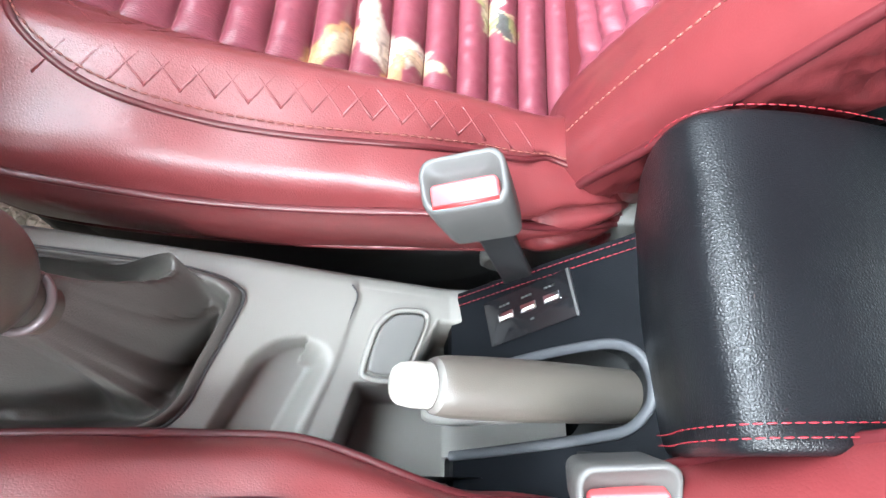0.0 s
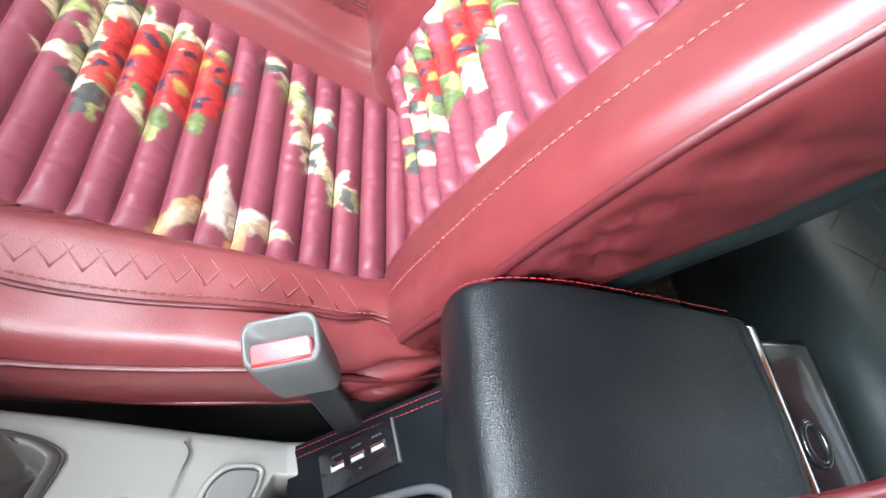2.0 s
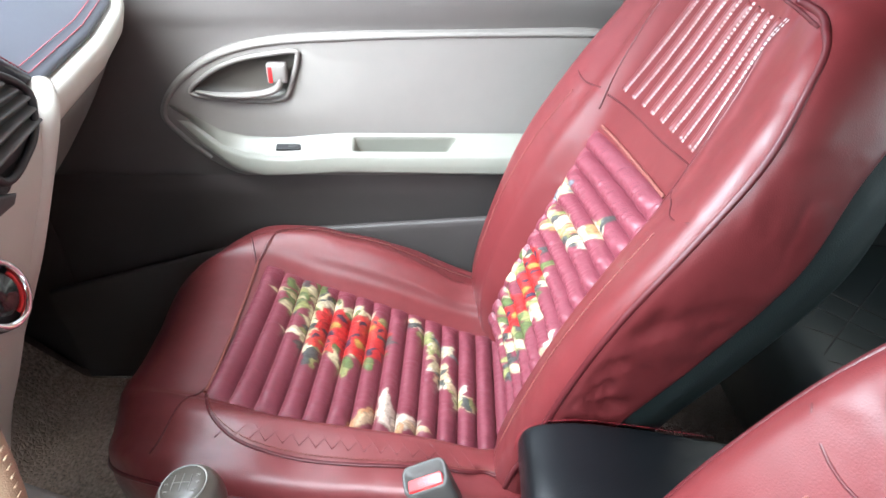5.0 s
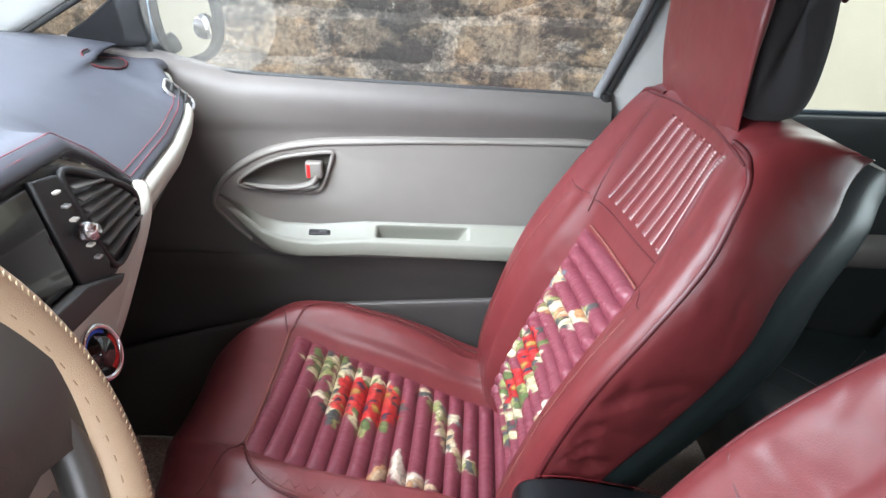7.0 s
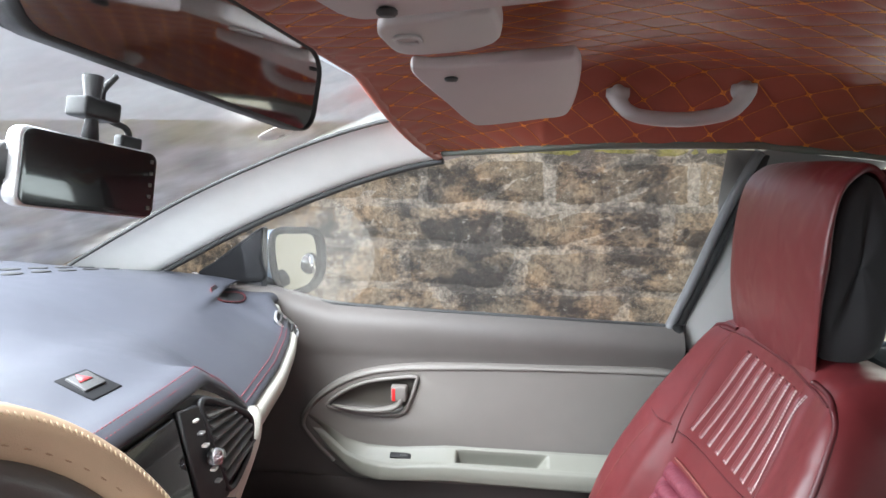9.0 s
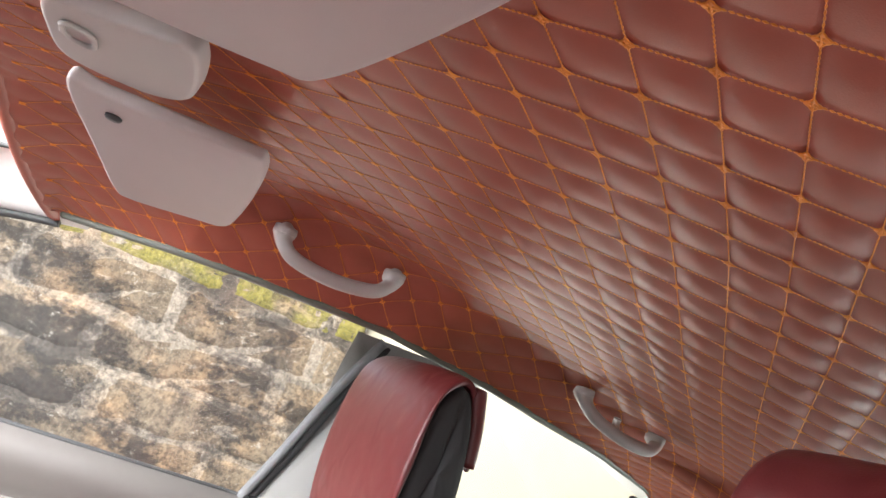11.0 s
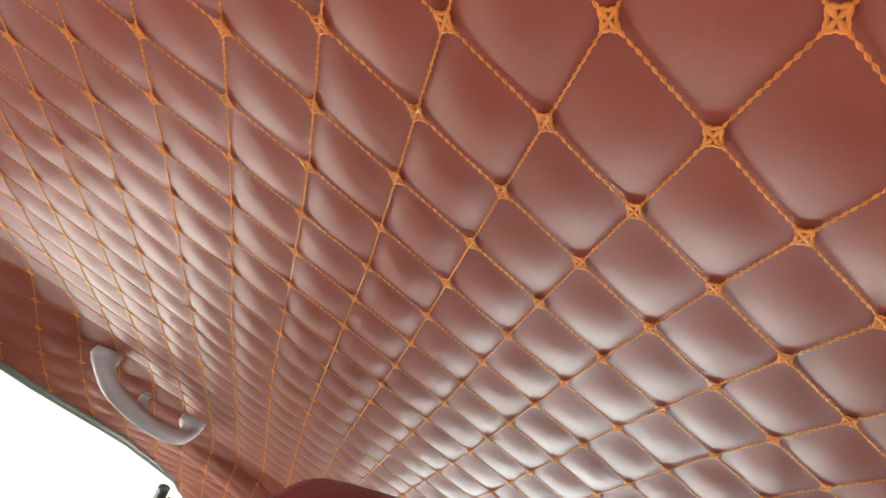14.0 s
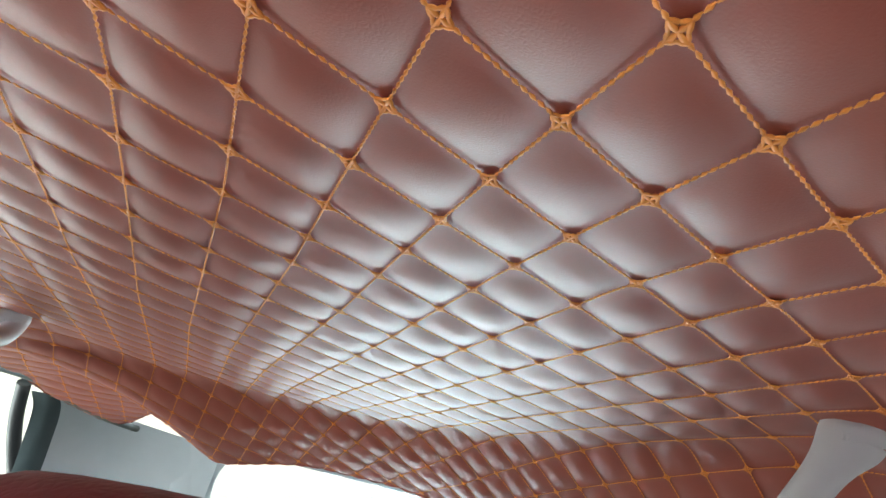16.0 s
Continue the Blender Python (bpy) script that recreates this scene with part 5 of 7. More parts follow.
for k in range(8):
    f = k / 7
    part("stripe_ridge", tube(back_line([(0.762 - 0.014 * f, -0.088 + 0.195 * f), (0.82, -0.098 + 0.178 * f), (0.88, -0.107 + 0.163 * f)], 30, -0.0035), 0.0052, 8), RED, backrest)
    for d in (-0.0014, 0.0014):
        line = back_line([(0.762 - 0.014 * f, -0.100 + d + 0.20 * f), (0.82, -0.110 + d + 0.18 * f), (0.883, -0.118 + d + 0.165 * f)], 60, 0.0012)
        part("white_stitching", stitches(line, 0.0042, 0.0034, 0.0005, 5), WHITE_THREAD, backrest, "row of white decorative stitching")
# fine diamond lines pressed into the inner slopes of the bolsters
for sgn in (-1,):
    lines = []
    for k in range(-2, 20):
        x = 0.06 + 0.0165 * k
        for dx in (-0.050, 0.050):
            pts = [(x, sgn * 0.138), (x + dx * 0.5, sgn * 0.166), (x + dx, sgn * 0.194)]
            if all(0.065 < p[0] < 0.345 for p in pts):
                line = np.array(cushion_line(pts, 15, -0.0006))
                line[:, 2] += 0.0005 * np.abs(np.linspace(-1, 1, 15)) ** 1.5
                lines.append(tube(line, 0.0008, 6))
    tagged(part("quilt_line", joined(lines), RED, cushion, "pale diamond lines pressed into the bolster"), kind="stuff")
# black back shell, side skirt and rails
shell_rows = []
for r in BK[4:112]:
    x, z, hw, fc, fs, fp, fe = r
    c = np.array([x, SEAT, z])
    ring = [(-(hw - 0.010), fe + 0.004), (-(hw - 0.012), fe - 0.03), (-(hw - 0.05), fe - 0.07), (0, fe - 0.085), (hw - 0.05, fe - 0.07), (hw - 0.012, fe - 0.03), (hw - 0.010, fe + 0.004)]
    shell_rows.append([c + NORMAL * f + np.array([0, w, 0]) for w, f in spline(ring, 30)])
part("back_shell", from_grid(np.array(shell_rows)), REAR_LEATHER, seat, "black leather-look back of the seat")
skirt = [[(r[0] + (0.02 if r[0] < 0 else 0), SEAT + sg * (r[6] - 0.018 - 0.012 * v), r[5] + 0.012 - 0.17 * v * min(1, (r[0] + 0.14) * 8)) for v in np.linspace(0, 1, 6)] for sg in (-1,) for r in CUSH[4:133]]
part("side_skirt", from_grid(np.array(skirt)), CHARCOAL, seat, "grey plastic side skirt")
skirt = [[(r[0] + (0.02 if r[0] < 0 else 0), SEAT + (r[6] - 0.018 - 0.012 * v), r[5] + 0.012 - 0.17 * v * min(1, (r[0] + 0.14) * 8)) for v in np.linspace(0, 1, 6)] for r in CUSH[4:133]]
part("side_skirt", from_grid(np.array(skirt)), CHARCOAL, seat)
for y in (SEAT - 0.19, SEAT + 0.19):
    part("rail", box((-0.06, y - 0.02, 0.058), (0.42, y + 0.02, 0.12), 0.004), BLACK_PLASTIC, seat, "black seat rail")
    part("rail_bracket", box((0.0, y - 0.015, 0.11), (0.36, y + 0.015, 0.34), 0.01), BLACK_PLASTIC, seat)
part("hinge_cover", slab([(a, SEAT - 0.222, b) for a, b in spline([(0.33, 0.30), (0.36, 0.36), (0.41, 0.40), (0.45, 0.38), (0.45, 0.31), (0.40, 0.27)], 30, True)], 0.02, (0, 1, 0), 0.004), LIGHT_GREY, seat, "pale grey hinge cover")

# head restraint: black core, red band over front and top, flap hanging behind
HEAD_X, HEAD_Y, HEAD_UP = -0.016, SEAT + 0.024, 0.013
HEAD = [(0.612, 0.900, 0.128), (0.604, 0.93, 0.131), (0.601, 0.98, 0.132), (0.604, 1.04, 0.131), (0.612, 1.085, 0.131), (0.628, 1.102, 0.132), (0.640, 1.104, 0.130), (0.650, 1.092, 0.133), (0.661, 1.05, 0.138), (0.668, 0.98, 0.14), (0.664, 0.92, 0.138), (0.645, 0.90, 0.136)]
hr = spline([(x + HEAD_X, z + HEAD_UP, w) for x, z, w in HEAD], 64, True)
hc = hr[:, :2].mean(0)
rows = []
for f, wf in ((0.0, 0.99), (0.55, 0.99), (0.82, 0.975), (0.94, 0.93), (0.97, 0.85)):
    rows.append([(hc[0] + (x - hc[0]) * f, HEAD_Y - hw * wf, hc[1] + (z - hc[1]) * f) for x, z, hw in hr])
for f, wf in ((0.97, -0.85), (0.94, -0.93), (0.82, -0.975), (0.55, -0.99), (0.0, -0.99)):
    rows.append([(hc[0] + (x - hc[0]) * f, HEAD_Y - hw * wf, hc[1] + (z - hc[1]) * f) for x, z, hw in hr])
head = part("head_restraint", from_grid(np.array(rows), closed_v=True), BLACK_FABRIC, seat, "black fabric head restraint")
band_path = spline([(0.602, 0.885, 0.120), (0.597, 0.93, 0.127), (0.595, 0.98, 0.130), (0.598, 1.04, 0.130), (0.608, 1.087, 0.128), (0.627, 1.108, 0.126), (0.640, 1.110, 0.124), (0.651, 1.101, 0.123)], 44) + np.array([HEAD_X, HEAD_UP, 0])
band = []
for x, z, hw in band_path:
    d = np.array([hc[0] - x, hc[1] - z])
    d /= np.linalg.norm(d)
    out = []
    for w, q in ((-1.0, 0.008), (-1.02, 0.004), (-0.97, -0.001), (-0.6, -0.004), (0, -0.005), (0.6, -0.004), (0.97, -0.001), (1.02, 0.004), (1.0, 0.008)):
        out.append((x + d[0] * q, HEAD_Y + hw * w, z + d[1] * q))
    band.append(spline(out, 30))
part("cover_band", from_grid(np.array(band)), RED_SIDE, head, "red leather band over the head restraint")
flap = []
for v in np.linspace(0, 1, 14):
    z = 1.106 + HEAD_UP - 0.085 * v
    flap.append([(0.650 + HEAD_X + 0.014 * math.sin(v * 1.6) + q, HEAD_Y + w * (0.123 + 0.005 * v), z) for w, q in ((-1, 0.0), (-1.02, 0.010), (-0.9, 0.022), (0, 0.024), (0.9, 0.022), (1.02, 0.010), (1, 0.0), (0.9, -0.004), (0, -0.003), (-0.9, -0.004))])
part("cover_flap", from_grid(np.array(flap), closed_v=True, cap=True), RED_SIDE, head, "red leather flap behind the head restraint")
part("flap_edge", tube([(0.668 + HEAD_X, HEAD_Y + w, 1.020 + HEAD_UP) for w in np.linspace(-0.128, 0.128, 10)], 0.004, 8), PIPING, head)

driver_seat = copy_thing(seat, Matrix.Translation((-0.005, 2 * MID - 0.002, -0.012)) @ Matrix.Diagonal((1, -1, 1, 1)) @ Matrix.Translation((0.2, SEAT, 0.06)))
driver_seat.name = "car_seat.001"
driver_seat["label"] = "red leather driver seat beside the centre console"
# its worn cover is drawn in towards the hinge, and its back leans a little further
for child in driver_seat.children_recursive:
    lead = child if child.parent == driver_seat else child.parent
    if lead.name.startswith("cushion"):
        child.data = child.data.copy()
        for v in child.data.vertices:
            if v.co.y < SEAT:
                v.co.y += 0.030 * ramp((v.co.x - 0.20) / 0.12) * ramp((SEAT - v.co.y) / 0.1)
for child in driver_seat.children:
    if child.name.startswith("head_restraint"):
        child.location.z += 0.018  # drawn out one notch
        child.location.x -= 0.030
        child.location.y += 0.008
    elif child.name.startswith(("backrest", "back_shell")):
        child.location.x += 0.016
        child.location.y -= 0.005
# ---- centre console ----
console = thing("centre_console", (0.12, 0.045, 0.06), "warm grey plastic centre console with cup recess", "centre console")


def console_z(x):
    return float(np.interp(x, (-0.16, -0.08, 0.0, 0.06, 0.165, 0.235, 0.30, 0.5), (0.60, 0.515, 0.462, 0.445, 0.405, 0.372, 0.345, 0.33)))


GAITER_C = np.array([0.100, 0.037])
GAITER = spline([(-0.03, -0.006), (-0.036, 0.04), (-0.028, 0.084), (0.03, 0.087), (0.09, 0.088), (0.129, 0.0878), (0.1524, 0.0848), (0.1645, 0.0795), (0.168, 0.0725), (0.1617, 0.0521), (0.1528, 0.0289), (0.1465, 0.0118), (0.1374, 0.0006), (0.1235, -0.0052), (0.09, -0.0072), (0.03, -0.0075)], 200, True)
JOINT = spline([(0.2030, -0.012), (0.2080, 0.004), (0.2162, 0.0239), (0.2234, 0.0452), (0.2308, 0.0716), (0.2345, 0.084), (0.2330, 0.091), (0.2240, 0.099)], 60)


def joint_x(y):
    return float(np.interp(y, JOINT[:52, 1], JOINT[:52, 0]))


def tray_edge(x, y):
    """How far a place lies inside the deep rear tray, past its edge."""
    low = min(0.031 - y, x - 0.2250 - 0.32 * y)
    back = min(0.0775 - y, x - 0.2640 - 0.58 * (y - 0.0304))
    return max(low, back)


def recess(x, y):
    """Hollows of the console top: gaiter well, oval coin tray, rear tray."""
    # the oval lies aslant, with a steep front wall and a soft rear one
    ax = 0.1945 + 0.44 * (y - 0.03)
    u, v = (x - ax) * 0.915, (y - 0.014) / 0.915
    d = math.hypot(u, max(0.0, abs(v) - 0.024))
    inside = (0.0222 - d) / 0.0222
    depth = 0.020 * ramp(inside / (0.20 if u < 0 else 0.85)) if inside > 0 else 0.0
    w = np.array([x, y]) - GAITER_C
    g = np.hypot(*w) / np.interp(math.atan2(w[1], w[0]), GAITER_A, GAITER_R)
    depth += 0.05 * ramp((0.95 - g) / 0.06)
    past = x - joint_x(y)
    depth += 0.0022 * ramp(past / 0.003)
    return depth + 0.060 * ramp(tray_edge(x, y) / 0.007)


wv = GAITER - GAITER_C
order = np.argsort(np.arctan2(wv[:, 1], wv[:, 0]))
GAITER_A, GAITER_R = np.arctan2(wv[:, 1], wv[:, 0])[order], np.hypot(wv[:, 0], wv[:, 1])[order]
cg = []
for x in np.concatenate([np.linspace(-0.15, 0.14, 70), np.linspace(0.1415, 0.40, 190)]):
    zt = console_z(x)
    row = []
    edge_r, edge_l = 0.094 + 0.02 * max(0, -x), -0.030 - 0.02 * max(0, -x)
    for y in [edge_l - 0.012, edge_l - 0.010, edge_l - 0.004] + list(np.linspace(edge_l, edge_r, 110)) + [edge_r + 0.006, edge_r + 0.012, edge_r + 0.014]:
        if y < edge_l:
            z = zt - 0.012 - (0.30 if y < edge_l - 0.011 else 0.01)
        elif y > edge_r:
            z = zt - (0.006 if y < edge_r + 0.008 else 0.02 if y < edge_r + 0.013 else 0.32)
        else:
            z = zt - recess(x, y) - 0.004 * abs((y - 0.032) / 0.062) ** 4
        row.append((x, y, max(z, 0.06)))
    cg.append(row)
part("console_body", from_grid(np.array(cg)), LIGHT_GREY, console, "light warm grey console moulding")
part("console_joint", tube([(x, y, console_z(x) - 0.0012) for x, y in JOINT[4:54]], 0.0006, 5), CHARCOAL, console)
lid = spline([(0.2500, 0.0655), (0.2585, 0.0745), (0.2690, 0.0772), (0.2785, 0.0765), (0.2790, 0.0700), (0.2745, 0.0580), (0.2690, 0.0457), (0.2625, 0.0372), (0.2530, 0.0352), (0.2440, 0.0368), (0.2425, 0.0410), (0.2455, 0.0530)], 60, True)
lid_c = lid.mean(0)
part("blank_cover", slab([(x, y, console_z(x) - 0.0004) for x, y in lid], 0.004, (0.42, 0, 1), 0.0016), mat("blank_grey", (0.105, 0.103, 0.098), 0.5, vary=0.06, grain=0.3, grain_scale=1700, kind="noise"), console, "darker grey blanking cover in the rear tray")
part("cover_rim", tube([(x, y, console_z(x) - 0.0012) for x, y in lid_c + (lid - lid_c) * 1.16], 0.0022, 8, closed=True), LIGHT_GREY, console)

# gear lever: gaiter frame, gaiter, knob
gear = thing("gear_lever", (0.09, 0.035, 0.45), "taupe gear knob on a grey leather gaiter", "gear lever")
fr = GAITER
gc = GAITER_C
part("gaiter_frame", tube([(*(gc + (p - gc) * 1.012), console_z(p[0]) + 0.0006) for p in fr], 0.0013, 8, closed=True), BODY, gear, "dark joint round the gaiter")


def crest_fold(deg, f):
    """Stiff leather folds of the gaiter: one tall crest with a hollow under it, and lesser ones round it."""
    out = 0.0
    for at, size, left, right, mid, reach in ((44, 0.046, 40, 11, 0.64, 0.33), (0, -0.022, 26, 30, 0.62, 0.34), (-48, 0.014, 12, 30, 0.56, 0.26), (-95, -0.016, 30, 34, 0.60, 0.30), (-140, 0.014, 30, 26, 0.55, 0.3), (110, 0.013, 26, 36, 0.60, 0.32), (165, 0.015, 30, 30, 0.55, 0.3)):
        d = (deg - at + 180 + 26 * (0.6 - f)) % 360 - 180
        d = d / left if d > 0 else -d / right
        out += size * max(0.0, 1 - d) ** 1.15 * math.exp(-((f - mid) / reach) ** 4)
    return out


rows = []
for f, dz in ((1.006, -0.004), (1.0, 0.003), (0.975, 0.0062), (0.945, 0.0066), (0.91, 0.0045), (0.875, -0.003), (0.84, -0.012), (0.78, -0.022), (0.70, -0.026), (0.62, -0.024), (0.53, -0.014), (0.44, 0.002), (0.36, 0.026), (0.29, 0.056), (0.235, 0.082), (0.19, 0.100)):
    row = []
    for x, y in fr:
        deg = math.degrees(math.atan2(y - gc[1], x - gc[0]))
        fold = crest_fold(deg, f) if f < 0.89 else 0.0
        fold += 0.0035 * noise.noise(Vector((x * 45, y * 45, f * 7))) * (f < 0.86)
        px, py = gc + (np.array([x, y]) - gc) * (f + fold * 2.2)
        row.append((px + 0.010 * (1 - f), py, console_z(0.06 + (px - 0.06) * min(f, 1)) + dz + fold))
    rows.append(row)
gm = to_bm(from_grid(spline(np.array(rows).reshape(len(rows), -1), 80).reshape(80, len(fr), 3), closed_v=True))
part("gaiter", gm, BOOT, gear, "creased grey leather gaiter with a padded rim")
KN = np.array([0.110, 0.036, 0.570])
prof = [(0.0, 0.026), (0.009, 0.0255), (0.017, 0.0235), (0.0235, 0.017), (0.0262, 0.006), (0.0258, -0.006), (0.0225, -0.017), (0.017, -0.025), (0.0125, -0.031), (0.0105, -0.040), (0.0105, -0.052)]
pr = spline(prof, 50)
tiltk = pose(*KN, 0, -8, 0) @ Matrix.Scale(0.96, 4)
kb = to_bm(from_grid(np.array([[(r * math.cos(a), r * math.sin(a), z) for a in np.linspace(0, 2 * math.pi, 36, endpoint=False)] for r, z in pr]), closed_v=True))
knob = part("knob", placed(kb, tiltk), mat("dark_taupe_plastic", (0.050, 0.043, 0.034), 0.36, vary=0.08, grain=0.2, grain_scale=1400, kind="noise"), gear, "smooth taupe gear knob")
part("collar", placed(to_bm(tube([(0.0118 * math.cos(a), 0.0118 * math.sin(a), -0.041) for a in np.linspace(0, 2 * math.pi, 30, endpoint=False)], 0.0020, 8, closed=True)), tiltk), mat("collar_grey", (0.16, 0.13, 0.13), 0.4, metal=0.4), gear, "dull silvery collar under the knob")
rim_ = [(0.0185 * math.cos(a), 0.0185 * math.sin(a), 0.0228) for a in np.linspace(0, 2 * math.pi, 40, endpoint=False)]
part("knob_ring", placed(to_bm(tube(rim_, 0.0007, 6, closed=True)), tiltk), LIGHT_GREY, knob)
for a, b in (((-0.008, 0.0), (0.008, 0.0)), ((-0.007, -0.007), (-0.007, 0.007)), ((0.0, -0.008), (0.0, 0.008)), ((0.007, -0.007), (0.007, 0.007))):
    part("shift_mark", placed(to_bm(tube([(a[0], a[1], 0.0262), ((a[0] + b[0]) / 2, (a[1] + b[1]) / 2, 0.0265), (b[0], b[1], 0.0262)], 0.0004, 5)), tiltk), LIGHT_GREY, knob)


def text_piece(body, size, m, name, material, parent, depth=0.0002):
    cu = bpy.data.curves.new(name, "FONT")
    cu.body, cu.size, cu.align_x, cu.align_y, cu.extrude = body, size, "CENTER", "CENTER", depth
    tmp = bpy.data.objects.new("tmp_text", cu)
    me = bpy.data.meshes.new_from_object(tmp)
    bpy.data.objects.remove(tmp)
    me.transform(m)
    return part(name, me, material, parent, "", False)


for ch, x, y in (("1", -0.0068, 0.0115), ("3", 0.0, 0.0125), ("5", 0.0068, 0.0115), ("2", -0.0068, -0.0115), ("4", 0.0, -0.0125), ("R", 0.0068, -0.0115)):
    text_piece(ch, 0.0046, tiltk @ Matrix.Translation((y * -1.0, -x, 0.0254)) @ pose(0, 0, 0, 0, 0, 90), "shift_figure", LIGHT_GREY, knob)

# handbrake
brake = thing("handbrake", (0.40, 0.018, 0.40), "taupe handbrake lever with white release button", "handbrake")
p0, p1 = np.array([0.256, 0.017, 0.463]), np.array([0.410, 0.018, 0.405])
axis = (p1 - p0) / np.linalg.norm(p1 - p0)
ts = np.array([0.018, 0.020, 0.024, 0.03, 0.05, 0.08, 0.11, 0.14, 0.165, 0.18])
rs = np.array([0.008, 0.0125, 0.0148, 0.0158, 0.0165, 0.0168, 0.0165, 0.016, 0.0155, 0.015])
part("lever", tube(p0 + axis * ts[:, None], rs, 20), TAUPE, brake, "taupe moulded lever")
part("button", tube(p0 + axis * np.array([-0.0006, 0.0, 0.001, 0.004, 0.010, 0.022, 0.026])[:, None], np.array([0.0002, 0.004, 0.0085, 0.0105, 0.0115, 0.0118, 0.0118]), 18), mat("ivory_plastic", (0.33, 0.31, 0.275), 0.4, vary=0.05), brake, "white release button")
part("button_ring", tube(p0 + axis * np.array([0.019, 0.022, 0.025])[:, None], np.array([0.0125, 0.0142, 0.0135]), 20), LIGHT_GREY, brake)

# ---- armrest box ----
arm_box = thing("armrest_box", (0.46, 0.055, 0.06), "black leather armrest box with red stitching and USB sockets", "armrest")
# sloping front deck with the handbrake slot
rim_path = spline([(0.300, 0.0395), (0.3256, 0.0420), (0.353, 0.0458), (0.3774, 0.0472), (0.3880, 0.0455), (0.3955, 0.0390), (0.3995, 0.0272), (0.3995, 0.0164), (0.3965, 0.0068), (0.3880, -0.0022), (0.3735, -0.0056), (0.333, -0.0105), (0.300, -0.0135)], 70)
slot = [(x, y) for x, y in rim_path[::-1] if x > 0.3025]
deck_z = lambda x: 0.335 + (x - 0.303) * 1.06
bm = bmesh.new()
verts_o = [bm.verts.new((x, y, deck_z(x))) for x, y in ((0.302, 0.0397), (0.302, 0.098), (0.345, 0.104), (0.425, 0.114), (0.425, -0.052), (0.302, -0.055), (0.302, -0.0133))]
verts_i = [bm.verts.new((x, y, deck_z(x))) for x, y in slot]
bm.faces.new(verts_o + verts_i)
e = bmesh.ops.extrude_face_region(bm, geom=bm.faces[:])
bmesh.ops.translate(bm, verts=[v for v in e["geom"] if isinstance(v, bmesh.types.BMVert)], vec=(0, 0, -0.02))
bmesh.ops.triangulate(bm, faces=bm.faces[:])
deck = part("front_deck", bm, BLACK_SMOOTH, arm_box, "smooth black leather front deck", False)
part("deck_front", box((0.3025, 0.040, 0.10), (0.312, 0.097, 0.333), 0.003), BLACK_SMOOTH, arm_box)
part("deck_front", box((0.3025, -0.055, 0.10), (0.312, -0.0135, 0.333), 0.003), BLACK_SMOOTH, arm_box)
part("deck_side", slab([(0.304, 0.0985, 0.10), (0.304, 0.0985, 0.333), (0.345, 0.1045, 0.378), (0.425, 0.1145, 0.463), (0.425, 0.1145, 0.10)], 0.006, (0, -1, 0), 0.0), BLACK_SMOOTH, arm_box, "", False)
part("slot_rim", tube([(x, y, deck_z(x) + 0.001) for x, y in rim_path], 0.0033, 10, flat=0.6), mat("slot_grey", (0.042, 0.044, 0.048), 0.45, vary=0.05), arm_box, "grey plastic rim round the handbrake slot")
part("slot_inside", from_grid(np.array([[(x, y, deck_z(x) - d) for x, y in rim_path] for d in (0.0, 0.05, 0.12)])), BODY, arm_box)
for off in (0.0035, 0.0095):
    line = [(x, y - off, deck_z(x) + 0.0006) for x, y in ((0.3035, 0.0985), (0.345, 0.1045), (0.385, 0.1095), (0.42, 0.1135))]
    part("deck_stitching", stitches(line, 0.0042, 0.0033, 0.00034), RED_THREAD, arm_box, "red double stitching")
    line = [(x, -0.053 + off, deck_z(x) + 0.0006) for x in (0.305, 0.37, 0.44)]
    part("deck_stitching", stitches(line, 0.0042, 0.0033, 0.00034), RED_THREAD, arm_box)
part("slot_floor", slab([(0.325 + 0.034 * a, 0.017 + 0.0125 * b, 0.365 + 0.034 * a * 0.9) for a, b in rounded(2, 2, 0.5, 5)], 0.02, (-0.9, 0, 1), 0.004), LIGHT_GREY, arm_box, "pale grey moulding under the handbrake lever")
# USB plate
um = Matrix.Translation((0.3475, 0.0765, deck_z(0.3475) + 0.001)) @ Matrix.Rotation(math.atan(-1.06), 4, "Y") @ Matrix.Rotation(radians(10), 4, "Z")
plate = part("usb_plate", placed(slab([(a, b, 0) for a, b in rounded(0.068, 0.032, 0.002, 3)], 0.0016, (0, 0, 1), 0.0005), um), GLOSS_BLACK, arm_box, "black USB socket plate with three ports")
part("plate_end", placed(box((0.0325, -0.016, 0.0), (0.0345, 0.016, 0.0026), 0.0004), um), CHARCOAL, plate)
for k, px in enumerate((-0.0175, 0.0005, 0.0185)):
    port = part("usb_port", placed(box((px - 0.0062, -0.0016, 0.0006), (px + 0.0062, 0.0042, 0.0026), 0.0004), um), CHROME, plate, "silver USB port")
    part("port_tongue", placed(box((px - 0.0048, -0.0006, 0.0022), (px + 0.0048, 0.0014, 0.0030), 0.0002), um), WHITE_PLASTIC, port)
    for dx in (-0.003, 0.0, 0.003):
        part("print_bar", placed(box((px + dx - 0.0011, 0.0085, 0.0012), (px + dx + 0.0011, 0.0098, 0.0019)), um), CHARCOAL, plate)
part("charge_lamp", placed(box((0.0, -0.0078, 0.0012), (0.0028, -0.0066, 0.0021)), um), BODY, plate)
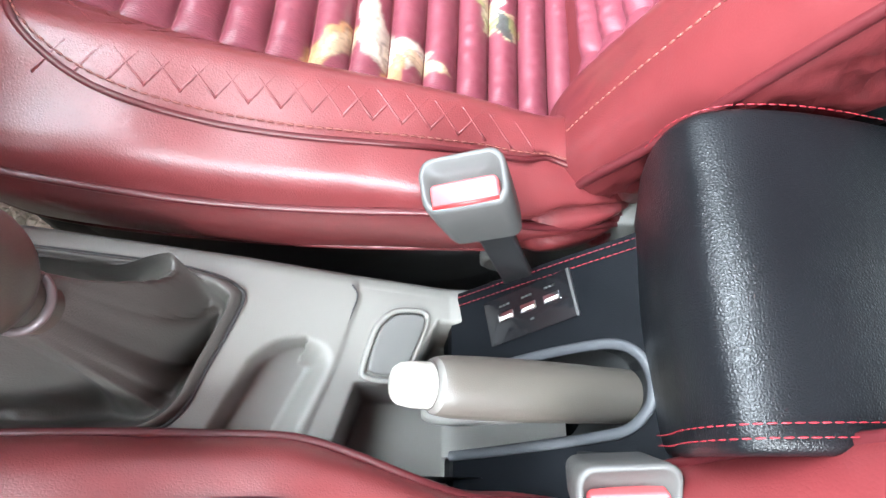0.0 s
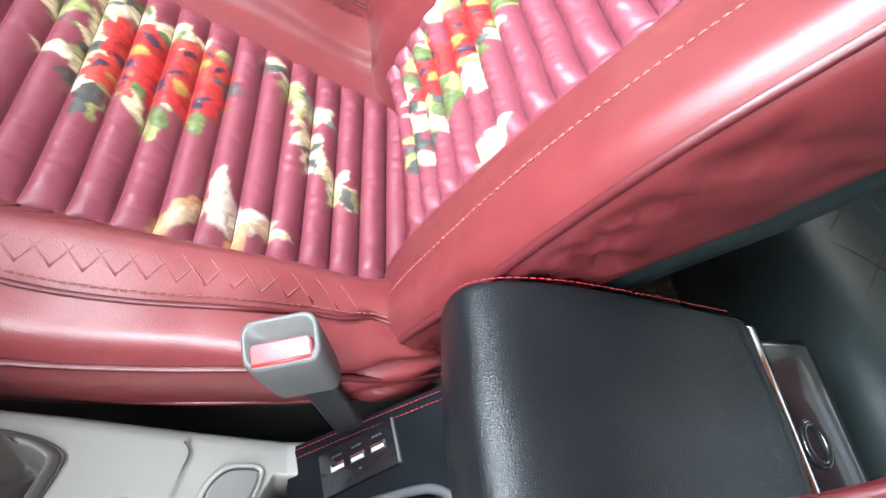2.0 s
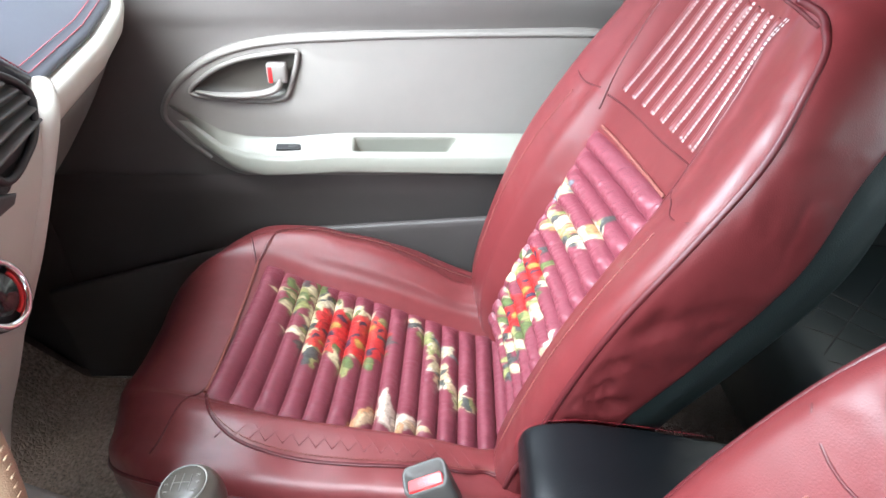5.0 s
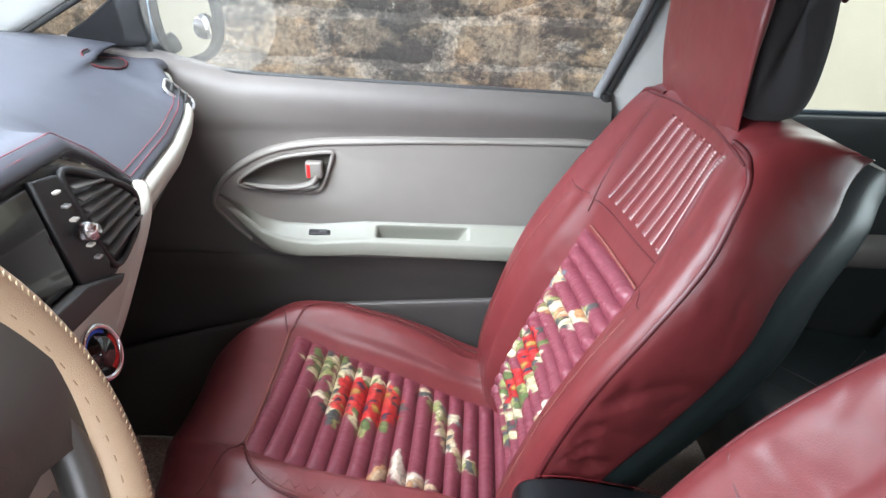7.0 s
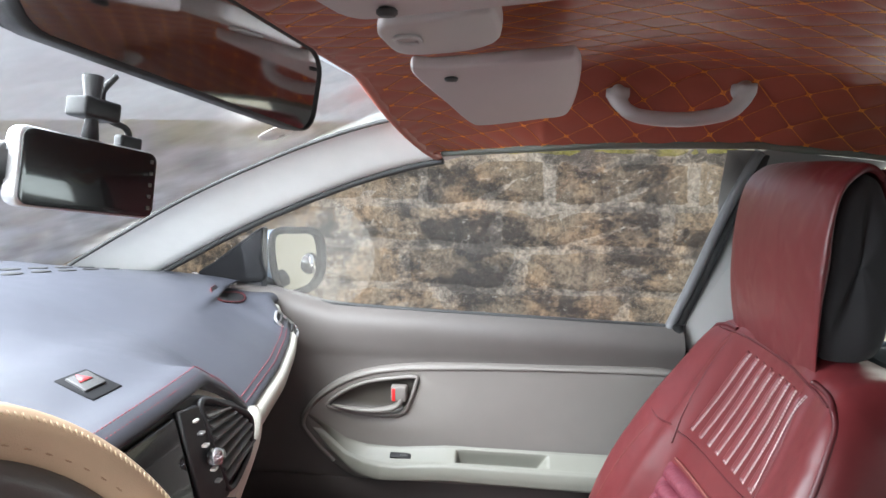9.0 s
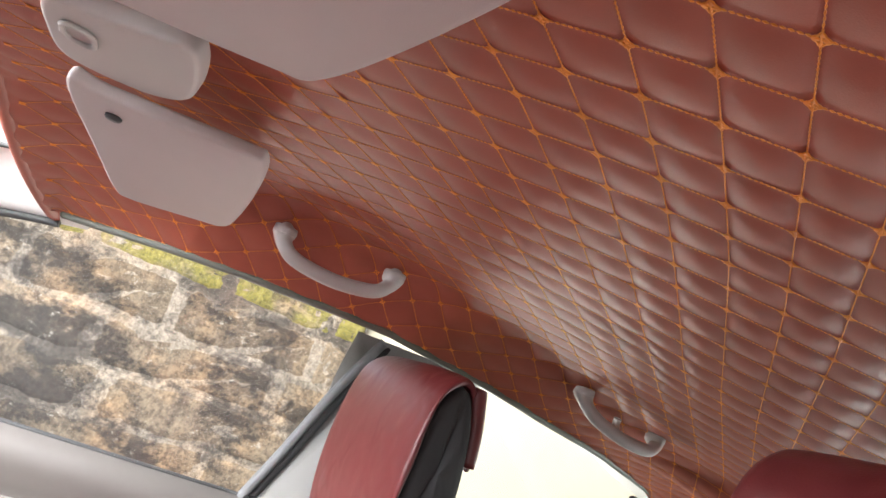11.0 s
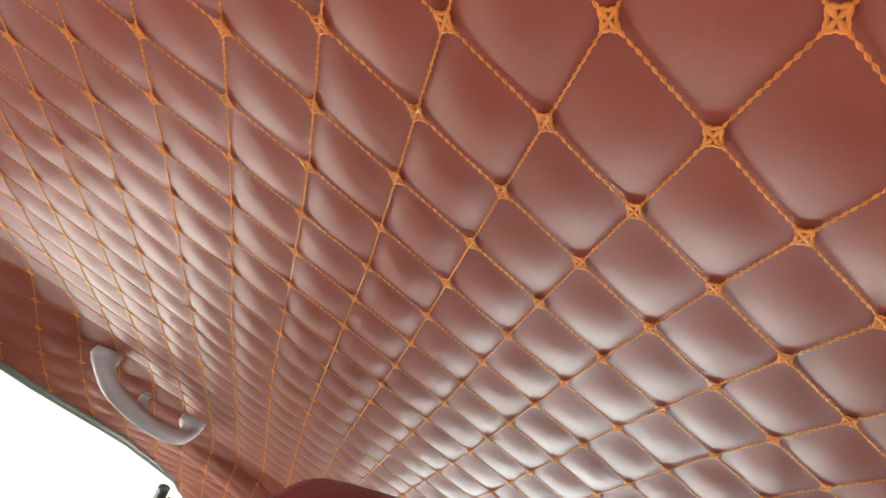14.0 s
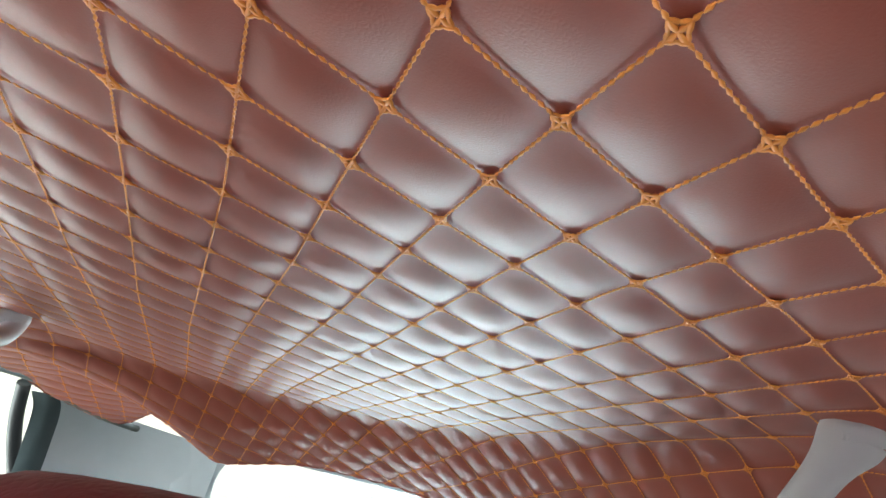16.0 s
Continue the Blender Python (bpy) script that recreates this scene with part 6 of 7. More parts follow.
# padded lid
lid_rows = []
lid_curve = spline([(0.404, 0.43), (0.393, 0.46), (0.382, 0.49), (0.3745, 0.520), (0.3750, 0.541), (0.3835, 0.5535), (0.404, 0.5590), (0.44, 0.5575), (0.49, 0.548), (0.54, 0.5355), (0.571, 0.527), (0.578, 0.516), (0.578, 0.44)], 90)
slope = np.gradient(lid_curve, axis=0)
slope /= np.linalg.norm(slope, axis=1)[:, None]
for (x, z), (tx, tz) in zip(lid_curve, slope):
    lean_ = 0.02 * (0.55 - z)
    hw0, hw1 = -0.018 + lean_, 0.122 + lean_
    row = []
    for y, d in ((hw0 + 0.004, 0.030), (hw0 - 0.001, 0.012), (hw0, 0.003), (hw0 + 0.010, 0.0), (hw0 + 0.03, -0.001), ((hw0 + hw1) / 2, -0.003), (hw1 - 0.03, -0.001), (hw1 - 0.010, 0.0), (hw1, 0.002), (hw1 + 0.001, 0.012), (hw1 - 0.004, 0.030)):
        row.append((x + tz * d, y, z - tx * d))
    lid_rows.append(spline(row, 40))
part("lid", from_grid(np.array(lid_rows)), BLACK_LEATHER, arm_box, "pebbled black leather padded lid")
part("box_body", box((0.412, -0.016, 0.09), (0.572, 0.119, 0.50), 0.006), BLACK_SMOOTH, arm_box)
for y0, sg in ((-0.016, 1), (0.123, -1)):
    for off in (0.0025, 0.0075) if sg > 0 else (0.0012,):
        line = spline(([(0.396, y0 + sg * off + 0.002, 0.445), (0.380, y0 + sg * off, 0.492)] if sg > 0 else []) + [(0.372, y0 + sg * off, 0.520), (0.374, y0 + sg * off, 0.541), (0.3845, y0 + sg * off, 0.555), (0.404, y0 + sg * off, 0.561), (0.44, y0 + sg * off, 0.560), (0.50, y0 + sg * off, 0.5485), (0.562, y0 + sg * off, 0.5345)], 70)
        part("lid_stitching", stitches(line, 0.0046, 0.0036, 0.00036), RED_THREAD, arm_box, "red double stitching along the lid")
# chrome and black cup holder behind the lid
cup_ = part("rear_tray", box((0.580, -0.012, 0.36), (0.641, 0.118, 0.512), 0.008), GLOSS_BLACK, arm_box, "glossy black tray behind the lid")
part("tray_strip", box((0.5795, -0.014, 0.500), (0.589, 0.121, 0.522), 0.003), CHROME, cup_, "chrome strip")
part("finger_ring", tube([(0.608 + 0.008 * math.cos(a), 0.045 + 0.013 * math.sin(a), 0.512) for a in np.linspace(0, 2 * math.pi, 30, endpoint=False)], 0.0028, 8, closed=True), GLOSS_BLACK, cup_)


# ---- seat belt buckles ----
def buckle(name, m, label):
    b = thing(name, m.translation[:], label, "seat belt buckle", "seat belt buckles")
    shell = []
    for z, w, d, yo in ((-0.052, 0.042, 0.020, 0.0), (-0.044, 0.044, 0.023, 0.0), (-0.02, 0.047, 0.026, 0.0), (-0.002, 0.048, 0.028, 0.0), (0.0, 0.046, 0.026, 0.0), (0.0, 0.041, 0.0215, 0.0), (-0.006, 0.0395, 0.020, 0.0), (-0.008, 0.001, 0.001, 0)):
        shell.append([(a, c + yo, z + (0.45 * c if z > -0.03 else 0.0)) for a, c in rounded(w, d, min(w, d) * 0.3, 5)])
    part("casing", placed(to_bm(from_grid(np.array(shell), closed_v=True)), m), mat("buckle_grey", (0.062, 0.060, 0.057), 0.45, vary=0.06, grain=0.2, grain_scale=1500, kind="noise") if "buckle_grey" not in bpy.data.materials else bpy.data.materials["buckle_grey"], b, "grey plastic casing")
    bt = part("release_button", placed(slab([(a, c - 0.0035, -0.009 + 0.45 * (c - 0.0035)) for a, c in rounded(0.037, 0.0125, 0.003, 4)], 0.0085, (0, -0.3, 1), 0.0015), m), PINK, b, "pale red press button")
    part("button_edge", placed(to_bm(tube([(-0.018, -0.0108, -0.0050), (0, -0.0112, -0.0048), (0.018, -0.0108, -0.0050)], 0.0011, 6)), m), RED_PLASTIC, bt)
    text_piece("PRESS", 0.0062, m @ Matrix.Translation((0, -0.006, -0.0022)) @ pose(0, 0, 0, 24, 0, 0) @ pose(0, 0, 0, 0, 0, 180), "lettering", mat("faded_red_print", (0.55, 0.10, 0.11), 0.5) if "faded_red_print" not in bpy.data.materials else bpy.data.materials["faded_red_print"], bt)
    part("stalk", placed(box((-0.010, 0.000, -0.15), (0.012, 0.007, -0.045), 0.002), m), BLACK_PLASTIC, b, "black webbing stalk")
    return b


buckle("seat_buckle", Matrix.Translation((0.287, 0.112, 0.496)) @ pose(0, 0, 0, -7, -24, 3) @ Matrix.Scale(0.95, 4), "grey seat belt buckle with pale red button by the passenger seat")
buckle("seat_buckle", Matrix.Translation((0.362, -0.034, 0.484)) @ pose(0, 0, 0, 10, -10, 2), "grey seat belt buckle with pale red button by the driver seat")
# ---- steering wheel ----
wheel = thing("steering_wheel", (0.05, -0.24, 0.80), "grey steering wheel with beige stitched leather cover", "steering wheel")
WM = Matrix.Translation((0.055, -0.233, 0.842)) @ Matrix.Rotation(radians(65), 4, "Y")
R = 0.174
WHEEL_GREY = mat("wheel_grey", (0.058, 0.052, 0.047), 0.33, vary=0.1, grain=0.25, grain_scale=900)
circ = [(R * math.cos(a), R * math.sin(a), 0) for a in np.linspace(0, 2 * math.pi, 96, endpoint=False)]
part("rim_cover", placed(to_bm(tube(circ, 0.0158, 18, closed=True)), WM), BEIGE, wheel, "beige leather rim cover")
zig = []
for k in range(260):
    a = 2 * math.pi * k / 260
    for s in (-1, 1):
        g = radians(104) + s * 0.10
        zig.append(np.array([(R + 0.0164 * math.cos(g + math.pi)) * math.cos(a + s * 0.004), (R + 0.0164 * math.cos(g + math.pi)) * math.sin(a + s * 0.004), 0.0164 * math.sin(g)]))
lace = []
for k in range(0, 520, 2):
    lace.append(tube([zig[k], (zig[k] + zig[k + 1]) / 2, zig[k + 1]], 0.0005, 5))
part("lacing", placed(joined(lace), WM), BEIGE_THREAD, wheel, "pale lacing along the cover")
ring = [((R + 0.0160 * math.cos(2.35)) * math.cos(a), (R + 0.0160 * math.cos(2.35)) * math.sin(a), 0.0160 * math.sin(2.35)) for a in np.linspace(0, 2 * math.pi, 400)]
part("cover_stitching", placed(to_bm(stitches(ring, 0.013, 0.005, 0.0005)), WM), mat("brown_thread", (0.27, 0.17, 0.10), 0.7), wheel, "brown stitches on the cover")
inner = [((R - 0.022) * math.cos(a), (R - 0.022) * math.sin(a), -0.006) for a in np.linspace(0, 2 * math.pi, 80, endpoint=False)]
part("rim_core", placed(to_bm(tube(inner, 0.012, 12, closed=True)), WM), WHEEL_GREY, wheel)
hub_rows = []
for f, z in ((1.0, -0.03), (1.0, 0.0), (0.95, 0.012), (0.8, 0.020), (0.4, 0.026), (0.0, 0.028)):
    hub_rows.append([(0.066 * f * math.cos(a) * (1 + 0.12 * math.cos(2 * a)), 0.078 * f * math.sin(a), z) for a in np.linspace(0, 2 * math.pi, 48, endpoint=False)])
part("hub", placed(to_bm(from_grid(np.array(hub_rows), closed_v=True)), WM), WHEEL_GREY, wheel, "dark grey airbag hub")
for a0, wd, m_ in ((90, 0.045, WHEEL_GREY), (-90, 0.045, WHEEL_GREY), (-25, 0.03, LIGHT_GREY), (25, 0.03, LIGHT_GREY)):
    rows = []
    for r in np.linspace(0.05, R - 0.012, 10):
        w = wd * (1 + 0.35 * abs(r - 0.11) / 0.06)
        c, s = math.cos(radians(a0)), math.sin(radians(a0))
        rows.append([(r * c - q * s, r * s + q * c, z) for q, z in ((-w, -0.012), (-w * 0.9, 0.004), (0, 0.010), (w * 0.9, 0.004), (w, -0.012), (0, -0.016))])
    part("spoke", placed(to_bm(from_grid(np.array(rows), closed_v=True)), WM), m_, wheel)
part("emblem", placed(disc_mesh(0.016, 0.006, 0.001), WM @ Matrix.Translation((0, 0, 0.030)) @ Matrix.Diagonal((0.7, 1.2, 1, 1))), CHROME, wheel, "plain chrome oval")
part("column_shroud", placed(disc_mesh(0.05, 0.16, 0.01), WM @ Matrix.Translation((0, 0, -0.11))), CHARCOAL, wheel)
# instrument binnacle behind the wheel
binn = [[(x, -0.24 + w, 0.90 + 0.05 * math.cos(w / 0.17 * math.pi / 2) * (1 - 0.25 * v)) for w in np.linspace(-0.16, 0.16, 20)] for v, x in zip(np.linspace(0, 1, 6), np.linspace(-0.03, -0.22, 6))]
part("binnacle", from_grid(np.array(binn)), BLACK_PLASTIC, dash, "black instrument hood")


# ---- overhead things ----
def visor(name, rows, label):
    v = thing(name, tuple(np.mean(rows, 0)), label, "sun visor", "sun visors")
    up = np.array([0, 0, 0.004])
    part("pad", slab([tuple(p) for p in rows], 0.011, (0.1, 0, 1), 0.004, 3), VISOR, v, "pale vinyl pad")
    return v


def vis_outline(pts):
    c = spline(pts, 70, True)
    return [(x, y, z) for x, y, z in c]


pv = visor("sun_visor", vis_outline([(0.172, 0.118, 1.196), (0.20, 0.112, 1.197), (0.29, 0.104, 1.2025), (0.312, 0.112, 1.2025), (0.322, 0.20, 1.193), (0.324, 0.30, 1.181), (0.318, 0.335, 1.177), (0.295, 0.352, 1.175), (0.225, 0.366, 1.168), (0.207, 0.34, 1.170), (0.19, 0.25, 1.182)]), "pale pinkish-grey passenger sun visor folded up")
part("pivot_mark", placed(disc_mesh(0.006, 0.004), Matrix.Translation((0.205, 0.142, 1.193))), CHARCOAL, pv)
dv = visor("sun_visor", vis_outline([(0.165, -0.028, 1.205), (0.20, -0.040, 1.204), (0.28, -0.066, 1.204), (0.302, -0.085, 1.203), (0.322, -0.17, 1.203), (0.325, -0.26, 1.192), (0.305, -0.30, 1.186), (0.23, -0.32, 1.178), (0.17, -0.20, 1.188), (0.158, -0.08, 1.199)]), "pale pinkish-grey driver sun visor folded up")
part("pivot_mark", placed(disc_mesh(0.006, 0.004), Matrix.Translation((0.19, -0.07, 1.199))), CHARCOAL, dv)
ml = thing("map_lamp", (0.21, 0.045, 1.21), "pale ceiling lamp panel with an oblong switch", "ceiling lamp")
lamp_out = vis_outline([(0.168, 0.012, 1.208), (0.20, 0.006, 1.211), (0.238, -0.004, 1.214), (0.248, 0.010, 1.214), (0.250, 0.06, 1.213), (0.242, 0.090, 1.212), (0.215, 0.100, 1.208), (0.172, 0.092, 1.205), (0.163, 0.05, 1.206)])
part("lamp_panel", slab(lamp_out, 0.014, (0.1, 0, 1), 0.004, 3), GRAB, ml)
part("lamp_switch", placed(to_bm(tube([(0.183 + 0.009 * a, 0.042 + 0.012 * b, 1.2065) for a, b in rounded(2, 2, 0.7, 5)], 0.0018, 6, closed=True)), Matrix.Identity(4)), GRAB, ml, "oblong lamp switch")


def grab_handle(a, b, hang, label, hook=False):
    a, b, hang = np.array(a), np.array(b), np.array(hang)
    g = thing("grab_handle", tuple((a + b) / 2), label, "grab handle", "grab handles")
    d = b - a
    path = spline([a + 0 * d, a + 0.03 * d + 0.5 * hang, a + 0.16 * d + 0.95 * hang, a + 0.5 * d + 1.15 * hang, b - 0.16 * d + 0.95 * hang, b - 0.03 * d + 0.5 * hang, b], 60)
    k = np.linspace(0, 1, 60)
    rad = 0.0088 + 0.0052 * np.exp(-((k - 0.02) / 0.10) ** 2) + 0.0055 * np.exp(-((k - 0.98) / 0.10) ** 2)
    part("grip", tube(path, rad, 14), GRAB, g, "pale grey moulded grip")
    for e in (a, b):
        part("foot", placed(disc_mesh(0.014, 0.02, 0.005), Matrix.Translation(tuple(e))), GRAB, g)
    if hook:
        h0 = a + 0.42 * d + 1.08 * hang
        up = -hang / np.linalg.norm(hang)
        part("coat_hook", tube([h0, h0 + 0.014 * up + 0.01 * d, h0 + 0.022 * up + np.array([0, -0.006, 0])], np.array([0.006, 0.005, 0.0055]), 10), GRAB, g, "small coat hook")
    return g


GZ = lambda x, y: roof(x, y)[1]


def on_roof(x, y):
    return (x, y, GZ(x, y) - 0.002)


grab_handle(on_roof(0.387, 0.377), on_roof(0.526, 0.352), (0, -0.010, -0.030), "pale grey front grab handle on the headliner")
grab_handle(on_roof(0.824, 0.312), on_roof(0.952, 0.296), (0, -0.012, -0.026), "pale grey rear grab handle with coat hook on the headliner", True)
grab_handle(on_roof(0.83, -0.345), on_roof(0.97, -0.352), (0, 0.020, -0.034), "pale grey rear grab handle over the driver side", True)

# rear-view mirror and dash camera
rv = thing("rear_view_mirror", (0.075, 0.02, 1.19), "black framed rear-view mirror", "rear-view mirror")
RM = Matrix.Translation((0.078, -0.056, 1.186)) @ pose(0, 0, 0, 0, 0, -14) @ pose(0, 0, 0, 0, 6, 0) @ pose(0, 0, 0, -8, 0, 0)
fo = rounded(0.240, 0.062, 0.018, 6)
rows = []
for f, x in ((0.9, -0.022), (1.0, -0.012), (1.01, 0.0), (0.985, 0.006), (0.955, 0.006), (0.95, 0.003)):
    rows.append([(x, a * (1 - (1 - f) * 0.4), b * f) for a, b in fo])
part("mirror_housing", placed(to_bm(from_grid(np.array(rows), closed_v=True)), RM), BLACK_PLASTIC, rv, "black plastic housing")
part("mirror_back", placed(slab([(-0.022, a * 0.96, b * 0.9) for a, b in fo], 0.004, (-1, 0, 0), 0.001), RM), BLACK_PLASTIC, rv)
part("mirror_face", placed(slab([(0.003, a * 0.975, b * 0.95) for a, b in fo], 0.0012, (1, 0, 0)), RM), MIRROR, rv, "mirror glass", False)
part("stem", tube([(0.062, 0.01, 1.172), (0.03, 0.03, 1.20), (0.0, 0.045, 1.222)], 0.010, 10), BLACK_PLASTIC, rv)
dc = thing("dash_camera", (0.03, -0.085, 1.13), "silver and black dash camera with dark screen", "dash camera")
DM = Matrix.Translation((0.022, -0.088, 1.107)) @ Matrix.Scale(0.96, 4) @ pose(0, 0, 0, -9, 0, 0) @ pose(0, 0, 0, 0, 4, -16)
co = rounded(0.090, 0.044, 0.006, 5)
part("camera_body", placed(slab([(-0.010, a, b) for a, b in co], 0.012, (1, 0, 0), 0.003), DM), SILVER, dc, "silver camera body")
part("screen", placed(slab([(0.0022, a * 0.97, b * 0.94) for a, b in co], 0.0014, (1, 0, 0), 0.0005), DM), GLOSS_BLACK, dc, "dark screen")
for k in range(5):
    part("key_mark", placed(box((0.0034, 0.0385, -0.016 + k * 0.0075), (0.0042, 0.0405, -0.0135 + k * 0.0075)), DM), TAUPE, dc)
part("lens_barrel", placed(disc_mesh(0.014, 0.016, 0.002), DM @ Matrix.Translation((-0.014, -0.036, 0)) @ pose(0, 0, 0, 0, 90, 0)), BLACK_PLASTIC, dc)
part("mount_block", placed(box((-0.012, -0.012, 0.034), (0.006, 0.012, 0.046), 0.002), DM), BLACK_PLASTIC, dc)
part("mount_stem", placed(to_bm(tube([(-0.004, 0, 0.022), (-0.004, 0.0, 0.035), (-0.006, 0.0, 0.060)], np.array([0.005, 0.0035, 0.006]), 10)), DM), BLACK_PLASTIC, dc)
part("cable", placed(to_bm(tube(spline([(-0.006, 0.030, 0.022), (-0.008, 0.028, 0.034), (-0.008, 0.014, 0.038), (-0.010, 0.010, 0.052), (-0.012, 0.02, 0.066)], 26), 0.0022, 6)), DM), BLACK_PLASTIC, dc, "black cable")
part("cable_plug", placed(box((-0.012, 0.022, 0.020), (-0.004, 0.038, 0.030), 0.002), DM), BLACK_PLASTIC, dc)

# ---- rear bench ----
bench = thing("rear_bench", (1.1, MID, 0.06), "dark green-black quilted leather rear bench", "rear seat")
rows = []
for x, z in spline([(0.80, 0.22), (0.785, 0.33), (0.80, 0.40), (0.85, 0.425), (0.95, 0.42), (1.10, 0.395), (1.18, 0.39)], 30):
    rows.append([(x, MID + w, z + 0.012 * math.cos(w * 9) - 0.02 * abs(w / 0.62) ** 6) for w in np.linspace(-0.62, 0.62, 40)])
part("bench_cushion", from_grid(np.array(rows)), REAR_LEATHER, bench, "dark leather bench cushion")
rows = []
for x, z in spline([(1.14, 0.38), (1.18, 0.50), (1.23, 0.62), (1.27, 0.71), (1.29, 0.735), (1.34, 0.735), (1.38, 0.60), (1.40, 0.2)], 30):
    rows.append([(x, MID + w, z - 0.02 * abs(w / 0.60) ** 6) for w in np.linspace(-0.60, 0.60, 40)])
part("bench_back", from_grid(np.array(rows)), REAR_LEATHER, bench, "dark leather bench back")
BENCH = spline([(0.80, 0.40), (0.85, 0.425), (0.95, 0.42), (1.10, 0.395), (1.18, 0.39)], 40)
for k in range(-8, 9):
    for dx in (-0.12, 0.12):
        y = MID + k * 0.075
        pts = [(0.83 + 0.28 * t, y + dx * t * 2.2, float(np.interp(0.83 + 0.28 * t, BENCH[:, 0], BENCH[:, 1])) + 0.012 * math.cos((y - MID + dx * t * 2.2) * 9) - 0.02 * abs((y - MID + dx * t * 2.2) / 0.62) ** 6) for t in np.linspace(0, 1, 24)]
        if all(abs(p[1] - MID) < 0.6 for p in pts):
            part("quilt_line", tube(pts, 0.0016, 5), BODY, bench)

# ---- door mirror outside ----
dm = thing("door_mirror", (-0.19, 0.82, 0.90), "silver-blue door mirror with a small round blind-spot mirror", "door mirror")
MM = Matrix.Translation((-0.185, 0.845, 0.918)) @ pose(0, 0, 0, 0, 0, -20) @ pose(0, 0, 0, 0, -4, 0)
mo = spline([(-0.082, 0.062), (0.0, 0.066), (0.062, 0.056), (0.080, 0.02), (0.072, -0.035), (0.03, -0.066), (-0.05, -0.066), (-0.082, -0.03)], 60, True)
rows = []
for f, d in ((0.15, -0.085), (0.6, -0.075), (0.9, -0.05), (1.0, -0.02), (1.02, 0.0), (0.97, 0.006), (0.93, 0.004), (0.92, -0.004)):
    rows.append([(d, a * f, b * f) for a, b in mo])
part("mirror_shell", placed(to_bm(from_grid(np.array(rows), closed_v=True)), MM), mat("silver_blue_paint", (0.20, 0.25, 0.32), 0.3, metal=0.5, coat=0.5), dm, "silver-blue painted shell")
part("mirror_bezel", placed(to_bm(tube([(0.004, a * 0.965, b * 0.965) for a, b in mo], 0.0075, 8, closed=True)), MM), MATT_BLACK, dm)
part("mirror_face", placed(slab([(-0.002, a * 0.93, b * 0.93) for a, b in mo], 0.0015, (1, 0, 0)), MM), MIRROR, dm, "mirror glass", False)
part("blind_spot_mirror", placed(disc_mesh(0.024, 0.008, 0.003), MM @ Matrix.Translation((0.004, 0.042, -0.012)) @ pose(0, 0, 0, 0, 82, 20)), CHROME, dm, "round stick-on mirror")
part("mirror_foot", tube([(-0.235, 0.735, 0.875), (-0.225, 0.77, 0.875), (-0.20, 0.80, 0.89)], 0.018, 12), BLACK_PLASTIC, dm)

# ---- outside ----
gx = [[(x, y, -0.22 + 0.004 * noise.noise(Vector((x, y, 0)))) for y in np.r_[-60, -20, np.linspace(-6, 6, 25), 20, 60]] for x in np.r_[-60, -20, np.linspace(-6, 6, 25), 20, 60]]
structure("ground", from_grid(np.array(gx)), GROUND, "grey concrete ground beside the wall", "ground")
WALL_Y = 2.0
wall = structure("wall_east", box((-4.2, WALL_Y + 0.0275, -0.22), (1.10, WALL_Y + 0.24, 1.30), 0.01), MORTAR, "weathered stone block wall with moss along the top", "stone wall")


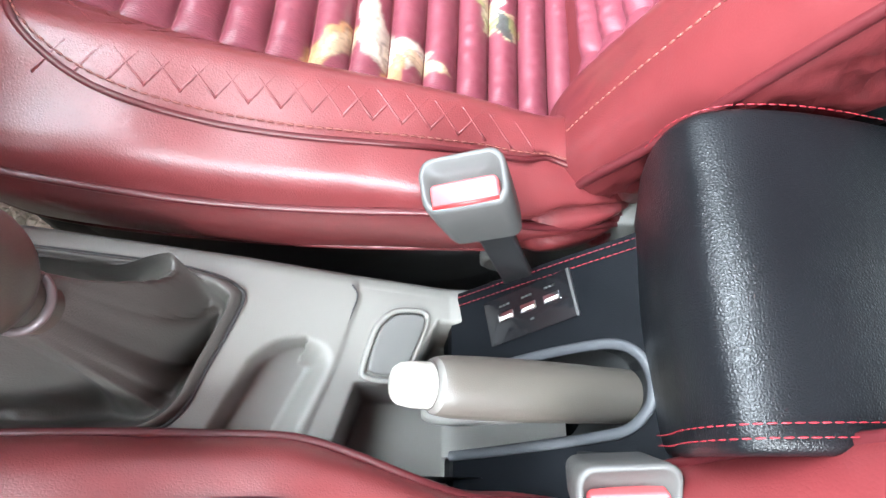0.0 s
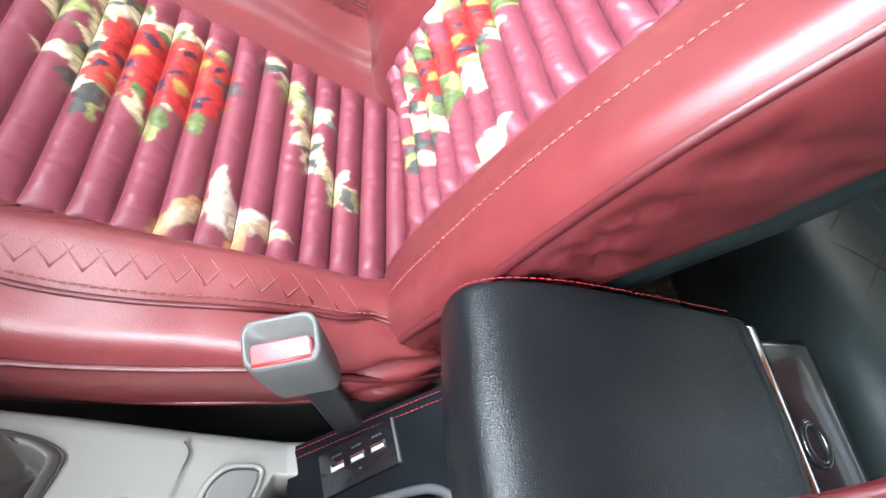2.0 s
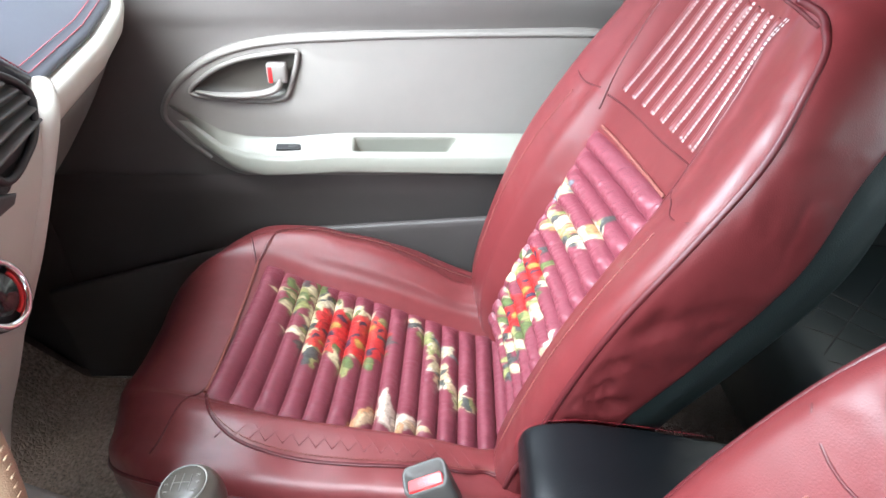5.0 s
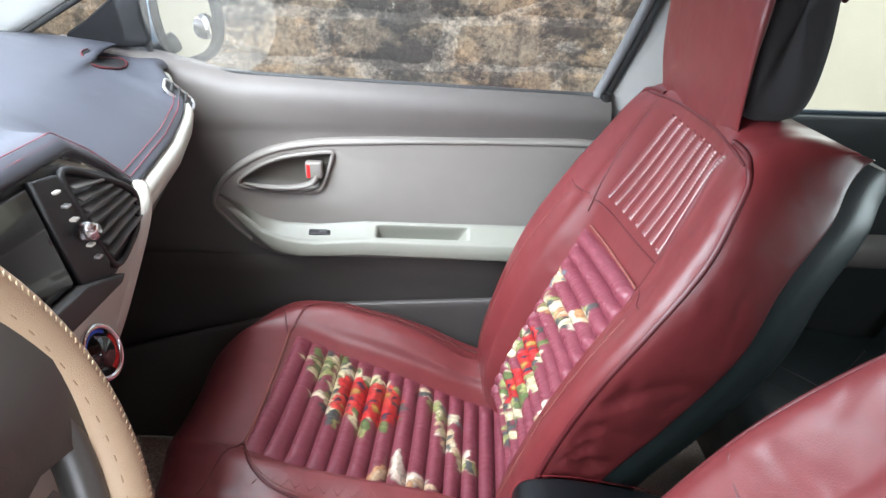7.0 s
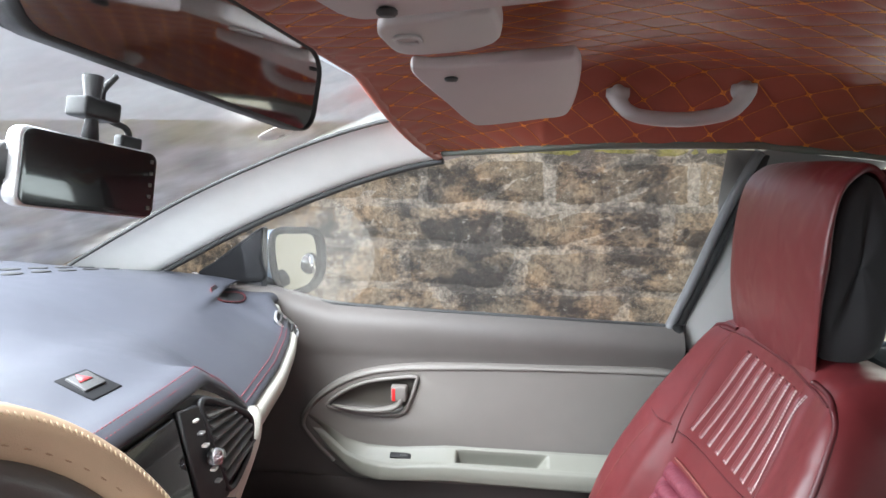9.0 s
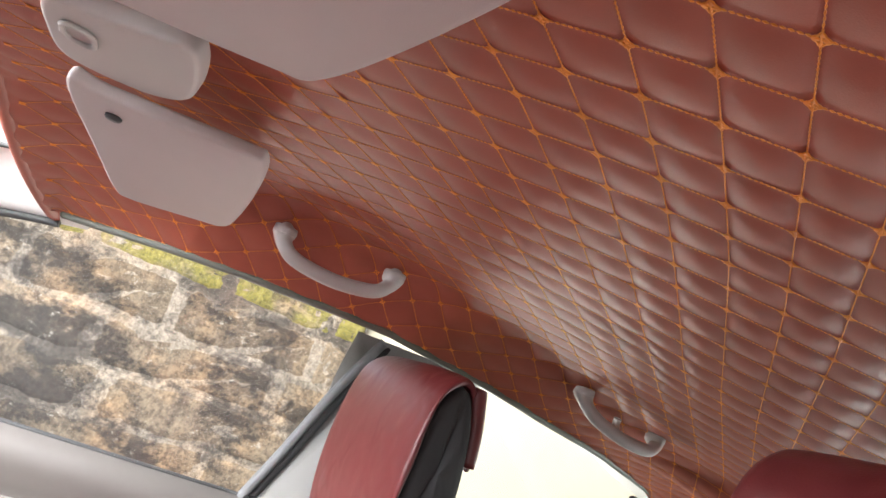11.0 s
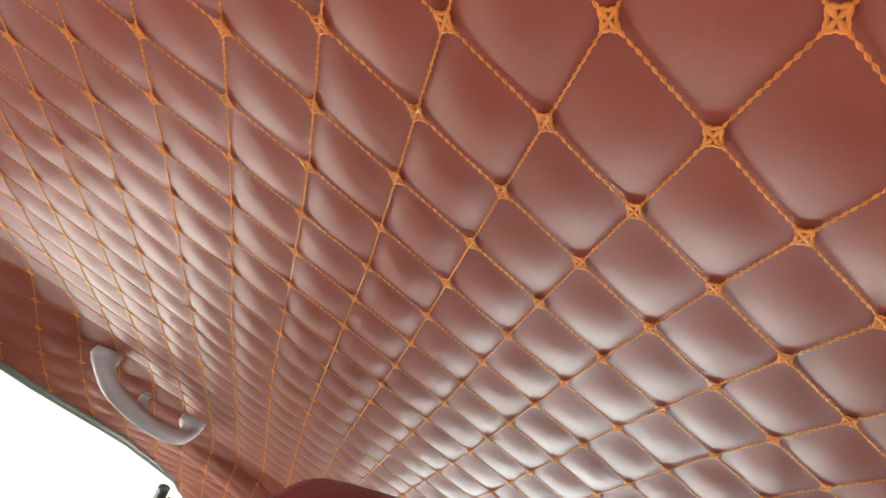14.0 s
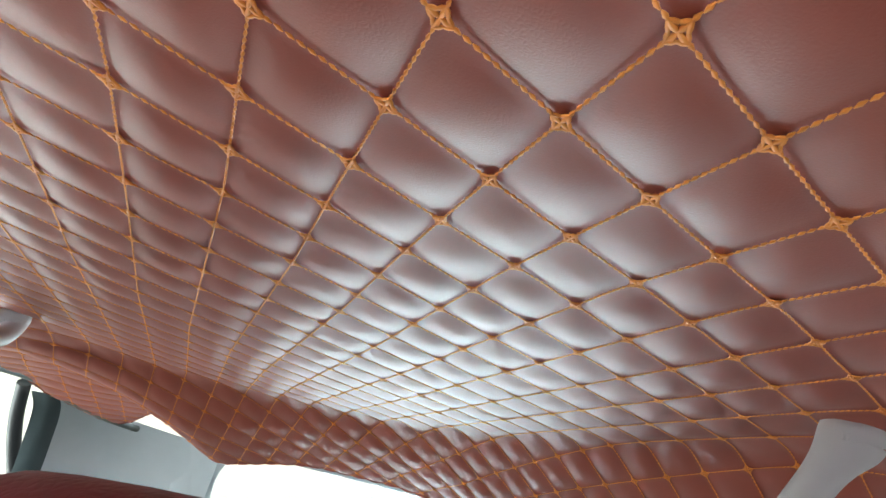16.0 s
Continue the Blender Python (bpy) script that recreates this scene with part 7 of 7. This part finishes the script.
def block_mat(name, base, dark, moss=None):
    """Old sandstone: a tone of its own for each block, soot in broad stains, ochre patches, pale lichen flecks."""
    m = bpy.data.materials.new(name)
    m.use_nodes = True
    n, l = m.node_tree.nodes, m.node_tree.links
    b = n["Principled BSDF"]
    geo, info = n.new("ShaderNodeNewGeometry"), n.new("ShaderNodeObjectInfo")

    def clouds(scale, detail, rough, lo, hi, stretch=(1, 1, 1), shift=0.0):
        mp, tex, span = n.new("ShaderNodeMapping"), n.new("ShaderNodeTexNoise"), n.new("ShaderNodeMapRange")
        mp.inputs["Scale"].default_value, mp.inputs["Location"].default_value = stretch, (shift, shift, shift)
        tex.inputs["Scale"].default_value, tex.inputs["Detail"].default_value, tex.inputs["Roughness"].default_value = scale, detail, rough
        span.inputs["From Min"].default_value, span.inputs["From Max"].default_value = lo, hi
        l.new(geo.outputs["Position"], mp.inputs["Vector"])
        l.new(mp.outputs[0], tex.inputs["Vector"])
        l.new(tex.outputs["Fac"], span.inputs["Value"])
        return tex, span

    def blend(fac, first, second, kind="MIX", strength=1.0):
        mx = n.new("ShaderNodeMix")
        mx.data_type, mx.blend_type = "RGBA", kind
        mul = n.new("ShaderNodeMath")
        mul.operation = "MULTIPLY"
        mul.inputs[1].default_value = strength
        l.new(fac, mul.inputs[0])
        l.new(mul.outputs[0], mx.inputs[0])
        for socket, value in ((mx.inputs[6], first), (mx.inputs[7], second)):
            if isinstance(value, tuple):
                socket.default_value = (*value, 1)
            else:
                l.new(value, socket)
        return mx.outputs[2]

    _, ochre = clouds(4.5, 5, 0.6, 0.45, 0.68)
    _, soot = clouds(2.6, 12, 0.76, 0.49, 0.57, (1, 1, 1.5), 3.1)
    _, streak = clouds(7.0, 6, 0.7, 0.52, 0.66, (1.6, 1, 0.5), 7.7)
    fine, grit = clouds(60.0, 8, 0.75, 0.32, 0.68)
    _, fleck = clouds(26.0, 8, 0.8, 0.60, 0.64, (1, 1, 1), 1.3)
    tone = blend(info.outputs["Random"], tuple(c * 0.72 for c in base), tuple(c * 1.12 for c in base))
    tone = blend(ochre.outputs[0], tone, (base[0] * 1.45, base[1] * 1.15, base[2] * 0.85), strength=0.6)
    tone = blend(soot.outputs[0], tone, dark, strength=0.86)
    tone = blend(streak.outputs[0], tone, tuple(c * 1.6 for c in dark), strength=0.55)
    tone = blend(fleck.outputs[0], tone, (0.40, 0.38, 0.33), strength=0.55)
    if moss:
        _, green = clouds(6.0, 7, 0.7, 0.38, 0.56, (1, 1, 1), 5.0)
        tone = blend(green.outputs[0], tone, moss, strength=0.85)
    shade = n.new("ShaderNodeMapRange")
    shade.inputs["To Min"].default_value, shade.inputs["To Max"].default_value = 0.35, 1.65
    l.new(grit.outputs[0], shade.inputs["Value"])
    mx = n.new("ShaderNodeMix")
    mx.data_type, mx.blend_type = "RGBA", "MULTIPLY"
    mx.inputs[0].default_value = 1.0
    l.new(tone, mx.inputs[6])
    l.new(shade.outputs[0], mx.inputs[7])
    l.new(mx.outputs[2], b.inputs["Base Color"])
    b.inputs["Roughness"].default_value = 0.95
    bump = n.new("ShaderNodeBump")
    bump.inputs["Strength"].default_value, bump.inputs["Distance"].default_value = 0.7, 0.008
    l.new(fine.outputs["Fac"], bump.inputs["Height"])
    l.new(bump.outputs[0], b.inputs["Normal"])
    return m


STONE = block_mat("weathered_sandstone", (0.205, 0.163, 0.115), (0.016, 0.0155, 0.015))
wall.data.materials[0] = block_mat("grimy_mortar", (0.27, 0.235, 0.19), (0.04, 0.036, 0.032))
MOSSY = block_mat("mossy_sandstone", (0.22, 0.18, 0.12), (0.045, 0.042, 0.030), (0.21, 0.19, 0.045))


def stone_block(w, h, seed):
    rng = random.Random(seed)
    n, mm = 17, 10
    P = []
    for i in range(n):
        row = []
        for j in range(mm):
            u, v = i / (n - 1) - 0.5, j / (mm - 1) - 0.5
            edge = min(1, 9 * min(0.5 - abs(u), (0.5 - abs(v)) * 0.8))
            worn = 0.022 * noise.noise(Vector((u * 6, v * 4, seed))) + 0.026 * noise.noise(Vector((u * 17, v * 11, seed + 4)))
            dpt = 0.003 - 0.009 * min(1.0, 2.2 * edge) ** 0.5 - 0.007 * noise.noise(Vector((u * 4 + seed, v * 2, seed * 1.7))) - 0.005 * noise.noise(Vector((u * 15, v * 9, seed)))
            row.append((u * w * (1 + worn), dpt, v * h * (1 + 1.6 * worn)))
        P.append(row)
    return from_grid(P)


shapes = [stone_block(1, 1, 11 + k) for k in range(7)]
zs = [-0.22, -0.05, 0.13, 0.29, 0.47, 0.64, 0.81, 0.975, 1.165, 1.305]
rng = random.Random(4)
for c in range(len(zs) - 1):
    h = zs[c + 1] - zs[c]
    x = -4.2 + rng.uniform(-0.15, 0)
    while x < 1.08:
        w = rng.uniform(0.36, 0.72)
        w = min(w, 1.10 - x)
        if w > 0.06:
            me = rng.choice(shapes)
            mossy = c == len(zs) - 2
            if mossy:
                key = me.name + "_moss"
                if key not in bpy.data.meshes:
                    me2 = me.copy()
                    me2.name = key
                    me2.materials.clear()
                    me2.materials.append(MOSSY)
                me = bpy.data.meshes[key]
            ob = part("block", me, MOSSY if mossy else STONE, wall)
            ob.matrix_basis = Matrix.Translation((x + w / 2, WALL_Y + 0.03, zs[c] + h / 2 + rng.uniform(-0.004, 0.004))) @ Matrix.Rotation(radians(rng.uniform(-1.2, 1.2)), 4, "Y") @ Matrix.Diagonal((w - rng.uniform(0.004, 0.016), 1, h - rng.uniform(0.006, 0.020), 1))
        x += w
structure("wall_south", box((1.12, WALL_Y - 0.15, -0.22), (6.5, WALL_Y + 0.10, 3.2), 0.01), YELLOW_WALL, "plain pale yellow rendered house wall", "house wall")
# added out of view: keeps low driver-side light off the headliner's far slope
structure("wall_north", box((-6.0, -3.0, -0.22), (6.5, -2.8, 2.3), 0.02), MORTAR, "unseen dark grey wall added to block low light from the driver side", "garden wall")
